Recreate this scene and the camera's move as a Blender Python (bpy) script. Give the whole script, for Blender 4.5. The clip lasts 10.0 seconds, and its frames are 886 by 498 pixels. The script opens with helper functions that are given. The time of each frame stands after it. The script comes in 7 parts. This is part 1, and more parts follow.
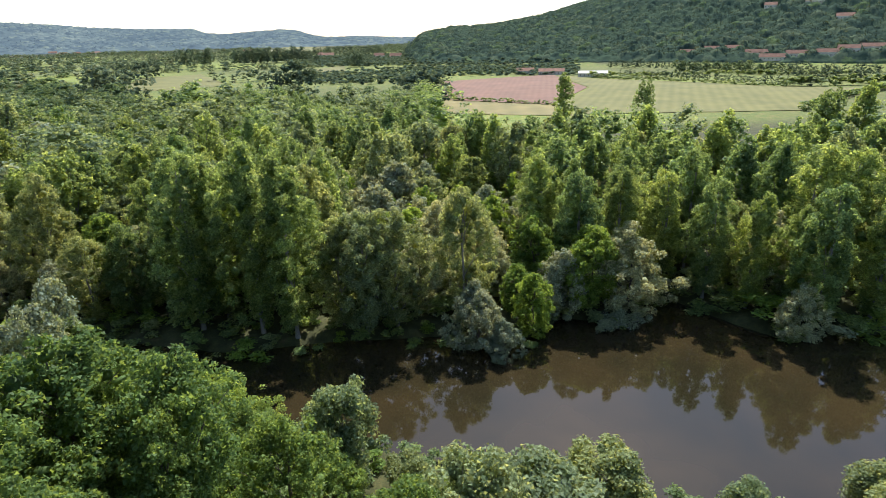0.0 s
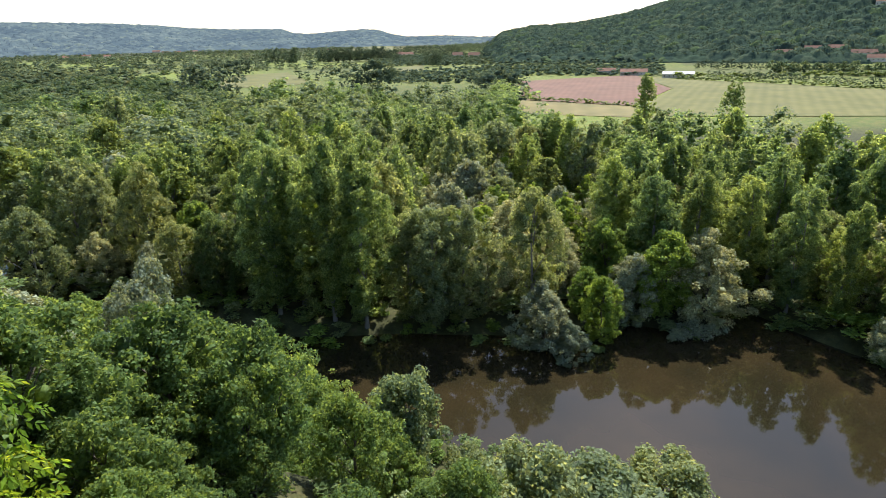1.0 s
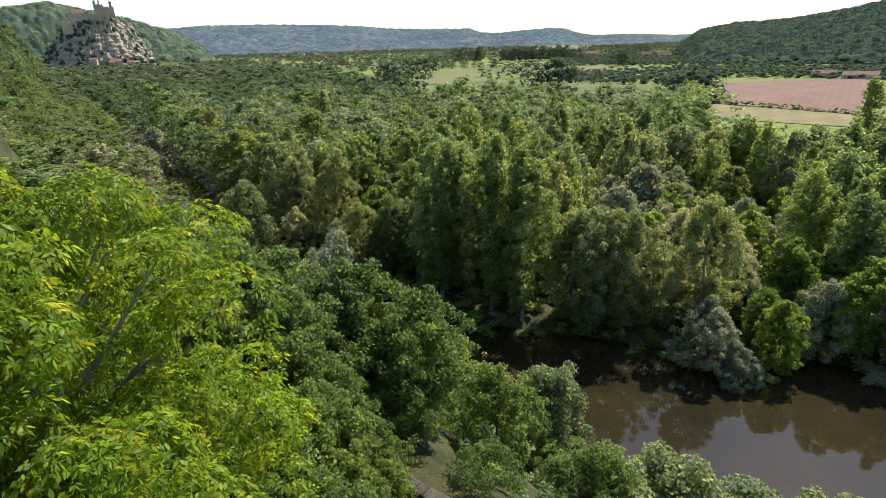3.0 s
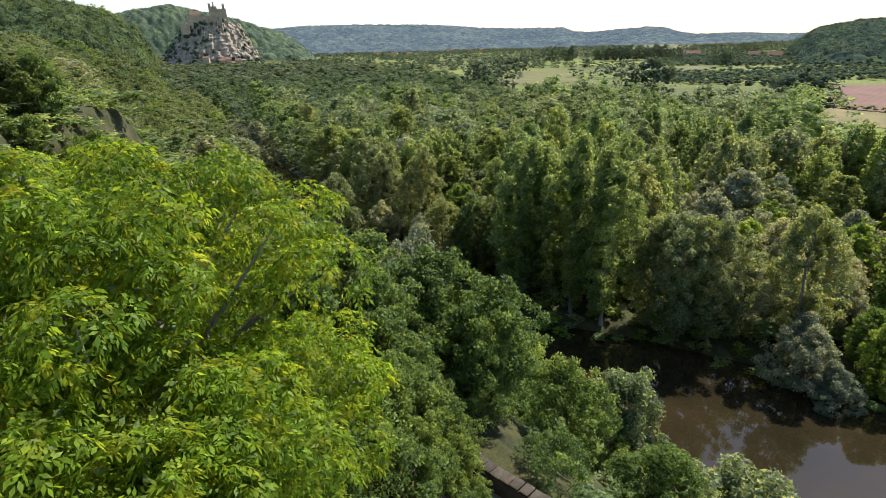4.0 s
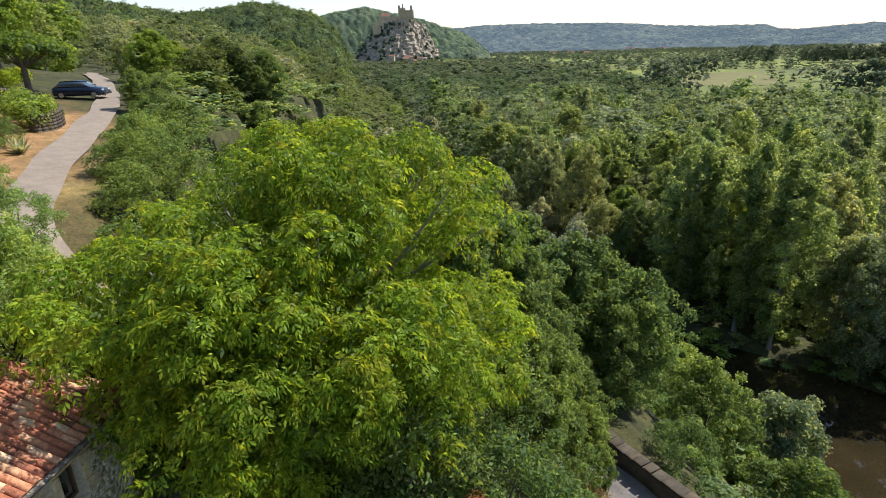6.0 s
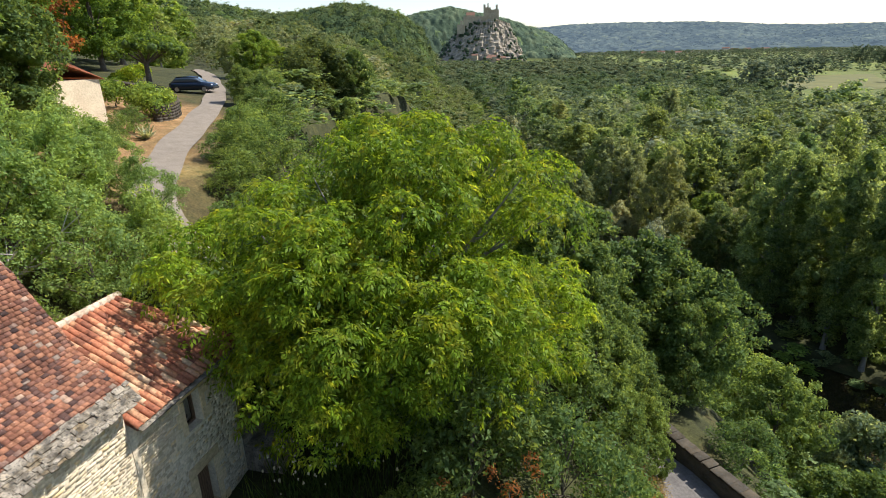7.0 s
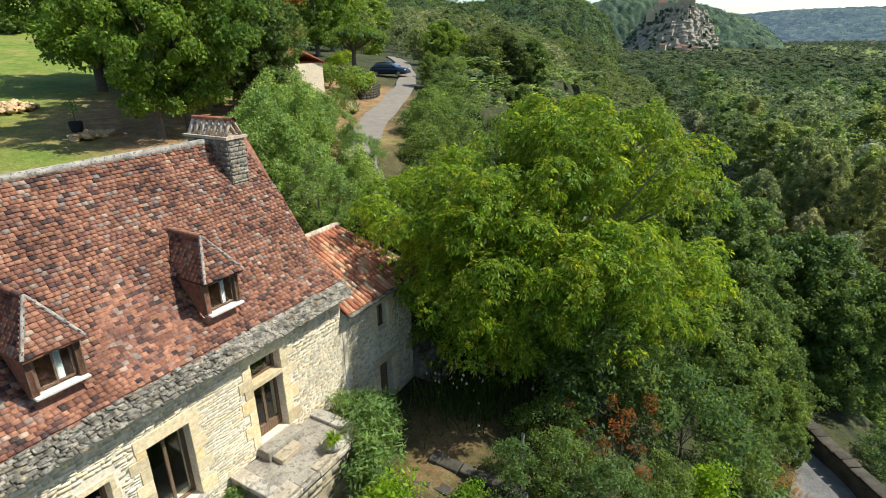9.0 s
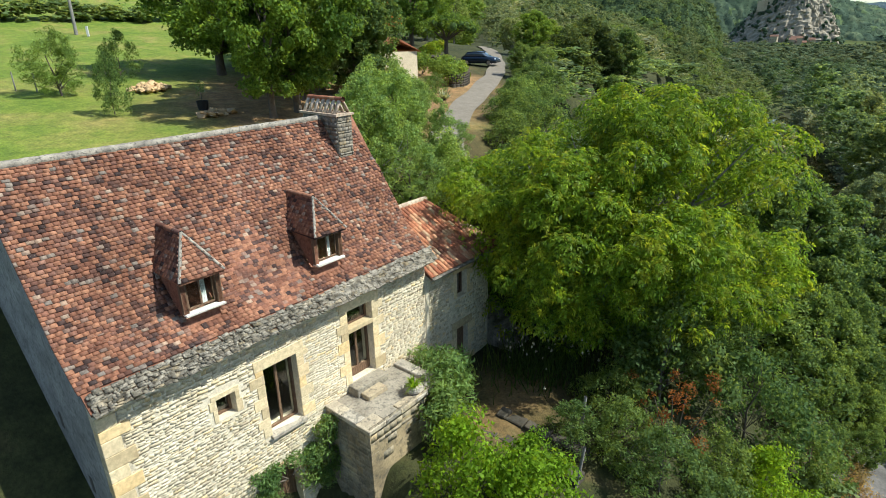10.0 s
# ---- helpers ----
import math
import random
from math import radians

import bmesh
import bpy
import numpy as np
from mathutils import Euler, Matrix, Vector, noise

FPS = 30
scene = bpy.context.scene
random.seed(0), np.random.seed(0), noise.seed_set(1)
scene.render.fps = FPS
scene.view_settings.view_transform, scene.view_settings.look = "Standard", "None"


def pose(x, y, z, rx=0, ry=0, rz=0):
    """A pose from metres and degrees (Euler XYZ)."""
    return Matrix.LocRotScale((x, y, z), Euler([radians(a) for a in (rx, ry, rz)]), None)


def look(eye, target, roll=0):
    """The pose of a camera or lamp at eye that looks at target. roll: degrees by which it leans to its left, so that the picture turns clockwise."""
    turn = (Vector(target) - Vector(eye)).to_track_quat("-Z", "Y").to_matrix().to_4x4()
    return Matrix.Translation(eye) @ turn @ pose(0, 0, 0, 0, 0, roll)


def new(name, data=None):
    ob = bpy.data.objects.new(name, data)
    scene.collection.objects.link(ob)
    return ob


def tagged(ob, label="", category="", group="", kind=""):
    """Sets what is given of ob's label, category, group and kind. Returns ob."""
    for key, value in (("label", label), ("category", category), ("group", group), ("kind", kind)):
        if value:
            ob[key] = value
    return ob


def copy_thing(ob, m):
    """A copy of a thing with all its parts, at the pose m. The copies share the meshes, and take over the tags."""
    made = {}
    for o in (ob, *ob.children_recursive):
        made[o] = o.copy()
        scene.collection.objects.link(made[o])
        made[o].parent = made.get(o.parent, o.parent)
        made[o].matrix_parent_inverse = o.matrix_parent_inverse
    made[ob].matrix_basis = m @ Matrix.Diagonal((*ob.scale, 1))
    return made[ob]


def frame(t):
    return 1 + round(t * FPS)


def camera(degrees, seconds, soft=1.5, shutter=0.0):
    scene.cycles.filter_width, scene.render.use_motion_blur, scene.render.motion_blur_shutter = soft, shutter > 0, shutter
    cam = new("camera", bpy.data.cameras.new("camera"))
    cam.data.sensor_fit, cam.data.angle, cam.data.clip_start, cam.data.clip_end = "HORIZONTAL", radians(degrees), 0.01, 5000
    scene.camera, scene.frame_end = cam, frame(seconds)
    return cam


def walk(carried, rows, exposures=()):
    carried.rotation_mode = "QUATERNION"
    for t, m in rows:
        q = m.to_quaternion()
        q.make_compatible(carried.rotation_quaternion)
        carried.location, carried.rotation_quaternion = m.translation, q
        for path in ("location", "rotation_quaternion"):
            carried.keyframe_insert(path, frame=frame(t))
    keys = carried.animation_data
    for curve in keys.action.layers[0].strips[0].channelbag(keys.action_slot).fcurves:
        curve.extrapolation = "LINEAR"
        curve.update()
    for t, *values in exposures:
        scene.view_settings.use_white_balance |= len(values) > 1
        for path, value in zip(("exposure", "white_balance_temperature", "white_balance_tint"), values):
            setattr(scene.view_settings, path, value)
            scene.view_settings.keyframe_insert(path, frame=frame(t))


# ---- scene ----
# ---- camera and its flight ----
def shot(x, y, z, yaw, pitch, roll):
    return pose(x, y, z, 90 + pitch, 0, yaw) @ pose(0, 0, 0, 0, 0, roll)


cam = camera(76.75, 10.0, soft=0.5)
walk(cam, [
    (0, shot(-0.000, 0.000, 46.701, -6.742, -20.871, -1.256)),
    (0.5, shot(-0.011, -0.471, 46.722, -2.835, -20.830, -1.292)),
    (1, shot(0.001, -0.969, 46.736, 0.862, -20.760, -1.341)),
    (1.5, shot(0.044, -1.493, 46.744, 5.029, -20.680, -1.413)),
    (2, shot(0.123, -2.041, 46.748, 9.422, -20.607, -1.425)),
    (2.5, shot(0.246, -2.610, 46.748, 14.034, -20.525, -1.506)),
    (4, shot(0.930, -4.402, 46.742, 27.304, -20.275, -1.617)),
    (4.5, shot(1.277, -5.016, 46.741, 31.702, -20.185, -1.650)),
    (5, shot(1.691, -5.626, 46.744, 35.726, -20.087, -1.650)),
    (5.5, shot(2.172, -6.231, 46.749, 40.024, -19.996, -1.710)),
    (7, shot(4.016, -7.957, 46.777, 52.172, -19.756, -1.545)),
    (7.5, shot(4.755, -8.481, 46.789, 56.246, -19.678, -1.537)),
    (8, shot(5.548, -8.969, 46.797, 60.453, -19.725, -1.496)),
    (8.5, shot(6.387, -9.409, 46.804, 65.141, -20.075, -1.463)),
    (9, shot(7.260, -9.797, 46.807, 69.370, -20.343, -1.428)),
    (9.5, shot(8.165, -10.135, 46.802, 73.750, -20.703, -1.317)),
    (10, shot(9.086, -10.406, 46.786, 78.026, -21.058, -1.165)),
], exposures=((0.0, 1.22, 6200, 13), (2.5, 1.02, 6350, 14), (5.5, 0.93, 6400, 17), (7.5, 0.88, 6350, 12), (8.5, 0.83, 6200, 8), (10.0, 0.73, 6050, 3)))

# ---- sky and sun ----
SUN_DIR = Vector((0.29, 0.73, 1.0)).normalized()
SUN_EL = math.asin(SUN_DIR.z)
world = bpy.data.worlds.new("sky")
scene.world = world
world.use_nodes = True
wt = world.node_tree
sky = wt.nodes.new("ShaderNodeTexSky")
sky.sky_type = "NISHITA"
sky.sun_disc = False
sky.sun_elevation = SUN_EL
sky.sun_rotation = math.atan2(SUN_DIR.x, SUN_DIR.y)
sky.air_density, sky.dust_density, sky.ozone_density = 1.0, 0.7, 1.0
wt.nodes["Background"].inputs["Strength"].default_value = 0.108
wt.links.new(sky.outputs["Color"], wt.nodes["Background"].inputs["Color"])
sun_data = bpy.data.lights.new("sun", "SUN")
sun_data.energy, sun_data.angle, sun_data.color = 4.1, radians(0.55), (1.0, 0.95, 0.86)
sun = new("sun", sun_data)
sun.matrix_world = look(SUN_DIR * 100, (0, 0, 0))


# ---- materials ----
class Mat:
    """A short hand for node materials."""

    def __init__(self, name, rough=0.8, metal=0.0, spec=0.3):
        self.m = bpy.data.materials.new(name)
        self.m.use_nodes = True
        self.t = self.m.node_tree
        self.p = self.t.nodes["Principled BSDF"]
        self.p.inputs["Roughness"].default_value = rough
        self.p.inputs["Metallic"].default_value = metal
        self.p.inputs["Specular IOR Level"].default_value = spec

    def n(self, kind, **ins):
        node = self.t.nodes.new(kind)
        for k, v in ins.items():
            node.inputs[k.replace("_", " ")].default_value = v
        return node

    def link(self, a, b):
        self.t.links.new(a, b)

    def noise(self, scale, detail=4.0, rough=0.55, world_space=True):
        node = self.n("ShaderNodeTexNoise", Scale=scale, Detail=detail, Roughness=rough)
        if world_space:
            geo = self.t.nodes.new("ShaderNodeNewGeometry")
            self.link(geo.outputs["Position"], node.inputs["Vector"])
        return node.outputs["Fac"]

    def ramp(self, fac, stops):
        r = self.t.nodes.new("ShaderNodeValToRGB")
        els = r.color_ramp.elements
        while len(els) < len(stops):
            els.new(0.5)
        for e, (pos, col) in zip(els, stops):
            e.position, e.color = pos, (*col, 1)
        self.link(fac, r.inputs["Fac"])
        return r.outputs["Color"]

    def mix(self, fac, a, b, mode="MIX"):
        x = self.t.nodes.new("ShaderNodeMix")
        x.data_type, x.blend_type = "RGBA", mode
        for sock, v in ((x.inputs[0], fac), (x.inputs[6], a), (x.inputs[7], b)):
            if isinstance(v, (int, float)):
                sock.default_value = v
            elif isinstance(v, tuple):
                sock.default_value = (*v, 1)
            else:
                self.link(v, sock)
        return x.outputs[2]

    def math(self, op, a, b=0.0):
        x = self.t.nodes.new("ShaderNodeMath")
        x.operation = op
        for sock, v in ((x.inputs[0], a), (x.inputs[1], b)):
            if isinstance(v, (int, float)):
                sock.default_value = v
            else:
                self.link(v, sock)
        return x.outputs[0]

    def color(self, c):
        if isinstance(c, tuple):
            self.p.inputs["Base Color"].default_value = (*c, 1)
        else:
            self.link(c, self.p.inputs["Base Color"])
        return self

    def bump(self, height, strength=0.3, dist=0.02):
        b = self.n("ShaderNodeBump", Strength=strength, Distance=dist)
        self.link(height, b.inputs["Height"])
        self.link(b.outputs["Normal"], self.p.inputs["Normal"])
        return self


def scaled(c, k):
    return tuple(min(1.0, v * k) for v in c)


def leaf_material(name, base, tip, glow=0.53, rough=0.55, young=None, spec=0.12, tint=(0.9, 1.0, 1.1)):
    """Leaves: each leaf and each tree a little different, with light shining through."""
    m = Mat(name, rough, spec=spec)
    geo = m.t.nodes.new("ShaderNodeNewGeometry")
    info = m.t.nodes.new("ShaderNodeObjectInfo")
    leaf = m.mix(geo.outputs["Random Per Island"], scaled(base, 0.75), tip)
    if young:
        fresh = m.ramp(m.noise(1.5, 2.0, 0.6), [(0.5, (0, 0, 0)), (0.68, (0.5, 0.5, 0.5))])
        leaf = m.mix(fresh, leaf, young)
    tone = m.ramp(m.noise(0.35, 3.0), [(0.3, (0.8, 0.85, 0.82)), (0.7, (1.3, 1.22, 1.05))])
    leaf = m.mix(1.0, leaf, tone, "MULTIPLY")
    tree = m.ramp(info.outputs["Random"], [(0.0, (0.8, 0.88, 0.92)), (0.35, (1, 1, 1)), (0.7, (1.12, 1.1, 0.98)), (1.0, (1.22, 1.14, 0.95))])
    leaf = m.mix(1.0, leaf, tree, "MULTIPLY")
    leaf = m.mix(1.0, leaf, m.ramp(m.noise(0.085, 1.0), [(0.35, (0.84, 0.86, 0.88)), (0.65, (1.14, 1.13, 1.08))]), "MULTIPLY")
    leaf = m.mix(1.0, leaf, m.ramp(m.noise(5.0, 3.0, 0.6), [(0.36, (0.62, 0.64, 0.62)), (0.62, (1.26, 1.25, 1.22))]), "MULTIPLY")
    m.color(m.mix(1.0, leaf, tint, "MULTIPLY")).bump(m.noise(4.0, 2.0), 0.3, 0.1)
    tr = m.n("ShaderNodeBsdfTranslucent")
    m.link(m.mix(1.0, leaf, (2.05, 1.78, 1.02), "MULTIPLY"), tr.inputs["Color"])
    mx = m.n("ShaderNodeMixShader", Fac=glow)
    out = m.t.nodes["Material Output"]
    m.link(m.p.outputs[0], mx.inputs[1])
    m.link(tr.outputs[0], mx.inputs[2])
    m.link(mx.outputs[0], out.inputs["Surface"])
    return m.m


def bark_material(name, c):
    m = Mat(name, 0.95)
    m.color(m.ramp(m.noise(6.0, 6.0, 0.7), [(0.3, scaled(c, 0.5)), (0.7, c)]))
    return m.bump(m.noise(25.0, 5.0), 0.6, 0.02).m


LEAF = {
    "poplar": leaf_material("poplar_leaves", (0.138, 0.205, 0.085), (0.25, 0.315, 0.143), 0.58),
    "aspen": leaf_material("aspen_leaves", (0.15, 0.192, 0.1), (0.26, 0.3, 0.175)),
    "oak": leaf_material("oak_leaves", (0.115, 0.166, 0.068), (0.21, 0.262, 0.112)),
    "willow": leaf_material("willow_leaves", (0.22, 0.24, 0.16), (0.36, 0.38, 0.27), 0.35),
    "maple": leaf_material("maple_leaves", (0.125, 0.195, 0.045), (0.22, 0.3, 0.075)),
    "ash": leaf_material("ash_leaves", (0.14, 0.215, 0.068), (0.25, 0.33, 0.112)),
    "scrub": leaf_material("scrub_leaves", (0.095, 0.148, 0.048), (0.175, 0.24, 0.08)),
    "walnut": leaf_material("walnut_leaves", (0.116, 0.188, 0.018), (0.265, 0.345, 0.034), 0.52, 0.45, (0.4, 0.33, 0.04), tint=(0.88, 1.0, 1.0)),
    # blue-grey of distance is mixed into this leaf colour
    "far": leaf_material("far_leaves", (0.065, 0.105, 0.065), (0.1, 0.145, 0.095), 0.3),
    "rust": leaf_material("rust_leaves", (0.2, 0.075, 0.03), (0.3, 0.12, 0.045)),
    "straw": leaf_material("dry_weeds", (0.24, 0.17, 0.08), (0.36, 0.26, 0.13)),
    "meadow_oak": leaf_material("meadow_oak_leaves", (0.1, 0.165, 0.032), (0.19, 0.27, 0.052)),
    "olive": leaf_material("olive_oak_leaves", (0.078, 0.1, 0.03), (0.135, 0.16, 0.05), 0.4),
    "fig": leaf_material("fig_leaves", (0.13, 0.22, 0.02), (0.24, 0.36, 0.03)),
}
CANOPY = [leaf_material("canopy_" + k, a, b, 0.12, 1.0, None, 0.0, (0.9, 1.0, 1.0)) for k, a, b in (
    ("oak", (0.056, 0.082, 0.046), (0.082, 0.11, 0.064)), ("dark", (0.045, 0.068, 0.044), (0.066, 0.092, 0.06)),
    ("pale", (0.078, 0.102, 0.06), (0.11, 0.134, 0.08)), ("bright", (0.078, 0.112, 0.042), (0.11, 0.148, 0.06)))]
BARK = bark_material("bark", (0.16, 0.13, 0.1))
BARK_GREY = bark_material("grey_bark", (0.3, 0.28, 0.25))


# ---- geometry helpers ----
def mesh_object(name, verts, faces, mats, parent=None, smooth=False, mat_index=None):
    me = bpy.data.meshes.new(name)
    me.from_pydata([tuple(v) for v in verts], [], [tuple(f) for f in faces])
    for m in mats if isinstance(mats, (list, tuple)) else [mats]:
        me.materials.append(m)
    if mat_index is not None:
        me.polygons.foreach_set("material_index", mat_index)
    if smooth:
        me.polygons.foreach_set("use_smooth", [True] * len(me.polygons))
    me.update()
    ob = new(name, me)
    if parent:
        ob.parent = parent
    return ob


def part(name, bm, material, parent, label=""):
    me = bpy.data.meshes.new(name)
    bm.to_mesh(me)
    bm.free()
    for m in material if isinstance(material, (list, tuple)) else [material]:
        me.materials.append(m)
    ob = new(name, me)
    ob.parent = parent
    if label:
        tagged(ob, label)
    return ob


def thing(name, label, category, m=Matrix(), group="", kind=""):
    ob = new(name)
    ob.matrix_world = m
    return tagged(ob, label, category, group, kind)


def tri_mesh(name, v, f, mats, index=None, smooth=False):
    """A mesh from arrays of triangles."""
    me = bpy.data.meshes.new(name)
    me.vertices.add(len(v))
    me.vertices.foreach_set("co", np.ascontiguousarray(v, np.float32).ravel())
    me.loops.add(f.size)
    me.loops.foreach_set("vertex_index", np.ascontiguousarray(f, np.int32).ravel())
    me.polygons.add(len(f))
    me.polygons.foreach_set("loop_start", np.arange(len(f), dtype=np.int32) * f.shape[1])
    for m in mats:
        me.materials.append(m)
    if index is not None:
        me.polygons.foreach_set("material_index", np.ascontiguousarray(index, np.int32))
    if smooth:
        me.polygons.foreach_set("use_smooth", np.ones(len(f), bool))
    me.update(calc_edges=True)
    return me


def unit(v):
    return v / np.maximum(np.linalg.norm(v, axis=-1, keepdims=True), 1e-9)


def smooth01(x):
    x = np.clip(x, 0, 1)
    return x * x * (3 - 2 * x)




def ico(sub):
    bm = bmesh.new()
    bmesh.ops.create_icosphere(bm, subdivisions=sub, radius=1)
    v = np.array([x.co[:] for x in bm.verts])
    f = np.array([[x.index for x in p.verts] for p in bm.faces])
    bm.free()
    return v, f


ICO1, ICO2 = ico(1), ico(2)


# ---- the lie of the land ----
HOUSE_O = (-4.425, -13.803)          # a point at the foot of the farmhouse front
HOUSE_W = (-0.6127, 0.7903)          # along the front
HOUSE_N = (0.7903, 0.6127)           # out of the front, downhill
FAR_BANK = ((-400, 345), (-160, 168), (-121, 137), (-75, 101), (-45, 87), (-25, 80), (-8, 81), (9, 80), (20, 75), (31, 83), (38, 80), (52, 88), (56, 80), (62, 71), (79, 69), (130, 78), (400, 120))
NEAR_BANK = ((-400, 334), (-160, 154), (-121, 121), (-75, 87), (-45, 76), (-25, 68), (-8, 56), (0, 54), (12, 49.5), (26, 43), (60, 32), (130, 10), (400, -60))
SLOPE = ((-400, 110), (-200, 76), (-120, 58), (-75, 48.6), (-60, 46.8), (-40, 44.4), (-20, 42.6), (-8, 41), (-6.5, 40), (-0.5, 33.6), (4, 33.9), (9, 33.2), (12, 30.5), (13.4, 28.6), (17.5, 28.5), (19.5, 27.0), (24, 23.2), (40, 2.5), (43, 0.8), (60, 0.6))
SHIFT = ((-60, -12), (10, -5), (18, -2), (25.5, 1), (34, 2.5), (60, 11), (90, 28), (143, 62), (211, 92), (450, 175), (1500, 500))


TABLES = {}


def lut(x, table):
    if table not in TABLES:
        TABLES[table] = np.array(table, float)
    a = TABLES[table]
    return np.interp(x, a[:, 0], a[:, 1])


def crest(x, y, centre_r, inner, outer, table):
    """A ridge round the valley: its crest's angle of height by azimuth, seen from over the river."""
    r, az = np.hypot(x, y), np.degrees(np.arctan2(-x, y))
    top = 46.7 + centre_r * np.tan(np.radians(lut(az, table)))
    rise = smooth01((r - inner) / (centre_r - inner)) * (1 - 0.5 * smooth01((r - centre_r) / (outer - centre_r)))
    a = np.array(table, float)
    edge = smooth01((az - a[0, 0]) / 3) * smooth01((a[-1, 0] - az) / 3)
    z = np.maximum(top, 0) * rise * edge
    return np.where(z > 0.5, z, -99.0)


def waves(x, y, size):
    return (np.sin(x / size + 1.3 * np.sin(y / size * 0.7)) + np.sin(y / size * 1.3 + 1.7 * np.sin(x / size * 0.6 + 2))) * 0.5


def ground_z(x, y):
    x, y = np.asarray(x, float), np.asarray(y, float)
    dx, dy = x - HOUSE_O[0], y - HOUSE_O[1]
    u, n = dx * HOUSE_W[0] + dy * HOUSE_W[1], dx * HOUSE_N[0] + dy * HOUSE_N[1]
    below = smooth01((n - 5) / 8)
    shift = lut(u, SHIFT) * below + lut(u, SHIFT) * smooth01((u - 60) / 40) * (1 - below)
    fall = 22 * smooth01((u - 26) / 24) * smooth01((n + 19) / 13) * (1 - smooth01((u - 110) / 60))
    z = lut(n + np.maximum(shift, fall), SLOPE)
    z = z - 1.6 * smooth01((4.2 - u) / 1.0) * smooth01((n + 0.5) / 0.5) * smooth01((9 - n) / 4) * smooth01((u + 9) / 4)
    near, far = lut(x, NEAR_BANK), lut(x, FAR_BANK)
    beyond = y > (near + far) / 2
    plain = 1.3 + 0.5 * waves(x, y, 40) + np.clip((y - 300) / 400, 0, 1) * 2
    bank = np.where(beyond, plain * smooth01((y - far) / 5) - 2.2 * (1 - smooth01((y - far + 3) / 5)), np.maximum(z, 0.9) * 1.0)
    inside = smooth01((y - near + 1) / 4) * smooth01((far - y + 1) / 4)
    z = np.where(beyond, bank, np.where(y > near - 1, -2.2 * inside + bank * (1 - inside), z))
    z = np.maximum(z, crest(x, y, 720, 330, 1500, ((51.5, 0.4), (54.5, 1.2), (56, 2.3), (59, 3.1), (61.5, 3.3), (64, 2.9), (66, 2.6), (68, 2.6), (73, 3.4), (80, 4.5), (95, 5), (130, 5))))
    z = np.maximum(z, crest(x, y, 1750, 1560, 2600, ((38, -1.2), (42, 0.9), (46, 2.2), (49, 2.9), (51, 3.3), (54, 2.9), (60, 1.5), (64, 0.0))))
    z = np.maximum(z, crest(x, y, 4300, 2800, 4900, ((-12, -0.2), (-3, -0.3), (0, -0.1), (4, -0.12), (5.2, 0.1), (6.4, 0.5), (8, 0.62), (10.5, 0.45), (13, 0.3), (14.4, 0.4), (15.4, 0.78), (20, 0.82), (23.3, 0.98), (27, 1.32), (31, 1.45), (35.6, 1.55), (40, 1.5), (43, 1.3), (60, 1.2))))
    z = np.maximum(z, crest(x, y, 1350, 760, 2400, ((-110, 3), (-80, 6), (-60, 7.5), (-44, 7.2), (-36, 6.2), (-28, 4.6), (-21, 2.4), (-16, 1.15), (-12, 0.55), (-8, 0.4), (-5, -0.1), (-2.5, -0.6))))
    return z


HEIGHTS = {}                         # ground heights worked out already


def gz(x, y):
    z = HEIGHTS.get((x, y))
    return float(ground_z(x, y)) if z is None else z


# ground material: meadow, woodland floor, tracks and worn earth
gm = Mat("ground", 0.95)
cover = gm.t.nodes.new("ShaderNodeAttribute")
cover.attribute_name = "cover"
sep = gm.t.nodes.new("ShaderNodeSeparateColor")
gm.link(cover.outputs["Color"], sep.inputs["Color"])
floor_col = gm.ramp(gm.noise(0.5, 6.0), [(0.32, (0.03, 0.035, 0.014)), (0.6, (0.06, 0.065, 0.024)), (0.75, (0.1, 0.08, 0.04))])
grass_col = gm.ramp(gm.noise(0.22, 6.0, 0.6), [(0.3, (0.1, 0.17, 0.02)), (0.5, (0.17, 0.225, 0.034)), (0.68, (0.27, 0.245, 0.075))])
wood_col = gm.ramp(gm.noise(0.12, 6.0, 0.7), [(0.3, (0.012, 0.024, 0.008)), (0.55, (0.03, 0.05, 0.018)), (0.75, (0.05, 0.075, 0.026))])
earth_col = gm.ramp(gm.noise(0.9, 6.0, 0.65), [(0.3, (0.2, 0.12, 0.06)), (0.55, (0.33, 0.2, 0.1)), (0.72, (0.36, 0.28, 0.16))])
gcol = gm.mix(sep.outputs["Red"], floor_col, grass_col)
gcol = gm.mix(sep.outputs["Green"], gcol, earth_col)
gcol = gm.mix(sep.outputs["Blue"], gcol, wood_col)
gfine = gm.ramp(gm.noise(9.0, 5.0), [(0.3, (0.65, 0.65, 0.6)), (0.7, (1.25, 1.2, 1.1))])
gmid = gm.ramp(gm.noise(1.6, 5.0, 0.7), [(0.32, (0.62, 0.68, 0.6)), (0.65, (1.22, 1.18, 1.1))])
gm.color(gm.mix(1.0, gm.mix(1.0, gcol, gmid, "MULTIPLY"), gfine, "MULTIPLY")).bump(gm.noise(16.0, 6.0, 0.7), 0.6, 0.1)


def blob(x, y, cx, cy, rx, ry):
    return np.exp(-((x - cx) / rx) ** 2 - ((y - cy) / ry) ** 2)


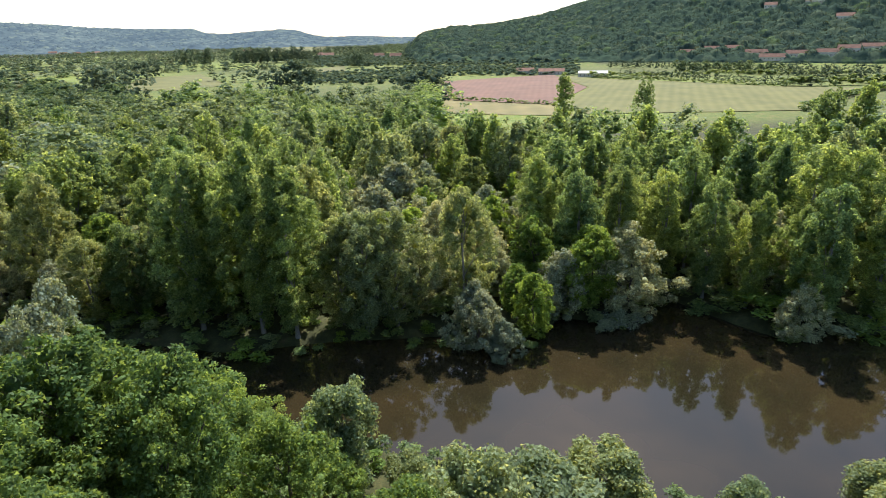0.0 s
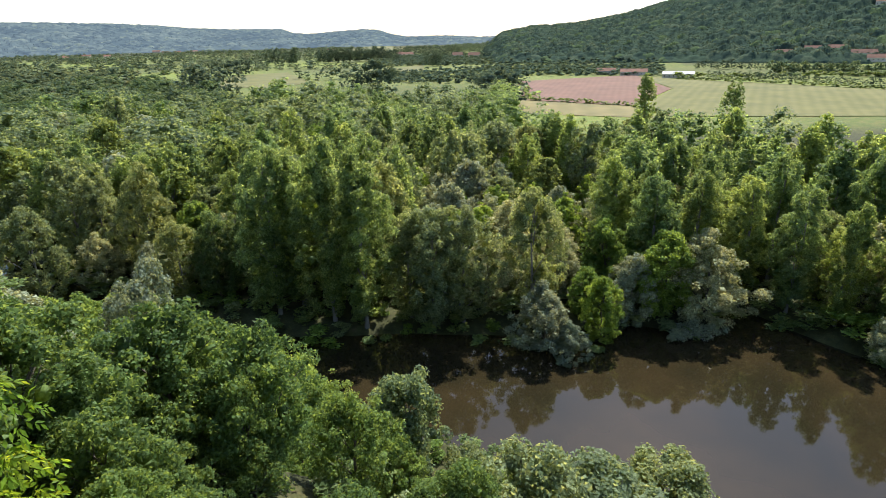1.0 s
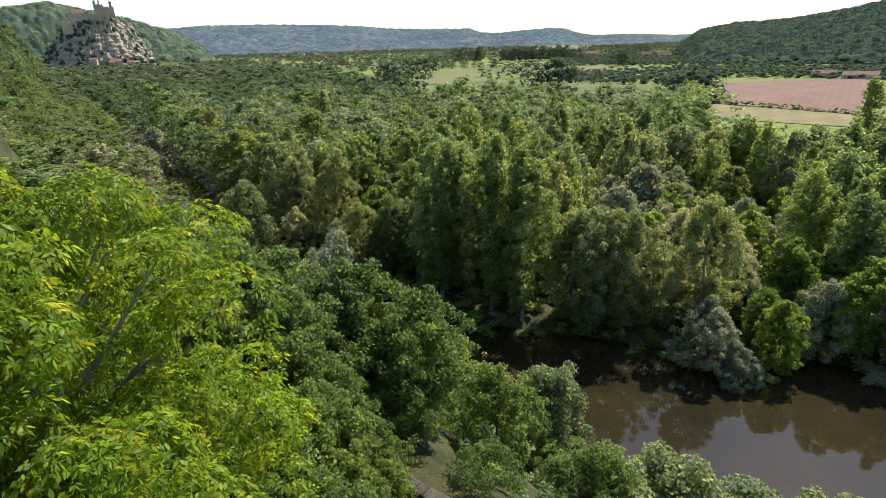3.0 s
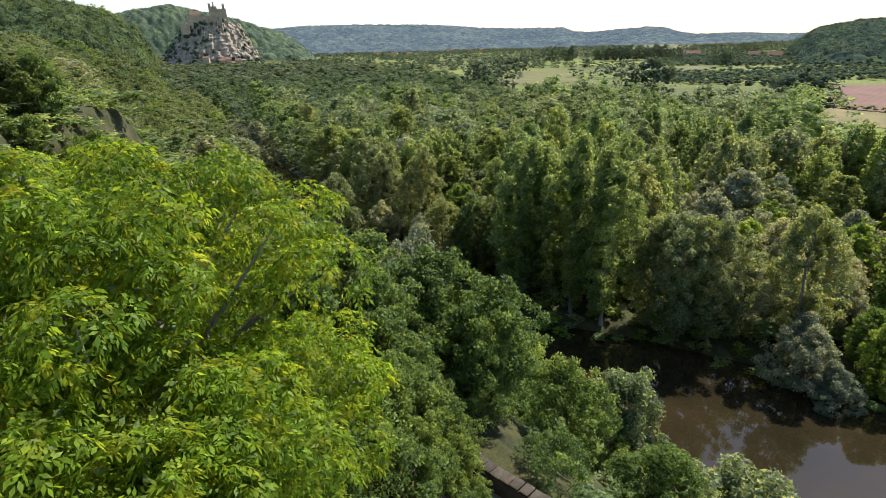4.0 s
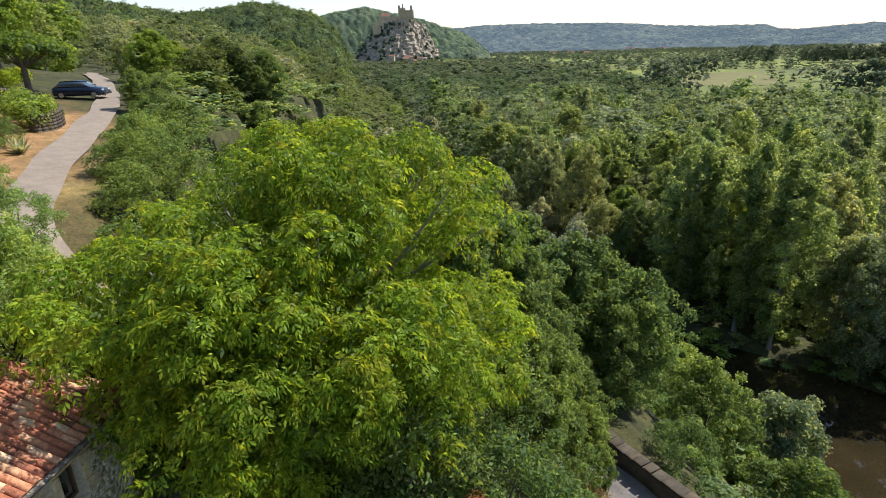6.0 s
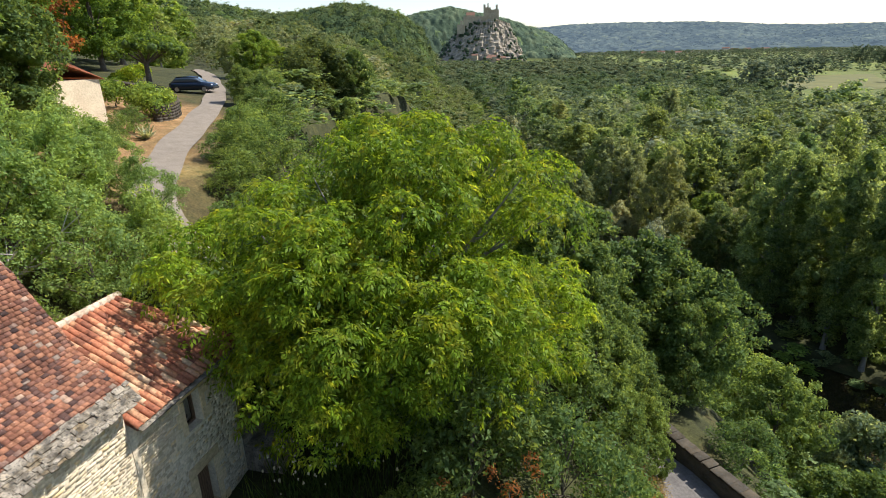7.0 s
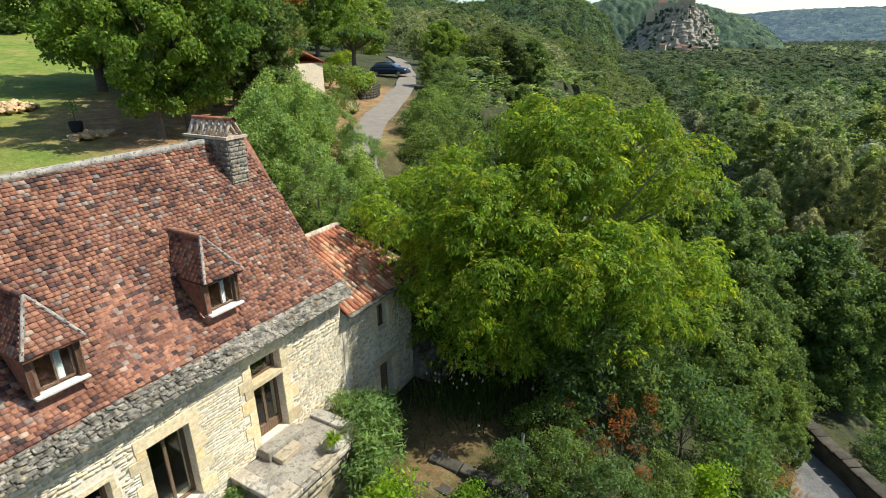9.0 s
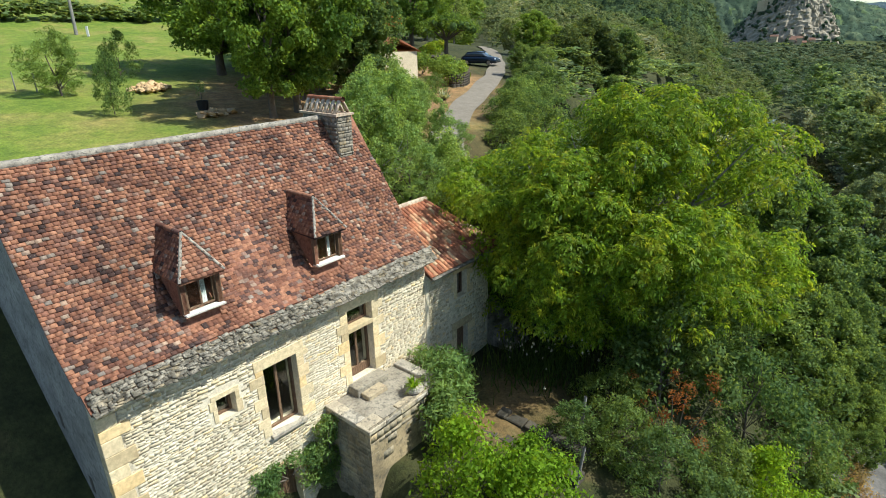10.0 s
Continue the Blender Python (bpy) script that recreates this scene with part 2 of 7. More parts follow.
def land_cover(x, y):
    """Grass and bare earth, as shares."""
    dx, dy = x - HOUSE_O[0], y - HOUSE_O[1]
    u, n = dx * HOUSE_W[0] + dy * HOUSE_W[1], dx * HOUSE_N[0] + dy * HOUSE_N[1]
    ragged = 2.5 * waves(x, y, 2.3) + 1.5 * waves(y, x, 0.9)
    grass = smooth01((-n - 9 + ragged) / 4) * smooth01((26 + 0.6 * np.maximum(0, -n - 34) - u + ragged) / 6) * smooth01((160 + n) / 30)
    valley = smooth01((y - 250) / 40) * (np.hypot(x, y) < 2600) * (ground_z(x, y) < 8)
    grass = np.maximum(grass, (0.62 + 0.3 * waves(x, y, 70)) * valley)
    earth = blob(x, y, -33, -14, 9, 5.5) + blob(x, y, -30, -9, 7, 5) + 1.2 * blob(x, y, -38, -3, 9, 4) + blob(x, y, -48, 2.5, 8, 3) + 0.3 * blob(x, y, -8.2, -3.6, 1.7, 1.7) + 0.25 * blob(x, y, -6.5, -5.2, 1.3, 1.3)
    earth = earth + 1.1 * blob(x, y, -4.8, 9.6, 2.6, 1.6) 
    far_off = smooth01((np.hypot(x, y) - 300) / 60)
    wood = far_off * smooth01((ground_z(x, y) - 6) / 6)
    return wood, grass, np.clip(earth * 1.5 + 0.12 * ragged * (earth > 0.15), 0, 1)


rings = np.r_[0.5, np.linspace(2, 80, 90), np.linspace(82, 140, 24), np.geomspace(143, 4950, 90)]
angles = np.linspace(0, 2 * np.pi, 361)[:-1]
rr, aa = np.meshgrid(rings, angles, indexing="ij")
gx, gy = (rr * np.cos(aa)).ravel(), (rr * np.sin(aa)).ravel()
gv = np.stack([gx, gy, ground_z(gx, gy)], -1)
ii, jj = np.meshgrid(np.arange(len(rings) - 1), np.arange(360), indexing="ij")
k1, k2 = ii * 360 + jj, ii * 360 + (jj + 1) % 360
gf = np.stack([k1, k1 + 360, k2 + 360, k2], -1).reshape(-1, 4)
ground = new("ground", tri_mesh("ground", gv, gf, [gm.m], smooth=True))
wo, gr, ea = land_cover(gx, gy)
att = ground.data.color_attributes.new("cover", "FLOAT_COLOR", "POINT")
att.data.foreach_set("color", np.stack([gr, ea, wo, 0 * gr + 1], -1).astype(np.float32).ravel())
tagged(ground, "grassy wooded hillside falling to a flat river valley", "ground", kind="structure")

# water
wm = Mat("river_water", 0.04, spec=0.5)
wm.color(wm.ramp(wm.noise(0.06, 3.0), [(0.35, (0.016, 0.014, 0.007)), (0.65, (0.03, 0.022, 0.01))]))
wm.p.inputs["IOR"].default_value = 1.42
wm.bump(wm.noise(0.9, 3.0), 0.02, 0.05)
xs = np.linspace(-260, 300, 57)
wv = np.concatenate([np.stack([xs, lut(xs, NEAR_BANK) - 4, 0 * xs], -1), np.stack([xs, lut(xs, FAR_BANK) + 4, 0 * xs], -1)])
wf = [(i, i + 1, i + 58, i + 57) for i in range(56)]
water = mesh_object("water", wv, wf, wm.m)
tagged(water, "still dark brown river water with reflections", "water", kind="structure")


# ---- trees ----
def tube(points, radii, sides=6):
    """A tapered tube through points, as triangles."""
    p, v, f = np.array(points, float), [], []
    d = unit(np.gradient(p, axis=0))
    side = unit(np.cross(d, (0.31, 0.95, 0.12)))
    up = np.cross(d, side)
    a = np.linspace(0, 2 * np.pi, sides + 1)[:-1]
    for k in range(len(p)):
        v.append(p[k] + radii[k] * (np.cos(a)[:, None] * side[k] + np.sin(a)[:, None] * up[k]))
    for k in range(len(p) - 1):
        for j in range(sides):
            a0, b0 = k * sides + j, k * sides + (j + 1) % sides
            f += [(a0, b0, b0 + sides), (a0, b0 + sides, a0 + sides)]
    return np.concatenate(v), np.array(f)


def joined(pieces):
    vs, fs, off = [], [], 0
    for v, f in pieces:
        vs.append(v)
        fs.append(f + off)
        off += len(v)
    return np.concatenate(vs), np.concatenate(fs)


SPECIES = {
    # height, bare stem, crown radius, belly height (share), number of lobes, lobe size, tallness of lobes, taper of the top
    "poplar": dict(h=25, stem=0.07, r=5.0, belly=0.5, lobes=330, size=0.66, tall=1.0, power=0.34),
    "aspen": dict(h=22, stem=0.05, r=6.2, belly=0.5, lobes=300, size=0.7, tall=0.95, power=0.32),
    "oak": dict(h=22, stem=0.06, r=7.6, belly=0.5, lobes=300, size=0.8, tall=0.8, power=0.4),
    "willow": dict(h=13, stem=0.0, r=5.8, belly=0.4, lobes=190, size=0.68, tall=0.85, power=0.5),
    "maple": dict(h=15, stem=0.02, r=5.6, belly=0.48, lobes=180, size=0.7, tall=0.8, power=0.42),
    "ash": dict(h=14, stem=0.1, r=5.2, belly=0.55, lobes=60, size=1.15, tall=0.85, power=0.5),
    "scrub": dict(h=5, stem=0.0, r=2.6, belly=0.35, lobes=26, size=0.95, tall=0.9, power=0.5),
}


def crown_lobes(rng, s):
    """Centres and sizes of the leaf masses of a crown: most near its skin, on a few heavier boughs."""
    c, z0 = [], s["h"] * s["stem"]
    bough = rng.uniform(0, 6.28, 7)
    swell = rng.uniform(0.7, 1.25, 7)
    crest = np.r_[1.0, rng.uniform(0.82, 1.0, 6)]
    for k in range(s["lobes"]):
        q = rng.random() ** 0.85
        b = s["belly"]
        width = (0.25 + 0.75 * q / b) ** 0.6 if q < b else max(0.0, (1 - q) / (1 - b)) ** s["power"]
        a = k * 2.399 + rng.normal(0, 0.4)
        near = np.argmin(np.abs((bough - a + math.pi) % (2 * math.pi) - math.pi))
        a += 0.3 * float((bough[near] - a + math.pi) % (2 * math.pi) - math.pi)
        rad = s["r"] * width * swell[near] * (rng.uniform(0.7, 1.0) if k % 4 else rng.uniform(0.1, 0.65))
        q *= crest[near]
        c.append((rad * math.cos(a), rad * math.sin(a), z0 + q * (s["h"] - z0 - s["size"] * 0.9) + s["size"] * 0.2))
    c = np.array(c)
    size = s["size"] * rng.uniform(0.55, 1.3, len(c))
    return c, size


def leaf_cloud(rng, centres, sizes, tall, count, leaf, long=1.0, out=0.6, droop=0.0, blade=3):
    """Single leaves (triangles, or diamonds) over the skins of the lobes."""
    k = rng.choice(len(centres), count, p=sizes ** 2 / (sizes ** 2).sum())
    d = unit(rng.normal(size=(count, 3)) + (0, 0, 0.6))
    rad = sizes[k] * rng.uniform(0.2, 1.45, count) ** 0.5
    p = centres[k] + d * rad[:, None] * np.array([1, 1, tall])
    nrm = unit(d * out + rng.normal(size=(count, 3)) * 0.55 + (0, 0, 0.25))
    ax = unit(np.cross(nrm, rng.normal(size=(count, 3))) + (0, 0, -droop))
    ay = unit(np.cross(nrm, ax))
    s = leaf * rng.uniform(0.6, 1.3, count)[:, None]
    if blade == 3:
        v = np.stack([p + ax * s * long, p - ax * s * 0.5 * long + ay * s * 0.75, p - ax * s * 0.5 * long - ay * s * 0.75], 1)
    else:
        v = np.stack([p - ax * s * long, p + ay * s * 0.42, p + ax * s * long, p - ay * s * 0.42], 1)
    f = np.arange(count * blade).reshape(count, blade)
    return v.reshape(-1, 3), f


def fill_blobs(rng, centres, sizes, tall, share=0.55):
    vs = []
    for c, s in zip(centres, sizes):
        vs.append((c + ICO1[0] * s * share * np.array([1, 1, tall]) * rng.uniform(0.45, 1.25, (len(ICO1[0]), 1)), ICO1[1]))
    return joined(vs)


def limbs(rng, s, centres, sizes, trunk_r):
    top = s["h"] * 0.86
    stem = [(0, 0, -0.6), (0, 0, 0.05 * s["h"]), (rng.normal(0, 0.12), rng.normal(0, 0.12), 0.35 * s["h"]), (rng.normal(0, 0.25), rng.normal(0, 0.25), 0.6 * s["h"]), (0, 0, top)]
    pieces = [tube(stem, [trunk_r * 1.35, trunk_r, trunk_r * 0.72, trunk_r * 0.4, trunk_r * 0.1], 7)]
    for c in centres[:: max(1, len(centres) // 16)]:
        z0 = max(0.12 * s["h"], c[2] - 0.55 * np.hypot(c[0], c[1]) - 0.12 * s["h"])
        a = np.array([0, 0, z0])
        m = a + (c - a) * 0.5 + (0, 0, 0.04 * s["h"])
        q = trunk_r * 0.42 * (1 - 0.55 * z0 / s["h"])
        pieces.append(tube([a, m, c], [q, q * 0.6, q * 0.15], 5))
    return joined(pieces)


def make_tree(kind, seed, count, leaf, blade=3, mat="", trunk_r=0.0, long=1.0, droop=0.0, **over):
    """One tree: an empty at its foot, with trunk and crown."""
    rng = np.random.default_rng(seed)
    s = dict(SPECIES[kind], **over)
    c, z = crown_lobes(rng, s)
    leaves = leaf_cloud(rng, c, z, s["tall"], count, leaf, long, droop=droop, blade=blade)
    core = fill_blobs(rng, c[::3] * (0.66, 0.66, 0.95), z[::3] * 1.3, s["tall"], 0.7)
    lm = LEAF[mat or kind]
    tree = new(kind + "_tree")
    if blade == 3:
        v, f = joined([leaves, core])
        me = tri_mesh("crown", v, f, [lm])
    else:
        me = tri_mesh("crown", *leaves, [lm])
    crown = new("crown", me)
    crown.parent = tree
    v, f = limbs(rng, s, c, z, trunk_r or s["h"] * 0.013)
    trunk = new("trunk", tri_mesh("trunk", v, f, [BARK_GREY if kind in ("poplar", "aspen") else BARK], smooth=True))
    trunk.parent = tree
    tree["height"] = s["h"]
    return tree


def set_tree(tree, x, y, h, turn, wide=1.0, z=None, lean=0.0):
    k = h / tree["height"]
    z = gz(x, y) if z is None else z
    m = Matrix.Translation((x, y, z - 0.1)) @ Euler((lean, lean * 0.5, turn)).to_matrix().to_4x4()
    c = copy_thing(tree, m)
    c.scale = (k * wide, k * wide, k)
    return c


TREE_LABEL = {
    "poplar": ("tall slender poplar with dense mid-green leaves", "poplar"),
    "aspen": ("tall pale green poplar with an airy crown", "poplar"),
    "oak": ("broad dark green riverside tree with heavy crown", "tree"),
    "willow": ("rounded silver-grey willow by the river", "willow"),
    "maple": ("bright yellow-green young tree in the woods", "tree"),
    "ash": ("light green feathery tree on the steep slope", "tree"),
    "scrub": ("dense green shrub on the slope", "shrub"),
}


# ---- the valley woods ----
FRONT = (("poplar", 21000, 0.185), ("aspen", 20000, 0.19), ("oak", 21000, 0.215), ("willow", 19000, 0.165), ("maple", 16000, 0.19))
protos, behind = {}, {}
for kind, n_leaf, leaf in FRONT:
    protos[kind] = [make_tree(kind, 11 + 7 * k + len(kind), n_leaf, leaf) for k in range(2)]
    behind[kind] = [make_tree(kind, 61 + 7 * k + len(kind), int(n_leaf * 0.36), leaf * 1.6) for k in range(2)]
    for p in protos[kind] + behind[kind]:
        tagged(p, *TREE_LABEL[kind], group="valley trees")

LANDMARKS = {
    "poplar": ((95, 278, 27), (126, 254, 25), (150, 172, 28), (157, 165, 30), (63, 115, 25), (48, 118, 25), (32, 104, 25), (73, 102, 26), (76, 95, 26), (60, 97, 25), (76, 86, 27), (79, 82, 27), (47, 100, 25), (57, 85, 22), (52, 92, 22), (62, 80, 21), (69, 73, 24)),
    "poplar ": ((68, 78, 19), (-30.5, 88, 30), (-20.2, 85.1, 32), (-14.5, 83.5, 31), (-27, 91.5, 29), (6, 187, 25), (-29, 241, 26), (29, 165, 25), (-87, 118, 25)),
    "oak": ((34, 398, 20), (-75, 189, 25), (-62, 128, 25), (-70, 130, 25), (-110, 177, 25)),
    "aspen": ((-3, 83.5, 22), (2, 84, 21), (-7, 86, 20), (-65, 219, 25), (23, 162, 24), (-160, 185, 24), (-78, 95, 23), (-130, 222, 27), (-80, 153, 22)),
    "willow": ((12, 103, 16), (18.3, 98.5, 15), (14.5, 77, 13), (18, 74.5, 8), (4.5, 126, 19), (-21, 143, 19), (43, 85, 16), (30, 84, 13), (65, 71.5, 10), (-178, 174, 20), (-75, 121, 12)),
    "maple": ((36, 85, 16), (24, 79, 12), (-51, 106, 16), (-9, 136, 17), (-31, 130, 18), (24, 113, 15), (10, 118, 15), (-54, 112, 15)),
}
rng = np.random.default_rng(5)
taken, first_use = [], {}


def plant(kind, x, y, h, wide=1.0):
    fine = y < lut(x, FAR_BANK) + 26 and math.hypot(x, y) < 135
    own = protos[kind] if fine else behind[kind]
    k = int(rng.integers(len(own)))
    tree = own[k]
    turn = float(rng.uniform(0, 6.28))
    if (kind, k, fine) not in first_use:
        first_use[kind, k, fine] = True
        q = h / tree["height"]
        tree.matrix_world = Matrix.Translation((x, y, gz(x, y) - 0.1)) @ Euler((0, 0, turn)).to_matrix().to_4x4() @ Matrix.Diagonal((q * wide, q * wide, q, 1))
    else:
        set_tree(tree, x, y, h, turn, wide)
    taken.append((x, y, h * 0.16))


for kind, rows in LANDMARKS.items():
    for x, y, h in rows:
        plant(kind.strip(), x, y, h, float(rng.uniform(0.9, 1.1)))

FIELDS = {
    "ploughed_field": ((54, 420), (122, 378), (185, 480), (205, 640), (70, 585)),
    "hay_field": ((126, 322), (250, 308), (400, 400), (336, 432), (228, 580), (208, 640), (186, 478), (124, 376)),
    "pasture": ((40, 352), (116, 318), (122, 376), (54, 418), (36, 400)),
    "meadow": ((-252, 614), (-289, 790), (-230, 840), (-148, 624), (-181, 574)),
    "far_meadow": ((-105, 840), (-41, 990), (-33, 824), (-85, 771)),
    "slope_field": ((-389, 1911), (-424, 3172), (-204, 2993), (-136, 1895)),
}


def in_poly(x, y, poly):
    c = np.zeros(np.shape(x), bool)
    for (x1, y1), (x2, y2) in zip(poly, poly[1:] + poly[:1]):
        c ^= ((y1 > y) != (y2 > y)) & (x < (x2 - x1) * (y - y1) / (y2 - y1 + 1e-12) + x1)
    return c


def open_land(x, y):
    c = np.zeros(np.shape(x), bool)
    for poly in FIELDS.values():
        c |= in_poly(x, y, poly)
    return c


def wood_kind(x, y, q):
    """What grows where: poplars to the east, mixed and darker wood to the west."""
    if x > 35 and y > 70:
        return "poplar" if q < 0.75 else "aspen" if q < 0.88 else "willow"
    if y < 135 and x > -10:
        return "willow" if q < 0.4 else "maple" if q < 0.8 else "aspen"
    if x > -60:
        return "aspen" if q < 0.3 else "poplar" if q < 0.55 else "maple" if q < 0.75 else "willow" if q < 0.9 else "oak"
    return "oak" if q < 0.3 else "aspen" if q < 0.58 else "willow" if q < 0.78 else "maple" if q < 0.87 else "poplar"


HEIGHT = {"poplar": (19, 28), "aspen": (16, 26), "oak": (16, 25), "willow": (10, 17), "maple": (9, 16)}
near_count = 0
spots = []
for _ in range(9000):
    r, az = math.sqrt(rng.uniform(70 ** 2, 172 ** 2)), math.radians(rng.uniform(-52, 66))
    x, y = -r * math.sin(az), r * math.cos(az)
    if y < lut(x, FAR_BANK) + 3.5:
        continue
    if gz(x, y) < 0.8 or gz(x, y) > 9:
        continue
    gap = 3.9 + rng.uniform(0, 1.4)
    if any((x - a) ** 2 + (y - b) ** 2 < (gap + c * 0.5) ** 2 for a, b, c in taken):
        continue
    kind = wood_kind(x, y, rng.random())
    h = rng.uniform(*HEIGHT[kind])
    if near_count < 230:
        plant(kind, x, y, h, float(rng.uniform(0.85, 1.15)))
        near_count += 1

# farther woods: crowns joined into one mesh for each belt
def simple_crown(rng, h, r, n_leaf, leaf, lobes):
    q = rng.uniform(0.12, 1, lobes)
    a = rng.uniform(0, 6.28, lobes)
    rad = r * np.sqrt(np.maximum(0.05, 1 - ((q - 0.45) / 0.6) ** 2)) * rng.uniform(0.3, 0.9, lobes)
    c = np.stack([rad * np.cos(a), rad * np.sin(a), h * (0.12 + 0.75 * q)], -1)
    size = r * rng.uniform(0.35, 0.55, lobes)
    return joined([leaf_cloud(rng, c, size, h / r * 0.28, n_leaf, leaf), fill_blobs(rng, c, size, h / r * 0.28, 0.62 if n_leaf < 100 else 0.42)])


def species_crown(rng, kind, n_leaf, leaf, share):
    """A plainer tree of a kind, one unit high."""
    s = dict(SPECIES[kind])
    share *= 0.45
    s["lobes"], s["size"] = max(5, int(s["lobes"] * share)), s["size"] * share ** -0.4
    c, z = crown_lobes(rng, s)
    v, f = joined([leaf_cloud(rng, c, z, s["tall"], n_leaf, leaf, out=1.5), fill_blobs(rng, c[::3] * (0.75, 0.75, 0.96), z[::3] * 1.2, s["tall"], 0.62)])
    return v / s["h"], f


def wood_belt(name, label, seed, spots_xyhr, n_leaf, leaf, lobes, mats, variants=14, share=0.0):
    """Many trees as one mesh; with a share, each after its kind, else rounded bushes and far crowns."""
    rng = np.random.default_rng(seed)
    if share:
        shapes = {i: [species_crown(rng, k, n_leaf, leaf, share) for _ in range(4)] for k, i in KIND_I.items()}
    else:
        plain = [simple_crown(rng, 1.0, rng.uniform(0.8, 1.2) * 0.27, n_leaf, leaf, lobes) for _ in range(variants)]
    at = np.array([(q[0], q[1]) for q in spots_xyhr])
    ground_at = ground_z(at[:, 0], at[:, 1])
    groups = {}
    for (x, y, h, wide, mi), zg in zip(spots_xyhr, ground_at):
        own = shapes[mi] if share else plain
        v, f = own[int(rng.integers(len(own)))]
        t = rng.uniform(0, 6.28)
        c, s = math.cos(t), math.sin(t)
        k = np.stack([(v[:, 0] * c - v[:, 1] * s) * h * wide + x, (v[:, 0] * s + v[:, 1] * c) * h * wide + y, v[:, 2] * h + zg - 0.3], -1)
        groups.setdefault(mi, []).append((k, f))
    pieces, index = [], []
    for mi, g in groups.items():
        v, f = joined(g)
        pieces.append((v, f))
        index.append(np.full(len(f), mi))
    v, f = joined(pieces)
    ob = new(name, tri_mesh(name, v, f, mats, np.concatenate(index)))
    return tagged(ob, label, "woods", kind="stuff")


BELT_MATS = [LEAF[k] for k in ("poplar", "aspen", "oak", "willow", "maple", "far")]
# leaves for distant belts: aerial haze is put into the base colours
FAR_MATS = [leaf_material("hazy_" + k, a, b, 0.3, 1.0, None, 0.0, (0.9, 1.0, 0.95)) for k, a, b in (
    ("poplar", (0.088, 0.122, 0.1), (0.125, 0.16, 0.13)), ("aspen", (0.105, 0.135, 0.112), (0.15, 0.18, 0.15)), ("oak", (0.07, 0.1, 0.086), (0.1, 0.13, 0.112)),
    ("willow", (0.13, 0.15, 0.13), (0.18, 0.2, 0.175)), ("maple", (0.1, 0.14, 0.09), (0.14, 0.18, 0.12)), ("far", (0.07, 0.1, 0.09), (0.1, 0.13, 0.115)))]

MID_MATS = [leaf_material("wood_" + k, a, b, 0.4, 0.8, None, 0.05) for k, a, b in (
    ("poplar", (0.1, 0.145, 0.078), (0.165, 0.21, 0.115)), ("aspen", (0.125, 0.16, 0.096), (0.2, 0.235, 0.15)), ("oak", (0.085, 0.124, 0.064), (0.14, 0.18, 0.095)),
    ("willow", (0.17, 0.19, 0.135), (0.26, 0.28, 0.205)), ("maple", (0.11, 0.165, 0.052), (0.18, 0.24, 0.08)), ("far", (0.08, 0.12, 0.06), (0.13, 0.17, 0.09)))]


def polar(az, r):
    """A place by its bearing and distance over the valley."""
    a = math.radians(az)
    return -r * math.sin(a), r * math.cos(a)


KIND_I = {"poplar": 0, "aspen": 1, "oak": 2, "willow": 3, "maple": 4}


def belt_spots(rng, r0, r1, az0, az1, count, gap, test):
    """Places at least a gap apart in a sector of the land."""
    out, cells = [], {}
    rr, aa = np.sqrt(rng.uniform(r0 ** 2, r1 ** 2, count)), np.radians(rng.uniform(az0, az1, count))
    xx, yy = -rr * np.sin(aa), rr * np.cos(aa)
    for x, y, z, r, az in zip(xx.tolist(), yy.tolist(), ground_z(xx, yy).tolist(), rr.tolist(), np.degrees(aa).tolist()):
        key = (int(x // gap), int(y // gap))
        if any((x - a) ** 2 + (y - b) ** 2 < gap * gap for i in (-1, 0, 1) for j in (-1, 0, 1) for a, b in cells.get((key[0] + i, key[1] + j), ())):
            continue
        HEIGHTS[x, y] = z
        if test(x, y, r, az):
            cells.setdefault(key, []).append((x, y))
            out.append((x, y))
    return out


def mid_test(x, y, r, az):
    if any((x - a) ** 2 + (y - b) ** 2 < 12 for a, b, c in taken):
        return False
    if bool(open_land(x, y)) or gz(x, y) > 25 or gz(x, y) < 0.7 or y < lut(x, FAR_BANK) + 4:
        return False
    if r > float(np.interp(az, (-60, -40, -36, -9, -6, -3, 6, 20, 26, 31, 36, 44), (260, 240, 188, 186, 310, 360, 380, 390, 520, 800, 1050, 1300))):
        return False
    return True


def to_rows(rng, spots, tall=1.0, spread=1.0):
    rows = []
    for x, y in spots:
        kind = wood_kind(x, y, rng.random())
        h = rng.uniform(*HEIGHT[kind]) * tall * (0.95 + 0.2 * float(waves(x, y, 13)))
        rows.append((x, y, h, rng.uniform(1.0, 1.4) * spread, KIND_I[kind]))
    return rows


rng2 = np.random.default_rng(17)
mid = to_rows(rng2, belt_spots(rng2, 168, 330, -50, 72, 9000, 8.8, mid_test), 1.0, 1.2)
wood_belt("riverside_woods", "mixed green poplar and willow woods on the valley floor", 3, mid, 1500, 0.38, 0, BELT_MATS, share=0.6)
mid2 = to_rows(rng2, belt_spots(rng2, 330, 620, -12, 62, 6500, 11.0, mid_test), 0.85, 1.5)
wood_belt("valley_woods", "belts of green trees between fields on the valley floor", 4, mid2, 700, 0.58, 0, MID_MATS, share=0.4)
mid3 = to_rows(rng2, belt_spots(rng2, 620, 1320, 22, 56, 9000, 14.0, mid_test), 0.8, 2.0)
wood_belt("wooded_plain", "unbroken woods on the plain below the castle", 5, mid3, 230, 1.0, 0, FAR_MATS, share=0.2)


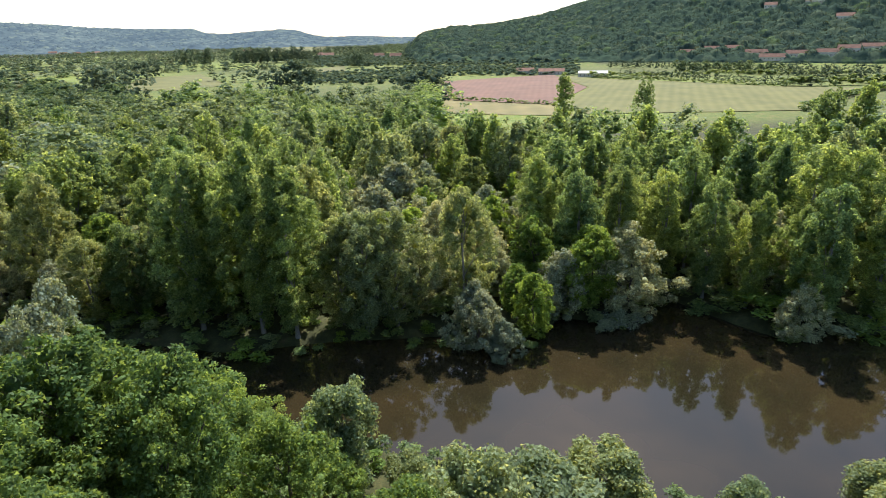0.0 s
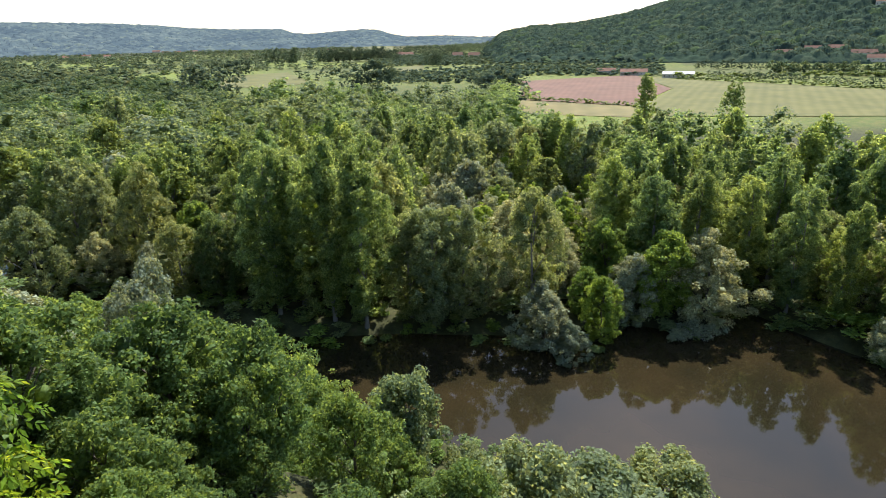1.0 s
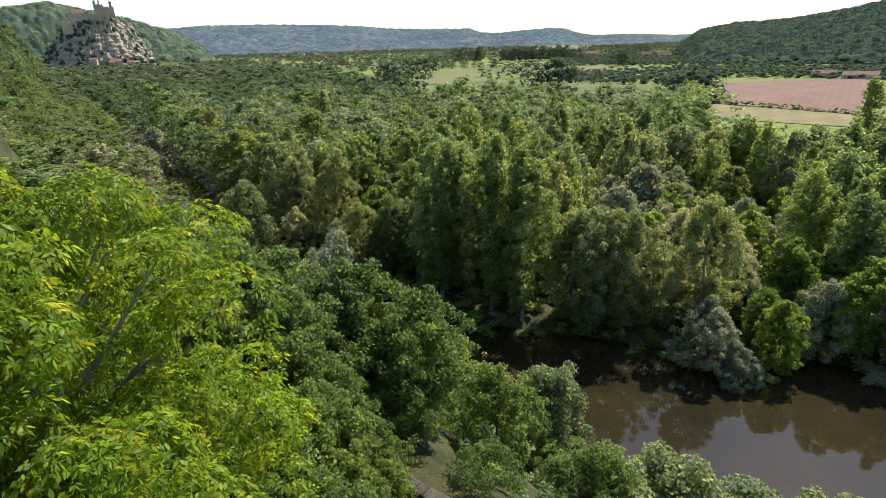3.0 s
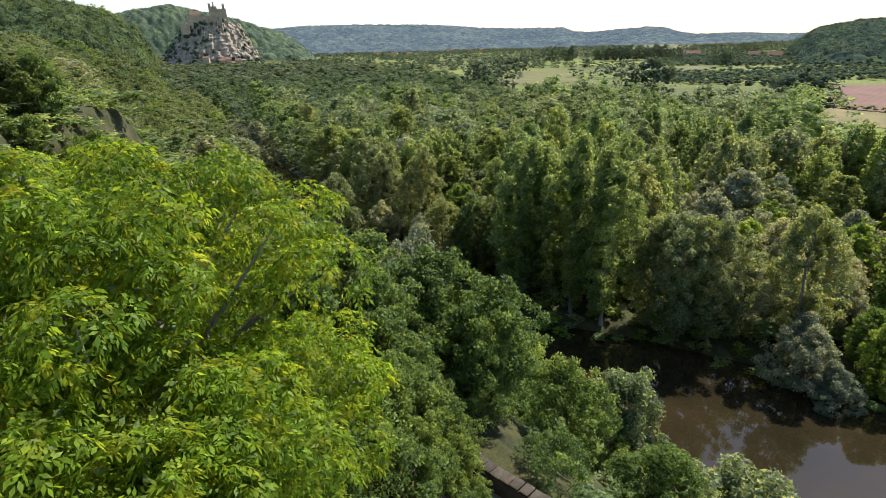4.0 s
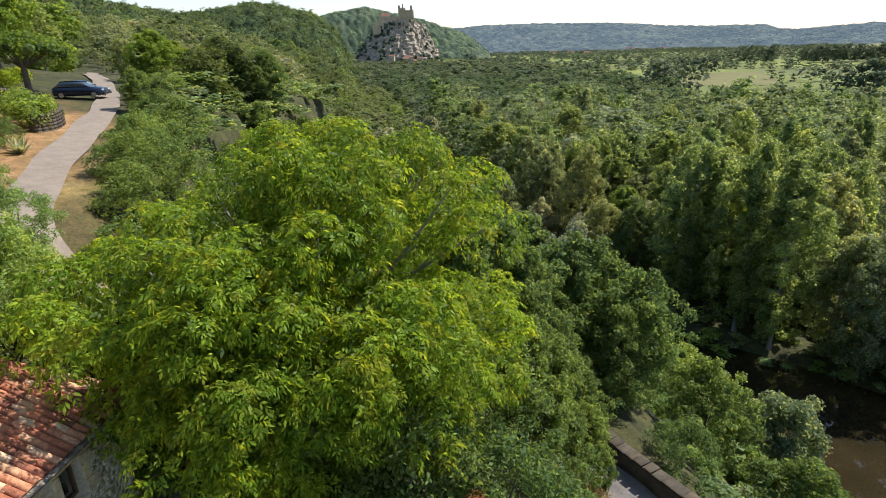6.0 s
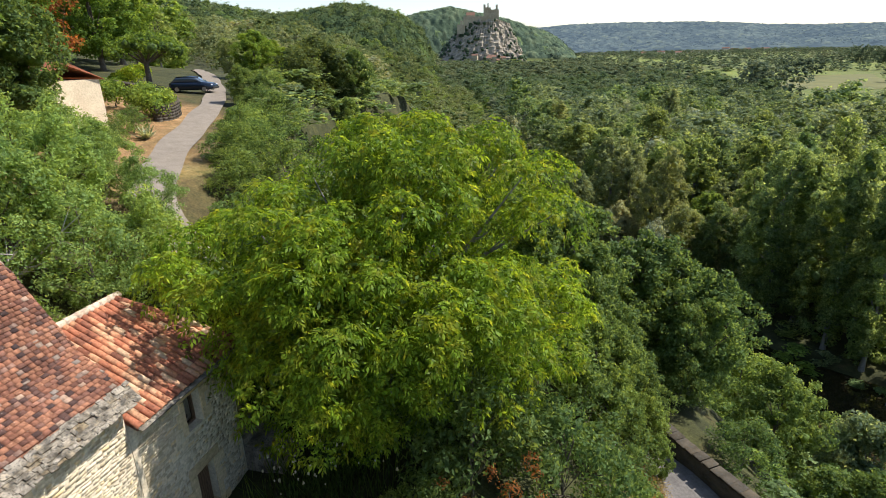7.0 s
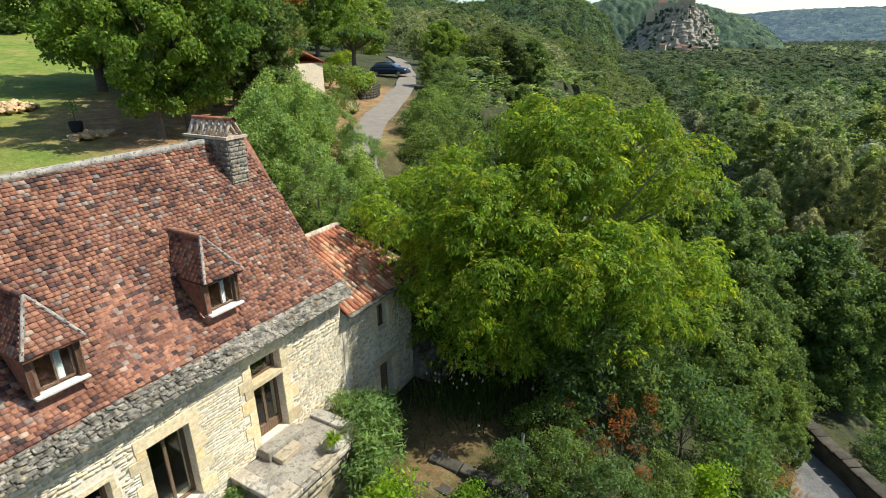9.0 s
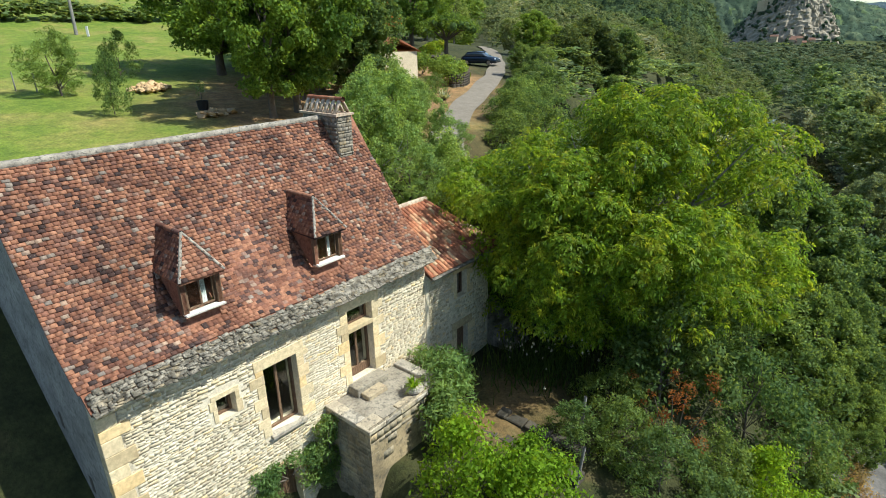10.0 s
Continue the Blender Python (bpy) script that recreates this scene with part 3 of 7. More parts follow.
def hedgerow_test(x, y, r, az):
    """Hedges and tree lines between open fields: bands across the valley, broken by gaps."""
    if gz(x, y) > 12 or bool(open_land(x, y)) or (az < 7 and 540 < r < 1500):
        return False
    band = math.sin(y / 44 + 1.2 * math.sin(x / 130)) + 0.6 * math.sin(y / 19 + x / 60)
    return band + 0.7 * float(waves(x, y, 90)) > 0.55 + (0.25 if r < 900 else 0.0)


far = to_rows(rng2, belt_spots(rng2, 400, 2900, -4, 44, 20000, 12.0, hedgerow_test), 0.62, 1.9)
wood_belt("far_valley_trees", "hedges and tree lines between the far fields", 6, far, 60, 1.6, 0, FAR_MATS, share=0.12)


def tree_line(rng, az0, r0, az1, r1, gap, h, mi):
    a, b = np.array(polar(az0, r0)), np.array(polar(az1, r1))
    n = max(2, int(np.linalg.norm(b - a) / gap))
    p = a + (b - a) * np.linspace(0, 1, n)[:, None] + rng.normal(0, gap * 0.3, (n, 2))
    return [(x, y, h * rng.uniform(0.8, 1.2), rng.uniform(1.1, 1.5), mi) for x, y in p.tolist()]


lines = []
for az0, r0, az1, r1, gap, h, mi in ((16.8, 1180, 14.2, 1190, 6, 30, 0), (12.4, 1150, 5.0, 1240, 6, 26, 0), (11.5, 1180, 6.0, 1270, 7, 27, 2), (22.0, 830, 18.6, 850, 6, 22, 2), (24.5, 470, 20.5, 480, 5, 27, 1), (9.6, 440, 5.6, 440, 4, 27, 0), (2.0, 930, 0.6, 940, 4, 22, 0), (-3.4, 392, -6.2, 385, 3.0, 24, 2), (-3.2, 402, -6.0, 396, 3.0, 22, 2), (5.0, 1900, -1.0, 1800, 8, 20, 2), (3, 1500, -1.2, 1450, 8, 16, 2), (-24, 655, -40, 560, 3.6, 7, 2), (-23, 790, -47, 700, 5, 11, 2), (-29, 720, -37, 690, 5, 13, 4), (-38, 640, -46, 600, 5, 12, 2)):
    lines += tree_line(rng2, az0, r0, az1, r1, gap, h, mi)
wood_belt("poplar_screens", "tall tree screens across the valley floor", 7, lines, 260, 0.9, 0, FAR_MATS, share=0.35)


# fields
def field(name, poly, mat, label, lift=0.35):
    bm = bmesh.new()
    bm.faces.new([bm.verts.new((x, y, 0)) for x, y in poly])
    bmesh.ops.triangulate(bm, faces=bm.faces[:])
    bmesh.ops.subdivide_edges(bm, edges=bm.edges[:], cuts=12, use_grid_fill=True)
    for v in bm.verts:
        v.co.z = gz(v.co.x, v.co.y) + lift
    me = bpy.data.meshes.new(name)
    bm.to_mesh(me)
    bm.free()
    me.materials.append(mat)
    return tagged(new(name, me), label, "field", kind="structure")


def field_material(name, dark, light, stripe, turn):
    m = Mat(name, 0.95)
    geo = m.t.nodes.new("ShaderNodeNewGeometry")
    mp = m.n("ShaderNodeMapping")
    mp.inputs["Rotation"].default_value = (0, 0, turn)
    m.link(geo.outputs["Position"], mp.inputs["Vector"])
    w = m.n("ShaderNodeTexWave", Scale=stripe, Distortion=1.5, Detail=2.0)
    m.link(mp.outputs["Vector"], w.inputs["Vector"])
    a = m.mix(w.outputs["Fac"], dark, light)
    m.color(m.mix(1.0, a, m.ramp(m.noise(0.05, 5.0), [(0.3, (0.8, 0.82, 0.8)), (0.7, (1.15, 1.1, 1.05))]), "MULTIPLY"))
    return m.m


hay = field_material("mown_hay", (0.115, 0.118, 0.034), (0.135, 0.133, 0.042), 0.045, 0.5)
field("ploughed_field", FIELDS["ploughed_field"], field_material("bare_red_earth", (0.15, 0.085, 0.058), (0.165, 0.095, 0.065), 0.06, 0.3), "bare reddish ploughed field on the valley floor")
field("hay_field", FIELDS["hay_field"], hay, "mown pale green hay field with rows of cut grass")
field("pasture", FIELDS["pasture"], field_material("dry_pasture", (0.15, 0.135, 0.05), (0.18, 0.155, 0.06), 0.02, 0.2), "strip of dry yellow-green pasture", 0.3)
field("meadow", FIELDS["meadow"], hay, "small pale meadow among the trees")
field("far_meadow", FIELDS["far_meadow"], hay, "narrow dry meadow between tree belts")
field("slope_field", FIELDS["slope_field"], hay, "pale stubble field on the far slope", 1.5)


# undergrowth along the water and beneath the trees
def under_test(x, y, r, az):
    far = lut(x, FAR_BANK)
    return far - 1.6 < y < far + 30 and gz(x, y) > -1.4


ug = [(x, y, rng2.uniform(1.8, 4.2), rng2.uniform(2.0, 3.4), int(rng2.choice([0, 1, 3, 4, 2], p=[0.4, 0.12, 0.06, 0.17, 0.25]))) for x, y in belt_spots(rng2, 66, 150, -52, 50, 3000, 2.9, under_test)]
wood_belt("bank_undergrowth", "low green bushes and saplings along the river bank", 31, ug, 380, 0.042, 6, BELT_MATS)


# ---- the farmhouse ----
HOUSE_M = Matrix(((HOUSE_W[0], HOUSE_N[0], 0, HOUSE_O[0]), (HOUSE_W[1], HOUSE_N[1], 0, HOUSE_O[1]), (0, 0, 1, 0), (0, 0, 0, 1)))
hrng = np.random.default_rng(42)


def local(u, n, z):
    return HOUSE_M @ Vector((u, n, z))


def stone_material(name, light, dark, scale=1.0, lichen=0.0, per_piece=False):
    m = Mat(name, 0.92, spec=0.2)
    a = m.ramp(m.noise(1.1 * scale, 5.0), [(0.32, dark), (0.62, light)])
    if per_piece:
        geo = m.t.nodes.new("ShaderNodeNewGeometry")
        info = m.t.nodes.new("ShaderNodeObjectInfo")
        r = m.math("FRACT", m.math("ADD", geo.outputs["Random Per Island"], info.outputs["Random"]))
        a = m.mix(1.0, a, m.ramp(r, [(0.0, (0.72, 0.68, 0.6)), (0.45, (1, 0.98, 0.94)), (0.8, (1.12, 1.08, 1.0)), (1.0, (1.1, 0.95, 0.7))]), "MULTIPLY")
    b = m.ramp(m.noise(12 * scale, 6.0, 0.65), [(0.25, (0.66, 0.64, 0.6)), (0.7, (1.14, 1.12, 1.08))])
    a = m.mix(1.0, a, b, "MULTIPLY")
    if lichen:
        spot = m.ramp(m.noise(4.5 * scale, 7.0, 0.7), [(0.52, (0, 0, 0)), (0.6, (lichen,) * 3)])
        a = m.mix(spot, a, (0.07, 0.07, 0.062))
    m.color(a)
    return m.bump(m.noise(20 * scale, 6.0, 0.65), 0.6, 0.02).m


RUBBLE = stone_material("limestone_rubble", (0.74, 0.67, 0.53), (0.6, 0.53, 0.4), per_piece=True)
MORTAR = stone_material("lime_mortar", (0.76, 0.68, 0.53), (0.64, 0.56, 0.42))
ASHLAR = stone_material("dressed_limestone", (0.74, 0.63, 0.43), (0.64, 0.52, 0.34), 0.8, per_piece=True)
# the gable's shade is put into this grey of its render
SHADED_RENDER = stone_material("shaded_grey_render", (0.42, 0.4, 0.37), (0.26, 0.25, 0.23), 1.0, 0.4)
CHIM_STONE = stone_material("weathered_chimney_stone", (0.37, 0.335, 0.285), (0.17, 0.155, 0.13), 3.0, 0.7, True)
LAUZE = stone_material("grey_stone_slate", (0.36, 0.335, 0.29), (0.07, 0.062, 0.05), 5.0, 0.9, True)
DARK_STONE = stone_material("dark_mossy_stone", (0.1, 0.088, 0.07), (0.055, 0.05, 0.04), 1.8, 0.6, True)
TERRACE_STONE = stone_material("stained_terrace_stone", (0.42, 0.37, 0.28), (0.2, 0.18, 0.14), 1.0, 0.5, True)
PAVING = stone_material("worn_stone", (0.46, 0.43, 0.38), (0.3, 0.28, 0.25), 1.4, 0.55, True)
MORTAR_GREY = stone_material("grey_mortar", (0.4, 0.36, 0.3), (0.2, 0.18, 0.155), 2.6, 0.8)
WHITE_STONE = stone_material("whitewashed_stone", (0.8, 0.77, 0.7), (0.68, 0.64, 0.57), 2.0)


def tile_material(name, stops):
    m = Mat(name, 0.88, spec=0.2)
    geo = m.t.nodes.new("ShaderNodeNewGeometry")
    info = m.t.nodes.new("ShaderNodeObjectInfo")
    r = m.math("FRACT", m.math("ADD", geo.outputs["Random Per Island"], m.math("MULTIPLY", info.outputs["Random"], 7.31)))
    a = m.ramp(r, stops)
    dirt = m.ramp(m.noise(9.0, 6.0, 0.7), [(0.35, (0.55, 0.52, 0.5)), (0.6, (1.08, 1.05, 1.0))])
    a = m.mix(1.0, a, dirt, "MULTIPLY")
    grime = m.ramp(m.noise(0.8, 4.0), [(0.42, (1, 1, 1)), (0.68, (0.62, 0.6, 0.6))])
    a = m.mix(1.0, a, grime, "MULTIPLY")
    spot = m.ramp(m.noise(38.0, 3.0, 0.6), [(0.66, (0, 0, 0)), (0.72, (0.7, 0.7, 0.7))])
    m.color(m.mix(spot, a, (0.5, 0.46, 0.38)))
    return m.bump(m.noise(60.0, 4.0), 0.4, 0.006).m


TILE = tile_material("old_clay_tiles", [(0.0, (0.06, 0.042, 0.04)), (0.12, (0.13, 0.07, 0.056)), (0.22, (0.22, 0.1, 0.066)), (0.45, (0.32, 0.15, 0.092)), (0.65, (0.4, 0.2, 0.122)), (0.75, (0.19, 0.1, 0.076)), (0.88, (0.31, 0.145, 0.096)), (0.95, (0.25, 0.215, 0.185)), (1.0, (0.46, 0.32, 0.23))])
CANAL = tile_material("clay_canal_tiles", [(0.0, (0.2, 0.09, 0.06)), (0.3, (0.42, 0.16, 0.09)), (0.6, (0.55, 0.24, 0.13)), (0.85, (0.6, 0.36, 0.21)), (1.0, (0.62, 0.46, 0.3))])
PALE_CLAY = tile_material("pale_clay", [(0.0, (0.6, 0.48, 0.36)), (1.0, (0.72, 0.6, 0.47))])


def wood_material(name, c):
    m = Mat(name, 0.75)
    w = m.n("ShaderNodeTexWave", Scale=6.0, Distortion=6.0, Detail=3.0)
    geo = m.t.nodes.new("ShaderNodeNewGeometry")
    m.link(geo.outputs["Position"], w.inputs["Vector"])
    m.color(m.mix(1.0, m.mix(w.outputs["Fac"], scaled(c, 0.6), c), m.ramp(m.noise(20, 5), [(0.3, (0.7, 0.7, 0.7)), (0.7, (1.1, 1.1, 1.1))]), "MULTIPLY"))
    return m.m


OAK_WOOD = wood_material("brown_oak_joinery", (0.2, 0.12, 0.07))
PALE_WOOD = wood_material("pale_frame_paint", (0.55, 0.53, 0.48))
# darkness of rooms put into the colour; also blocks out slit and far windows
DARK_ROOM = Mat("dark_room_fill", 0.95).color((0.12, 0.1, 0.08)).m
CLOTH = Mat("white_curtain", 0.9).color((0.7, 0.7, 0.68)).m
gl = Mat("window_glass", 0.03, spec=0.5)
gl.p.inputs["Transmission Weight"].default_value = 1.0
gl.color((0.85, 0.9, 0.88))
GLASS = gl.m


def boxes(bm, u0, u1, n0, n1, z0, z1, jitter=0.0, bevel=0.0):
    """Adds a box, with uneven corners where asked."""
    made = bmesh.ops.create_cube(bm, size=1.0)["verts"]
    for v in made:
        v.co = Vector(((u0 + u1) / 2 + v.co.x * (u1 - u0), (n0 + n1) / 2 + v.co.y * (n1 - n0), (z0 + z1) / 2 + v.co.z * (z1 - z0)))
        if jitter:
            v.co += Vector(hrng.normal(0, jitter, 3))
    if bevel:
        es = list({e for v in made for e in v.link_edges})
        bmesh.ops.bevel(bm, geom=es, offset=bevel, segments=1, affect="EDGES")
    return bm


def box(*a, **k):
    return boxes(bmesh.new(), *a, **k)


def prism(outline, u0, u1):
    """A solid from a profile in (n, z), drawn out along u."""
    bm = bmesh.new()
    a = [bm.verts.new((u0, n, z)) for n, z in outline]
    b = [bm.verts.new((u1, n, z)) for n, z in outline]
    bm.faces.new(a)
    bm.faces.new(b[::-1])
    for i in range(len(a)):
        j = (i + 1) % len(a)
        bm.faces.new((a[i], b[i], b[j], a[j]))
    bmesh.ops.recalc_face_normals(bm, faces=bm.faces[:])
    return bm


def pierced_wall(u0, u1, z0, z1, openings, front, back):
    """A thick wall with openings right through it."""
    us = sorted({u0, u1, *(o[0] for o in openings), *(o[1] for o in openings)})
    zs = sorted({z0, z1, *(o[2] for o in openings), *(o[3] for o in openings)})

    def solid(i, j):
        if not (0 <= i < len(us) - 1 and 0 <= j < len(zs) - 1):
            return False
        u, z = (us[i] + us[i + 1]) / 2, (zs[j] + zs[j + 1]) / 2
        return not any(o[0] < u < o[1] and o[2] < z < o[3] for o in openings)

    bm = bmesh.new()

    def quad(*p):
        bm.faces.new([bm.verts.new(q) for q in p])

    for i in range(len(us) - 1):
        for j in range(len(zs) - 1):
            if not solid(i, j):
                continue
            a, b, c, d = us[i], us[i + 1], zs[j], zs[j + 1]
            quad((a, front, c), (b, front, c), (b, front, d), (a, front, d))
            quad((a, back, d), (b, back, d), (b, back, c), (a, back, c))
            if not solid(i - 1, j):
                quad((a, back, c), (a, front, c), (a, front, d), (a, back, d))
            if not solid(i + 1, j):
                quad((b, front, c), (b, back, c), (b, back, d), (b, front, d))
            if not solid(i, j - 1):
                quad((a, back, c), (b, back, c), (b, front, c), (a, front, c))
            if not solid(i, j + 1):
                quad((a, front, d), (b, front, d), (b, back, d), (a, back, d))
    bmesh.ops.remove_doubles(bm, verts=bm.verts[:], dist=0.001)
    bmesh.ops.recalc_face_normals(bm, faces=bm.faces[:])
    return bm


MAIN_HOLES = [(-0.02, 0.52, 37.1, 37.78), (1.45, 2.57, 35.72, 37.98), (4.62, 5.68, 35.85, 38.52), (1.2, 2.2, 31.5, 34.35)]
house = thing("farmhouse", "old limestone farmhouse with a steep mottled red tile roof", "house", HOUSE_M)
front_wall = part("front_wall", pierced_wall(-2.75, 8.4, 31.5, 39.15, MAIN_HOLES, 0.0, -0.6), MORTAR, house, "pale limestone rubble front wall with dressed openings")
part("back_wall", box(-2.25, 7.9, -7.2, -6.7, 31.5, 39.15), MORTAR, house)
part("gable_wall", prism([(0.0, 31.5), (0.0, 39.15), (-0.95, 40.1), (-3.55, 43.85), (-6.15, 40.1), (-7.2, 39.1), (-7.2, 31.5)], -2.78, -2.26), SHADED_RENDER, house, "shaded grey rendered gable wall")
part("gable_wall", prism([(-0.02, 31.5), (-0.02, 39.15), (-0.95, 40.1), (-3.55, 43.85), (-6.15, 40.1), (-7.2, 39.1), (-7.2, 31.5)], 7.9, 8.42), MORTAR, house)
part("upper_floor", box(-2.25, 7.9, -6.7, -0.6, 35.3, 35.5), DARK_ROOM, house)
part("attic_floor", box(-2.25, 7.9, -6.7, -0.6, 38.7, 38.85), DARK_ROOM, house)
part("partition", box(3.4, 3.5, -6.7, -0.6, 35.5, 38.7), DARK_ROOM, house)
for z in (37.6, 36.1):
    part("slit_window", box(-2.79, -2.7, -3.2 if z > 37 else -2.0, -3.0 if z > 37 else -1.8, z - 0.5, z), DARK_ROOM, house, "narrow dark slit window")

# roof body
PROFILE = [(0.36, 39.2), (-0.95, 40.3), (-3.55, 44.1)]
part("roof", prism([(0.36, 39.14), (0.36, 39.2), (-0.95, 40.3), (-3.55, 44.1), (-6.15, 40.3), (-7.5, 39.2), (-7.5, 39.12), (-6.1, 40.15), (-3.55, 43.88), (-0.95, 40.12)], -2.88, 8.5), TILE, house)


def slabs(rows):
    """Thin boxes given by centre, half width, half length and half thickness along three axes."""
    vs = []
    for c, a, b, t in rows:
        c, a, b, t = (np.asarray(q, float) for q in (c, a, b, t))
        vs.append([c - a - b - t, c + a - b - t, c + a + b - t, c - a + b - t, c - a - b + t, c + a - b + t, c + a + b + t, c - a + b + t])
    v = np.array(vs).reshape(-1, 3)
    base = np.array([(0, 3, 2, 1), (4, 5, 6, 7), (0, 1, 5, 4), (1, 2, 6, 5), (2, 3, 7, 6), (3, 0, 4, 7)])
    f = (np.arange(len(vs))[:, None, None] * 8 + base).reshape(-1, 4)
    return v, f


def tile_rows(left, right, start, up, out, length, course=0.106, wide=0.16, thick=0.02, skip=None, lift=0.02, seed=1):
    """Overlapping flat tiles over a slope. left/right give the edges along u at a height up the slope."""
    r = np.random.default_rng(seed)
    rows, k, v = [], 0, 0.0
    start, up, out = (np.asarray(q, float) for q in (start, up, out))
    uaxis = unit(np.cross(up, out))
    if uaxis[0] < 0:
        uaxis = -uaxis
    while v < length - 0.02:
        a, b = left(v), right(v)
        x = a + (0.5 if k % 2 else 0.0) * wide - wide * 0.5
        while x < b - 0.03:
            w = wide * r.uniform(0.86, 1.08)
            x0, x1 = max(x, a), min(x + w - 0.006, b)
            if x1 - x0 > 0.04 and not (skip and skip((x0 + x1) / 2, v)):
                tilt = r.normal(0, 0.03)
                d = unit(up - out * (0.27 + r.normal(0, 0.07)) + uaxis * r.normal(0, 0.03))
                o = unit(out + up * 0.15 + uaxis * tilt)
                c = start + uaxis * ((x0 + x1) / 2 - start[0] * 0) + up * (v + course * 0.75 + r.normal(0, 0.006)) + out * (lift + r.normal(0, 0.003))
                rows.append((c, uaxis * (x1 - x0) / 2, d * course * 0.86, o * thick))
            x += w
        v += course
        k += 1
    return rows


def pieces(name, rows, mat, parent, single=0, pick=None):
    """Tiles or stones: those picked are objects of their own on one shared mesh, the others one mesh."""
    chosen = sorted(range(len(rows)), key=pick)[:single] if single and pick else []
    mark = set(chosen)
    rest = [q for k, q in enumerate(rows) if k not in mark]
    if rest:
        v, f = slabs(rest)
        ob = new(name + "_field", tri_mesh(name + "_field", v, f, [mat]))
        ob.parent = parent
        tagged(ob, kind="stuff")
    if chosen:
        v, f = slabs([((0, 0, 0), (0.5, 0, 0), (0, 0.5, 0), (0, 0, 0.5))])
        me = tri_mesh(name, v, f, [mat])
        for k in chosen:
            c, a, b, t = (Vector(q) for q in rows[k])
            ob = new(name, me)
            ob.parent = parent
            ob.matrix_local = Matrix(((2 * a.x, 2 * b.x, 2 * t.x, c.x), (2 * a.y, 2 * b.y, 2 * t.y, c.y), (2 * a.z, 2 * b.z, 2 * t.z, c.z), (0, 0, 0, 1)))


def slope_frame(p, q):
    d = np.array([0, q[0] - p[0], q[1] - p[1]])
    L = np.linalg.norm(d)
    up = d / L
    out = np.array([0, up[2], -up[1]]) if up[1] < 0 else np.array([0, -up[2], up[1]])
    return np.array([0, p[0], p[1]]), up, out, L


DORMERS = (0.34, 4.46)


def under_dormer(u, n, z):
    return any(abs(u - c) < 0.5 and -1.75 < n < -0.35 for c in DORMERS) or (7.06 < u < 7.7 and n < -2.62)


roof_rows = []
p0, up0, out0, L0 = slope_frame(*PROFILE[:2])
p1, up1, out1, L1 = slope_frame(*PROFILE[1:])
LA = 0.52                              # the stone slates at the eaves reach this far up
ROOF_L, ROOF_R = -2.93, 8.53
roof_rows += tile_rows(lambda v: ROOF_L, lambda v: ROOF_R, p0 + up0 * LA, up0, out0, L0 - LA + 0.03, seed=3, skip=lambda x, v: under_dormer(x, (p0 + up0 * (LA + v))[1], 0))
roof_rows += tile_rows(lambda v: ROOF_L, lambda v: ROOF_R - 0.22 * max(0, v - 2.5) ** 0.7, p1, up1, out1, L1 - 0.05, seed=4, skip=lambda x, v: under_dormer(x, (p1 + up1 * v)[1], 0))
# stone slates
r = np.random.default_rng(8)
lauze_rows = []
for k in range(10):
    x = ROOF_L + r.uniform(0, 0.2)
    while x < ROOF_R + 0.02:
        w = r.uniform(0.07, 0.3)
        c = p0 + np.array([x + w / 2, 0, 0]) + up0 * (-0.08 + k * 0.055 + r.normal(0, 0.014)) + out0 * (0.02 + 0.05 * r.random() + 0.005 * k)
        lauze_rows.append((c, (w / 2 - 0.012, r.normal(0, 0.012), r.normal(0, 0.01)), unit(up0 - out0 * r.uniform(0.25, 0.6)) * r.uniform(0.035, 0.08), unit(out0 + np.array([r.normal(0, 0.16), 0, 0])) * r.uniform(0.01, 0.026)))
        x += w
# ridge tiles and verge mortar
for k in range(24):
    u0 = ROOF_L + k * 0.445
    if u0 > 7.6:
        break
    v, f = tube([(u0, -3.55, 44.07), (u0 + 0.2, -3.55, 44.08), (u0 + 0.46, -3.55, 44.07)], [0.11, 0.115, 0.12], 9)
    ob = new("ridge_tile", tri_mesh("ridge_tile", v, f, [MORTAR_GREY], smooth=True))
    ob.parent = house
part("eaves_board", box(-2.85, 8.42, 0.0, 0.3, 39.02, 39.16), MORTAR, house)


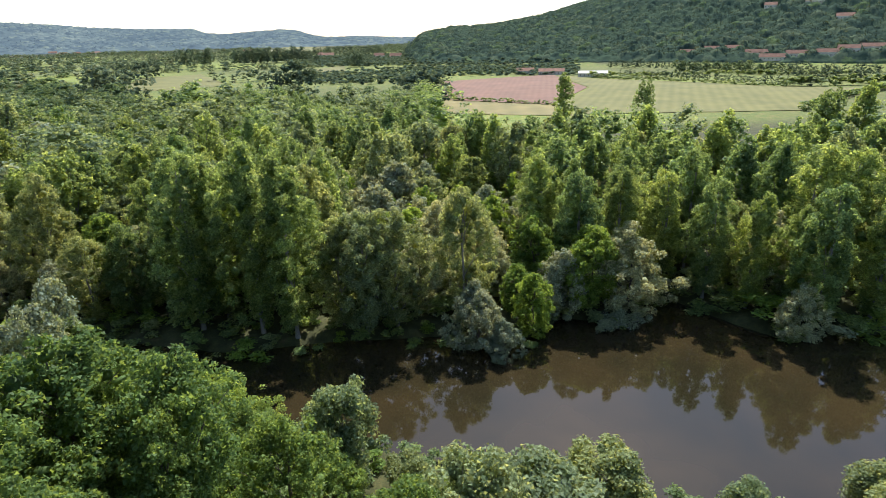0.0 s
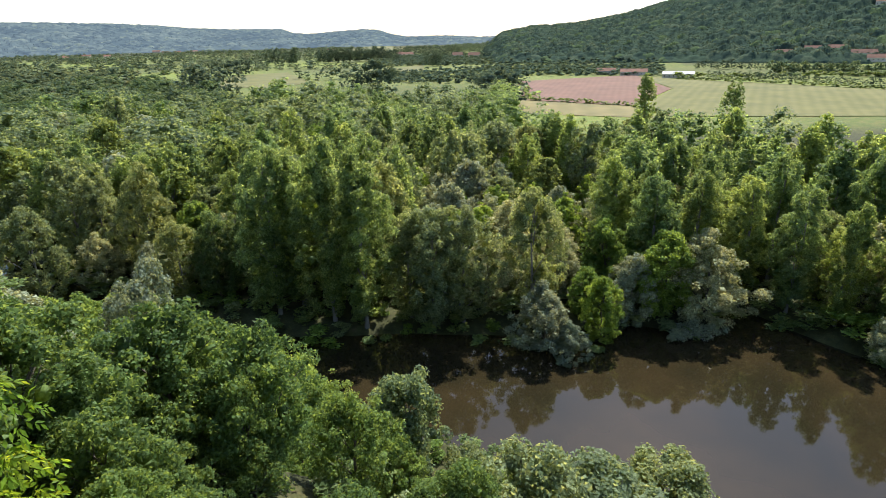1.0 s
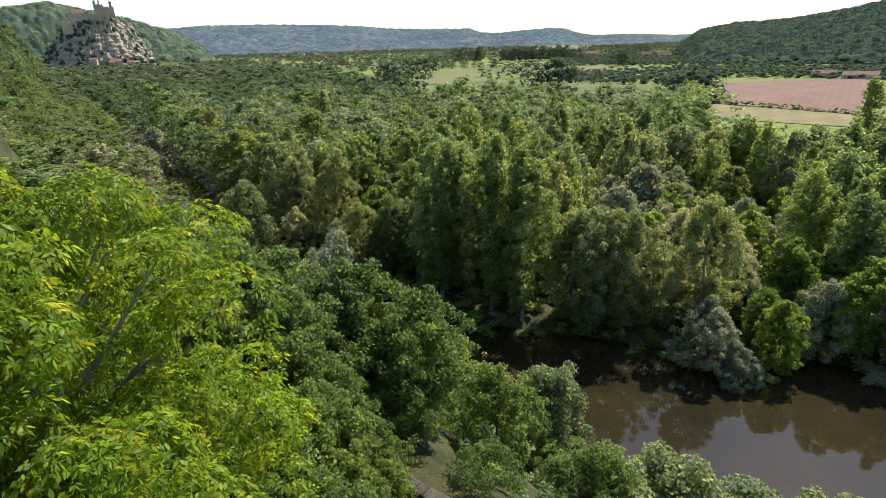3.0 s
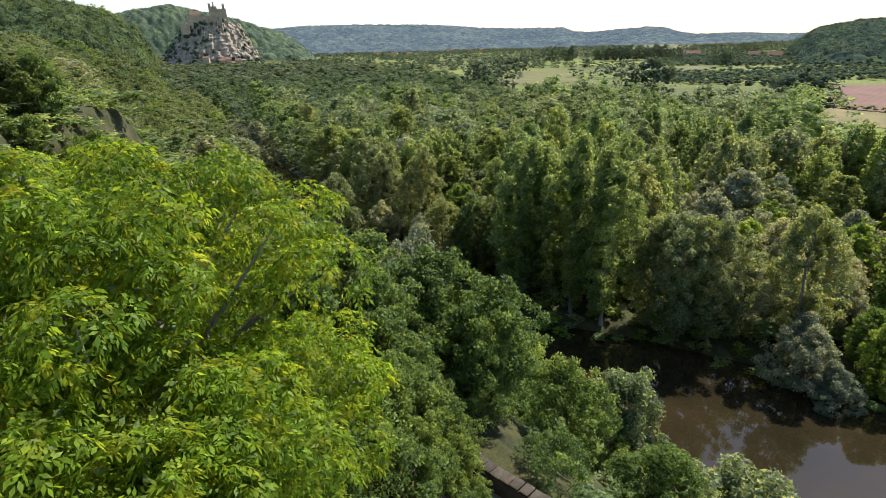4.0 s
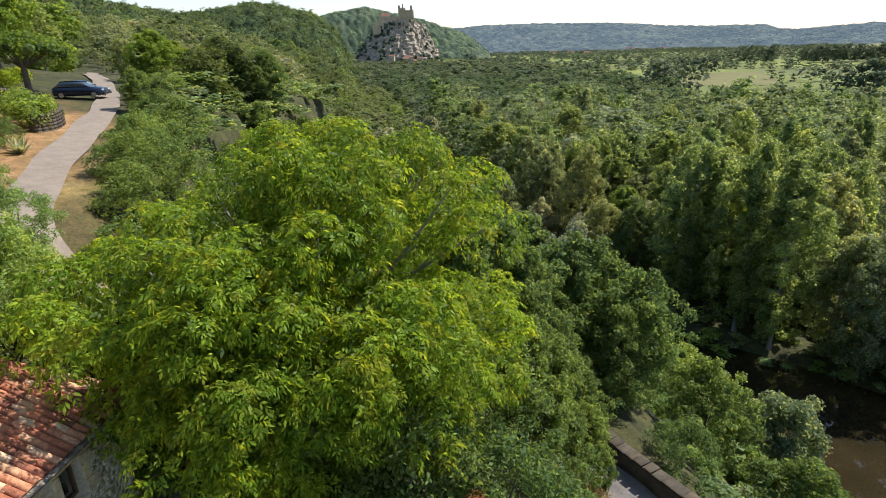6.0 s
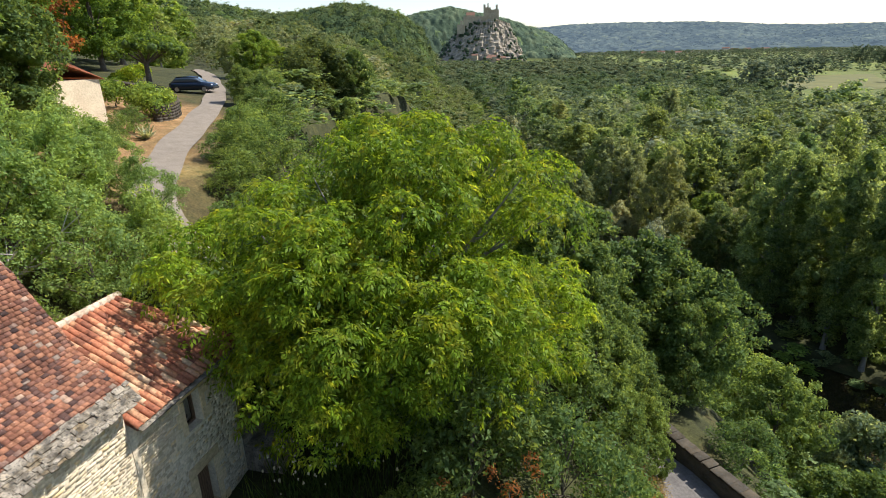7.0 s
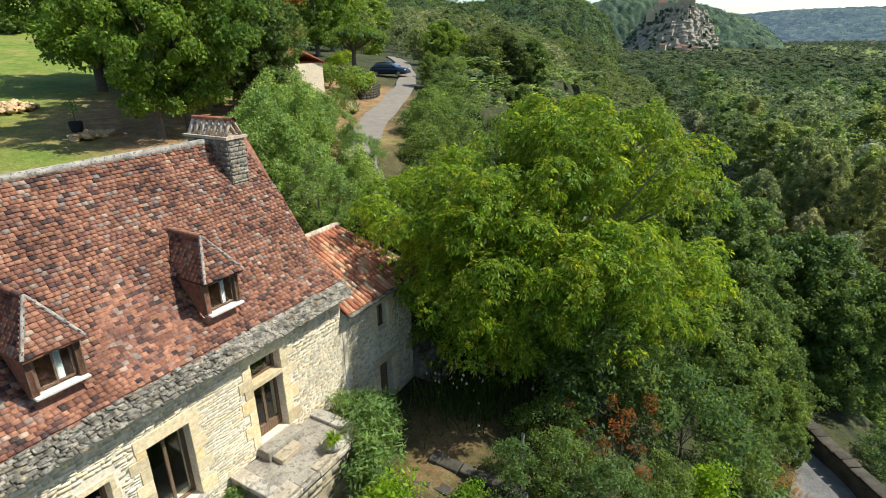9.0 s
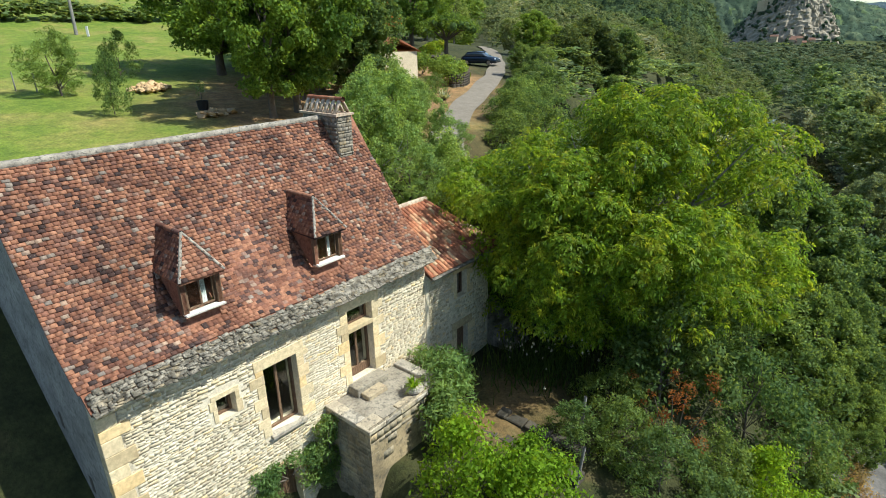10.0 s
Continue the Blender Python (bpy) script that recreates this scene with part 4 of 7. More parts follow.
# dormers
def dormer(c):
    d = thing("dormer", "small tiled dormer window with hipped roof", "dormer", HOUSE_M)
    f, sill, top, apex = -0.38, 40.32, 41.22, 42.2
    hw = 0.47
    for s in (-1, 1):
        part("post", box(c + s * hw - 0.07, c + s * hw + 0.07, f - 0.12, f, sill - 0.05, top), OAK_WOOD, d)
        bm = bmesh.new()
        vs = [bm.verts.new((c + s * (hw + o), n, z)) for o in (-0.05, 0.05) for n, z in ((f, sill - 0.1), (f, top), (-1.62, top + 0.03), (-0.6, sill - 0.15))]
        bm.faces.new(vs[:4])
        bm.faces.new(vs[4:][::-1])
        for i in range(4):
            j = (i + 1) % 4
            bm.faces.new((vs[i], vs[i + 4], vs[j + 4], vs[j]))
        bmesh.ops.recalc_face_normals(bm, faces=bm.faces[:])
        part("cheek", bm, TILE, d)
    part("lintel", box(c - hw - 0.1, c + hw + 0.1, f - 0.12, f + 0.02, top - 0.1, top + 0.02), OAK_WOOD, d)
    part("sill", box(c - hw - 0.06, c + hw + 0.08, f - 0.15, f + 0.1, sill - 0.11, sill - 0.04, jitter=0.01, bevel=0.014), WHITE_STONE, d, "whitewashed stone sill")
    w = part("casement", bmesh.new(), OAK_WOOD, d, "dark wooden casement")
    bm = bmesh.new()
    for a, b, z0, z1 in ((-0.38, -0.33, sill, top - 0.1), (-0.02, 0.02, sill, top - 0.1), (0.33, 0.38, sill, top - 0.1), (-0.38, 0.38, sill, sill + 0.05), (-0.38, 0.38, top - 0.15, top - 0.1)):
        boxes(bm, c + a, c + b, f - 0.13, f - 0.09, z0, z1)
    bm.to_mesh(w.data)
    bm.free()
    part("pane", box(c - 0.34, c + 0.34, f - 0.115, f - 0.105, sill + 0.03, top - 0.12), GLASS, d).visible_shadow = False
    v, fc = [], []
    for k in range(6):
        x = c + 0.06 + 0.026 * k
        v += [(x, f - 0.2 + 0.02 * (k % 2), sill), (x, f - 0.2 + 0.02 * (k % 2), top - 0.1)]
    fc = [(2 * k, 2 * k + 2, 2 * k + 3, 2 * k + 1) for k in range(5)]
    cu = mesh_object("curtain", v, fc, CLOTH, d)
    # roof: a front hip and two sides
    e = 0.6
    A, B, P, Q = np.array([c - e, -0.2, top - 0.02]), np.array([c + e, -0.2, top - 0.02]), np.array([c, -0.92, apex]), np.array([c, -2.24, apex])
    C, E = np.array([c - e, -1.62, top + 0.02]), np.array([c + e, -1.62, top + 0.02])
    th = np.array([0, 0, -0.05])
    v = [A, B, P, Q, C, E] + [q + th for q in (A, B, P, Q, C, E)]
    fc = [(0, 1, 2), (1, 5, 3, 2), (4, 0, 2, 3), (6, 8, 7), (7, 8, 9, 11), (10, 9, 8, 6), (0, 6, 7, 1), (1, 7, 11, 5), (4, 10, 6, 0)]
    mesh_object("roof", v, fc, TILE, d)
    rows = []
    mid = (A + B) / 2
    upv = unit(P - mid)
    L = np.linalg.norm(P - mid)
    outv = unit(np.cross(B - A, upv))
    outv = outv if outv[1] > 0 else -outv
    rows += tile_rows(lambda q: -e * (1 - q / L), lambda q: e * (1 - q / L), mid, upv, outv, L - 0.05, 0.11, 0.16, 0.009, seed=21)
    for s in (-1, 1):
        base = np.array([c + s * e, 0, top])
        ups = unit(np.array([-s * e, 0, apex - top]))
        outs = unit(np.array([s * (apex - top), 0, e]))
        Ls = math.hypot(e, apex - top)
        q, k = 0.0, 0
        rr = np.random.default_rng(31 + s)
        while q < Ls - 0.05:
            t = q / Ls
            n0, n1 = -0.2 - 0.72 * t, -1.6 - 0.62 * t
            y = n0 - (0.08 if k % 2 else 0)
            while y > n1 + 0.03:
                cc = base + ups * (q + 0.085) + outs * 0.02 + np.array([0, y - 0.08, 0])
                rows.append((cc, np.array([0, 0.075, 0]), unit(ups - outs * 0.1) * 0.095, outs * 0.009))
                y -= 0.16
            q += 0.11
            k += 1
    vv, ff = slabs(rows)
    ob = new("roof_tiles", tri_mesh("roof_tiles", vv, ff, [TILE]))
    ob.parent = d
    for s, a in ((-1, A), (1, B)):
        vv, ff = tube([a + (0, 0.02, 0.02), (a + P) / 2 + (0, 0.02, 0.03), P + (0, 0, 0.03)], [0.04, 0.045, 0.04], 7)
        o = new("hip_mortar", tri_mesh("hip_mortar", vv, ff, [MORTAR_GREY], smooth=True))
        o.parent = d
    for k in range(3):
        vv, ff = tube([P + (0, 0.03 - k * 0.42, 0.0), P + (0, -0.42 - k * 0.42, 0.0)], [0.085, 0.075], 8)
        o = new("ridge_tile", tri_mesh("ridge_tile", vv, ff, [TILE], smooth=True))
        o.parent = d
    return d


for c in DORMERS:
    dormer(c)

# chimney
chimney = thing("chimney", "weathered stone chimney with leaning clay slab cap", "chimney", HOUSE_M)
part("shaft", prism([(-2.62, 41.6), (-2.62, 44.2), (-4.5, 44.2), (-4.5, 41.6)], 7.06, 7.7), CHIM_STONE, chimney)
stones = []
for face in ("front", "side"):
    z = 42.0
    while z < 44.12:
        h = hrng.uniform(0.07, 0.2)
        a, b = (7.08, 7.69) if face == "front" else (-4.48, -2.64)
        x = a
        while x < b - 0.05:
            w = min(hrng.uniform(0.1, 0.42), b - x)
            q = hrng.uniform(0.0, 0.035)
            c = (x + w / 2, -2.62 + q - 0.02, z + h / 2) if face == "front" else (7.06 - q + 0.02, x + w / 2, z + h / 2)
            half = ((w / 2 - 0.008, 0, 0), (0, 0.03, 0), (0, 0, h / 2 - 0.007)) if face == "front" else ((0.03, 0, 0), (0, w / 2 - 0.008, 0), (0, 0, h / 2 - 0.007))
            stones.append((c, *half))
            x += w
        z += h
pieces("stone", stones, CHIM_STONE, chimney, 120, pick=lambda k: k)
part("flashing", prism([(-2.4, 42.3), (-2.64, 42.8), (-2.64, 42.2)], 6.98, 7.8), MORTAR_GREY, chimney)
part("cap_slab", box(6.98, 7.78, -4.6, -2.52, 44.2, 44.27, jitter=0.008), PALE_CLAY, chimney)
for k in range(7):
    n = -2.72 - k * 0.28
    for s in (-1, 1):
        v, f = slabs([((7.38 + s * 0.17, n, 44.5), (s * 0.14, 0, -0.25), (0, 0.075, 0), (0.02, 0, s * 0.012))])
        o = new("cap_tile", tri_mesh("cap_tile", v, f, [PALE_CLAY]))
        o.parent = chimney
for k in range(5):
    v, f = tube([(7.38, -2.58 - k * 0.38, 44.74), (7.38, -2.97 - k * 0.38, 44.74)], [0.09, 0.08], 8)
    o = new("top_tile", tri_mesh("top_tile", v, f, [CANAL], smooth=True))
    o.parent = chimney


# dressed stone round openings
def surround(u0, u1, z0, z1, parent, lintel=0.32, side=0.3, sill=0.0):
    z, k = z0, 0
    while z < z1 - 0.05:
        h = min(hrng.uniform(0.28, 0.44), z1 - z)
        for s in (-1, 1):
            w = side * (1.5 if (k + (s > 0)) % 2 else 0.85) * hrng.uniform(0.9, 1.1)
            a, b = (u0 - w, u0) if s < 0 else (u1, u1 + w)
            part("jamb_stone", box(a + 0.004, b - 0.004, -0.3, 0.022 + hrng.uniform(0, 0.008), z + 0.004, z + h - 0.004, jitter=0.003, bevel=0.008), ASHLAR, parent)
        z += h
        k += 1
    part("lintel", box(u0 - side * 0.95, u1 + side * 0.95, -0.3, 0.028, z1, z1 + lintel, jitter=0.004, bevel=0.01), ASHLAR, parent)
    if sill:
        part("sill", box(u0 - 0.06, u1 + 0.06, -0.35, 0.14, z0 - 0.12, z0, jitter=0.004, bevel=0.01), PAVING, parent)


def window_unit(name, label, u0, u1, z0, z1, leaves=2, bars=0, depth=-0.32, kick=0.0):
    w = thing(name, label, "window", HOUSE_M, kind="structure")
    t = 0.07
    for a, b, c, e in ((u0, u0 + t, z0, z1), (u1 - t, u1, z0, z1), (u0 + t, u1 - t, z0, z0 + t + kick), (u0 + t, u1 - t, z1 - t, z1)):
        part("window_frame", box(a, b, depth - 0.05, depth + 0.05, c, e), OAK_WOOD, w)
    step = (u1 - u0 - 2 * t) / leaves
    for k in range(leaves):
        a = u0 + t + k * step
        if k:
            part("stile", box(a - 0.04, a + 0.04, depth - 0.035, depth + 0.035, z0 + t + kick, z1 - t), OAK_WOOD, w)
        part("pane", box(a + 0.03, a + step - 0.03, depth - 0.006, depth + 0.006, z0 + t + kick, z1 - t), GLASS, w).visible_shadow = False
    return w


surround(-0.02, 0.52, 37.1, 37.78, house, 0.16, 0.14)
window_unit("window_1", "small square window in whitewashed surround", -0.02, 0.52, 37.1, 37.78, 1)
surround(1.45, 2.57, 35.72, 37.98, house, 0.36, 0.3, 1)
window_unit("window_2", "tall brown wooden window reflecting the garden", 1.45, 2.57, 35.72, 37.98, 2)
surround(4.62, 5.68, 35.85, 38.52, house, 0.36, 0.34)
part("transom_bar", box(4.6, 5.7, -0.36, 0.03, 37.7, 37.86, bevel=0.01), ASHLAR, house)
window_unit("door_1", "dark glazed wooden door on the terrace", 4.62, 5.68, 35.85, 37.7, 2, kick=0.25)
window_unit("window_3", "transom light above the terrace door", 4.62, 5.68, 37.86, 38.52, 1)
# arched cellar door
arch = thing("door_2", "dark wooden cellar door under a stone arch", "door", HOUSE_M, kind="structure")
for k in range(6):
    part("plank", box(1.2 + k / 6, 1.2 + (k + 1) / 6 - 0.01, -0.4, -0.35, 31.6, 34.35), OAK_WOOD, arch)
for k in range(9):
    t0, t1 = math.pi * k / 9, math.pi * (k + 1) / 9
    bm = bmesh.new()
    ring = [(1.7 - math.cos(t) * q, 33.85 + math.sin(t) * q) for t, q in ((t0 + 0.01, 0.5), (t1 - 0.01, 0.5), (t1 - 0.01, 0.74), (t0 + 0.01, 0.74))]
    a = [bm.verts.new((x, 0.03, z)) for x, z in ring]
    b = [bm.verts.new((x, -0.35, z)) for x, z in ring]
    bm.faces.new(a)
    bm.faces.new(b[::-1])
    for i in range(4):
        bm.faces.new((a[i], b[i], b[(i + 1) % 4], a[(i + 1) % 4]))
    bmesh.ops.recalc_face_normals(bm, faces=bm.faces[:])
    part("arch_stone", bm, ASHLAR, arch)

# annex
ANX_HOLES = [(10.3, 10.95, 36.8, 37.9), (10.25, 11.0, 33.4, 35.4)]
annex = thing("annex", "low limestone annex with round clay tiles", "house", HOUSE_M)
anx_wall = part("front_wall", pierced_wall(8.43, 12.45, 31.5, 38.42, ANX_HOLES, -0.01, -0.55), MORTAR, annex, "rubble wall half in tree shade")
part("side_wall", prism([(-0.56, 31.5), (-0.56, 38.42), (-3.0, 38.6), (-6, 38.4), (-6, 31.5)], 11.95, 12.43), MORTAR, annex)
part("back_wall", box(8.43, 11.95, -6, -5.5, 31.5, 38.42), MORTAR, annex)
part("floor", box(8.43, 11.95, -5.5, -0.56, 35.9, 36.05), DARK_ROOM, annex)
surround(10.3, 10.95, 36.8, 37.9, annex, 0.3, 0.24)
surround(10.25, 11.0, 33.6, 35.4, annex, 0.34, 0.3)
window_unit("window_4", "narrow dark window of the annex", 10.3, 10.95, 36.8, 37.9, 1)
ad = thing("door_3", "dark plank door of the annex", "door", HOUSE_M, kind="structure")
for k in range(4):
    part("plank", box(10.25 + k * 0.1875, 10.43 + k * 0.1875, -0.3, -0.25, 33.4, 35.4), OAK_WOOD, ad)
# annex roof: a ridge along u with a hipped end
ANX_E, ANX_R = (0.28, 38.42), (-3.0, 40.05)
v = [(8.45, 0.28, 38.42), (12.75, 0.28, 38.42), (11.7, -3.0, 40.05), (8.45, -3.0, 40.05), (12.75, -6.28, 38.42), (8.45, -6.28, 38.42)]
v += [(a, b, c - 0.1) for a, b, c in v]
mesh_object("roof", v, [(0, 1, 2, 3), (1, 4, 2), (4, 5, 3, 2), (9, 8, 7, 6), (8, 10, 7), (8, 9, 11, 10), (0, 6, 7, 1), (1, 7, 10, 4), (4, 10, 11, 5)], CANAL, annex)
p2, up2, out2, L2 = slope_frame(ANX_E, ANX_R)
half = []
for j in range(9):
    t = math.pi * j / 8
    half.append((math.cos(t), math.sin(t)))
tile_v = [(x * (0.1 - 0.015 * s) , s * 0.42, y * (0.085 - 0.012 * s)) for s in (0, 1) for x, y in half] + [(x * (0.085 - 0.015 * s), s * 0.42, y * (0.07 - 0.012 * s)) for s in (0, 1) for x, y in half]
tile_f = [(j, j + 1, j + 10, j + 9) for j in range(8)] + [(j + 18, j + 27, j + 28, j + 19) for j in range(8)] + [(j, j + 18, j + 19, j + 1) for j in range(8)]
canal_me = bpy.data.meshes.new("canal_tile")
canal_me.from_pydata(tile_v, [], tile_f)
canal_me.materials.append(CANAL)
canal_me.polygons.foreach_set("use_smooth", [True] * len(tile_f))
slots = []
for col in range(22):
    u = 8.55 + col * 0.2
    for k in range(int(L2 / 0.34) + 1):
        s = k * 0.34 - 0.04
        reach = 12.75 - (s / L2) * 1.05
        if u < reach - 0.05 and s < L2 - 0.2:
            slots.append((u, s))
for u, s in slots:
    ob = new("canal_tile", canal_me)
    ob.parent = annex
    c = p2 + up2 * s + out2 * 0.0 + np.array([u + hrng.normal(0, 0.008), 0, 0])
    tw = hrng.normal(0, 0.03)
    x = unit(np.array([1.0, tw * up2[1], tw * up2[2]]))
    y = unit(up2 + out2 * 0.05)
    zc = np.cross(x, y)
    zc = zc if zc @ out2 > 0 else -zc
    ob.matrix_local = Matrix(((x[0], y[0], zc[0], c[0]), (x[1], y[1], zc[1], c[1]), (x[2], y[2], zc[2], c[2]), (0, 0, 0, 1)))
for k in range(9):
    a = 8.5 + k * 0.38
    v, f = tube([(a, -3.0, 40.1), (a + 0.4, -3.0, 40.1)], [0.12, 0.105], 10)
    o = new("ridge_tile", tri_mesh("ridge_tile", v, f, [PALE_CLAY], smooth=True))
    o.parent = annex
for k in range(9):
    t0, t1 = k / 9, (k + 1.08) / 9
    a, b = np.array([11.7, -3.0, 40.08]), np.array([12.78, 0.3, 38.46])
    v, f = tube([a + (b - a) * t0, a + (b - a) * t1], [0.1, 0.115], 10)
    o = new("hip_tile", tri_mesh("hip_tile", v, f, [CANAL], smooth=True))
    o.parent = annex
# stone slates at the annex eaves
anx_l = []
x = 8.45
while x < 12.6:
    w = hrng.uniform(0.16, 0.36)
    anx_l.append((np.array([x + w / 2, 0.3, 38.38]), (w / 2 - 0.008, 0, 0), (0, 0.14, -0.02), (0, 0.004, 0.02)))
    x += w
pieces("eaves_slate", anx_l, LAUZE, annex, 60, pick=lambda k: k)

# terrace
terrace = thing("terrace", "raised stone terrace with worn slabs before the door", "terrace", HOUSE_M)
part("body", prism([(0.02, 31.5), (0.02, 35.5), (2.08, 35.5), (2.12, 31.5)], 3.42, 6.9), TERRACE_STONE, terrace)
part("paving", box(3.75, 6.6, 0.03, 1.72, 35.5, 35.55), PAVING, terrace)
slab_rows = []
for a, b, n0, n1 in ((3.36, 3.8, 0.05, 0.8), (3.36, 3.8, 0.8, 1.5), (3.36, 4.1, 1.5, 2.14), (4.1, 4.75, 1.72, 2.14), (4.75, 5.5, 1.72, 2.14), (5.5, 6.2, 1.72, 2.14), (6.2, 6.95, 1.72, 2.14), (6.5, 6.95, 0.05, 0.9), (6.5, 6.95, 0.9, 1.7)):
    part("coping_stone", box(a + 0.005, b - 0.005, n0 + 0.005, n1 - 0.005, 35.5, 35.66 + hrng.uniform(-0.01, 0.01), jitter=0.008, bevel=0.02), PAVING, terrace)
tr_stones = []
for face in ("left", "front"):
    z = 31.9
    while z < 35.48:
        h = hrng.uniform(0.14, 0.34)
        a, b = (0.05, 2.08) if face == "left" else (3.44, 6.9)
        x = a
        while x < b - 0.05:
            w = min(hrng.uniform(0.2, 0.55), b - x)
            q = hrng.uniform(-0.004, 0.008)
            if face == "left":
                tr_stones.append(((3.42 - q + 0.028, x + w / 2, z + h / 2), (0.03, 0, 0), (0, w / 2 - 0.008, 0), (0, 0, h / 2 - 0.008)))
            else:
                tr_stones.append(((x + w / 2, 2.075 + q - 0.02, z + h / 2), (w / 2 - 0.008, 0, 0), (0, 0.03, 0), (0, 0, h / 2 - 0.008)))
            x += w
        z += h
pieces("stone", tr_stones, TERRACE_STONE, terrace, 160, pick=lambda k: k)
steps = thing("door_steps", "two worn stone steps at the terrace door", "steps", HOUSE_M)
part("step", box(4.4, 5.8, 0.03, 0.5, 35.55, 35.84, jitter=0.01, bevel=0.02), PAVING, steps)
part("step", box(4.5, 5.35, 0.5, 0.92, 35.55, 35.72, jitter=0.01, bevel=0.02), PAVING, steps)

# rubble facing of the fronts, last because of its many pieces
def rubble(u0, u1, z0, z1, holes, seed, front=0.0):
    r = np.random.default_rng(seed)
    rows, z = [], z0
    while z < z1 - 0.03:
        h = r.uniform(0.05, 0.12)
        x = u0
        while x < u1 - 0.04:
            w = min(r.uniform(0.09, 0.32), u1 - x)
            uc, zc = x + w / 2, z + h / 2
            if not any(a - 0.3 < uc < b + 0.3 and c - 0.1 < zc < d + 0.34 for a, b, c, d in holes):
                q = r.uniform(-0.003, 0.005)
                rows.append(((uc, front + q - 0.025, zc + r.normal(0, 0.008)), (w / 2 - 0.004, r.normal(0, 0.004), r.normal(0, 0.012)), (0, 0.028, 0), (r.normal(0, 0.006), 0, h / 2 - 0.004)))
            x += w
        z += h
    return rows


wall_rows = rubble(-2.3, 8.36, 32.2, 38.98, MAIN_HOLES, 5)
pieces("stone", wall_rows, RUBBLE, front_wall, 300, pick=lambda k: abs(wall_rows[k][0][0] - 3.5) + abs(wall_rows[k][0][2] - 37))
z = 32.0
k = 0
while z < 38.95:
    h = hrng.uniform(0.3, 0.42)
    part("corner_stone", box(-2.79, -2.3 + (0.2 if k % 2 else -0.05), -0.3, 0.03, z, z + h - 0.01, jitter=0.004, bevel=0.012), ASHLAR, front_wall)
    z += h
    k += 1
anx_rows = rubble(8.6, 12.4, 33.0, 38.3, ANX_HOLES, 6, -0.01)
pieces("stone", anx_rows, RUBBLE, anx_wall, 200, pick=lambda k: abs(anx_rows[k][0][0] - 9.5) + abs(anx_rows[k][0][2] - 37))
pieces("slate", lauze_rows, LAUZE, house, 260, pick=lambda k: -lauze_rows[k][0][0])
pieces("roof_tile", roof_rows, TILE, house, 300, pick=lambda k: abs(roof_rows[k][0][0] - 2.5) + abs(roof_rows[k][0][1] + 0.8))


# ---- roads, walls and yard ----
GRAVEL = stone_material("grey_gravel", (0.24, 0.21, 0.172), (0.19, 0.166, 0.134), 1.2)
ASPHALT = stone_material("worn_asphalt", (0.2, 0.19, 0.18), (0.12, 0.115, 0.11), 0.8)


def smooth_line(points, step=1.0):
    p = np.array(points, float)
    d = np.r_[0, np.cumsum(np.linalg.norm(np.diff(p, axis=0), axis=1))]
    s = np.arange(0, d[-1], step)
    q = np.stack([np.interp(s, d, p[:, k]) for k in range(2)], -1)
    for _ in range(4):
        q[1:-1] = (q[:-2] + 2 * q[1:-1] + q[2:]) / 4
    return q


def strip(name, line, half, mat, label, lift=0.05, cols=7, level=None):
    d = unit(np.gradient(line, axis=0))
    nrm = np.stack([-d[:, 1], d[:, 0]], -1)
    off = np.linspace(-half, half, cols)
    r = np.random.default_rng(2)
    v = []
    for k in range(len(line)):
        for o in off:
            q = line[k] + nrm[k] * o * (1 + 0.06 * math.sin(k * 0.7))
            v.append((q[0], q[1], (gz(*q) if level is None else max(level, gz(*q))) + lift))
    f = [(i * cols + j, i * cols + j + 1, (i + 1) * cols + j + 1, (i + 1) * cols + j) for i in range(len(line) - 1) for j in range(cols - 1)]
    ob = mesh_object(name, v, f, mat, smooth=True)
    return tagged(ob, label, "road", kind="structure")


UPPER = smooth_line(((-130, 30), (-110, 24), (-93, 19), (-72, 14.6), (-56, 10.3), (-46, 6.8), (-43, 5.3), (-36, 2.1), (-32.2, 0.2), (-28.5, -1.2), (-25.7, -2.3), (-22.9, -3.5), (-20.5, -3.4), (-18.5, -1.5)))
strip("lane", UPPER, 0.95, GRAVEL, "pale grey gravel lane along the hillside", 0.16)
WALL_LINE = smooth_line(((-22, 21), (-14, 16.9), (-9, 14.6), (-6.1, 13.5), (-4.1, 12.9), (-2.2, 12.4), (2, 11.3), (9, 9.4)), 0.5)
wd = unit(np.gradient(WALL_LINE, axis=0))
wn = np.stack([-wd[:, 1], wd[:, 0]], -1)
wn = np.where((wn @ np.array(HOUSE_N))[:, None] > 0, wn, -wn)
ROAD_LINE = WALL_LINE - wn * 2.0
strip("road", ROAD_LINE, 1.7, ASPHALT, "narrow worn grey road below the house", 0.06, level=28.5)
rw = thing("roadside_wall", "low old stone wall along the outer edge of the road", "wall")
v = []
for k in range(len(WALL_LINE)):
    for o, z in ((-0.22, 27.8), (-0.22, 29.4), (0.22, 29.4), (0.22, 26.8)):
        q = WALL_LINE[k] + wn[k] * o
        v.append((q[0], q[1], z))
m = len(WALL_LINE)
f = [(k * 4 + j, (k + 1) * 4 + j, (k + 1) * 4 + j + 1, k * 4 + j + 1) for k in range(m - 1) for j in range(3)]
mesh_object("body", v, f, DARK_STONE, rw)
cap = []
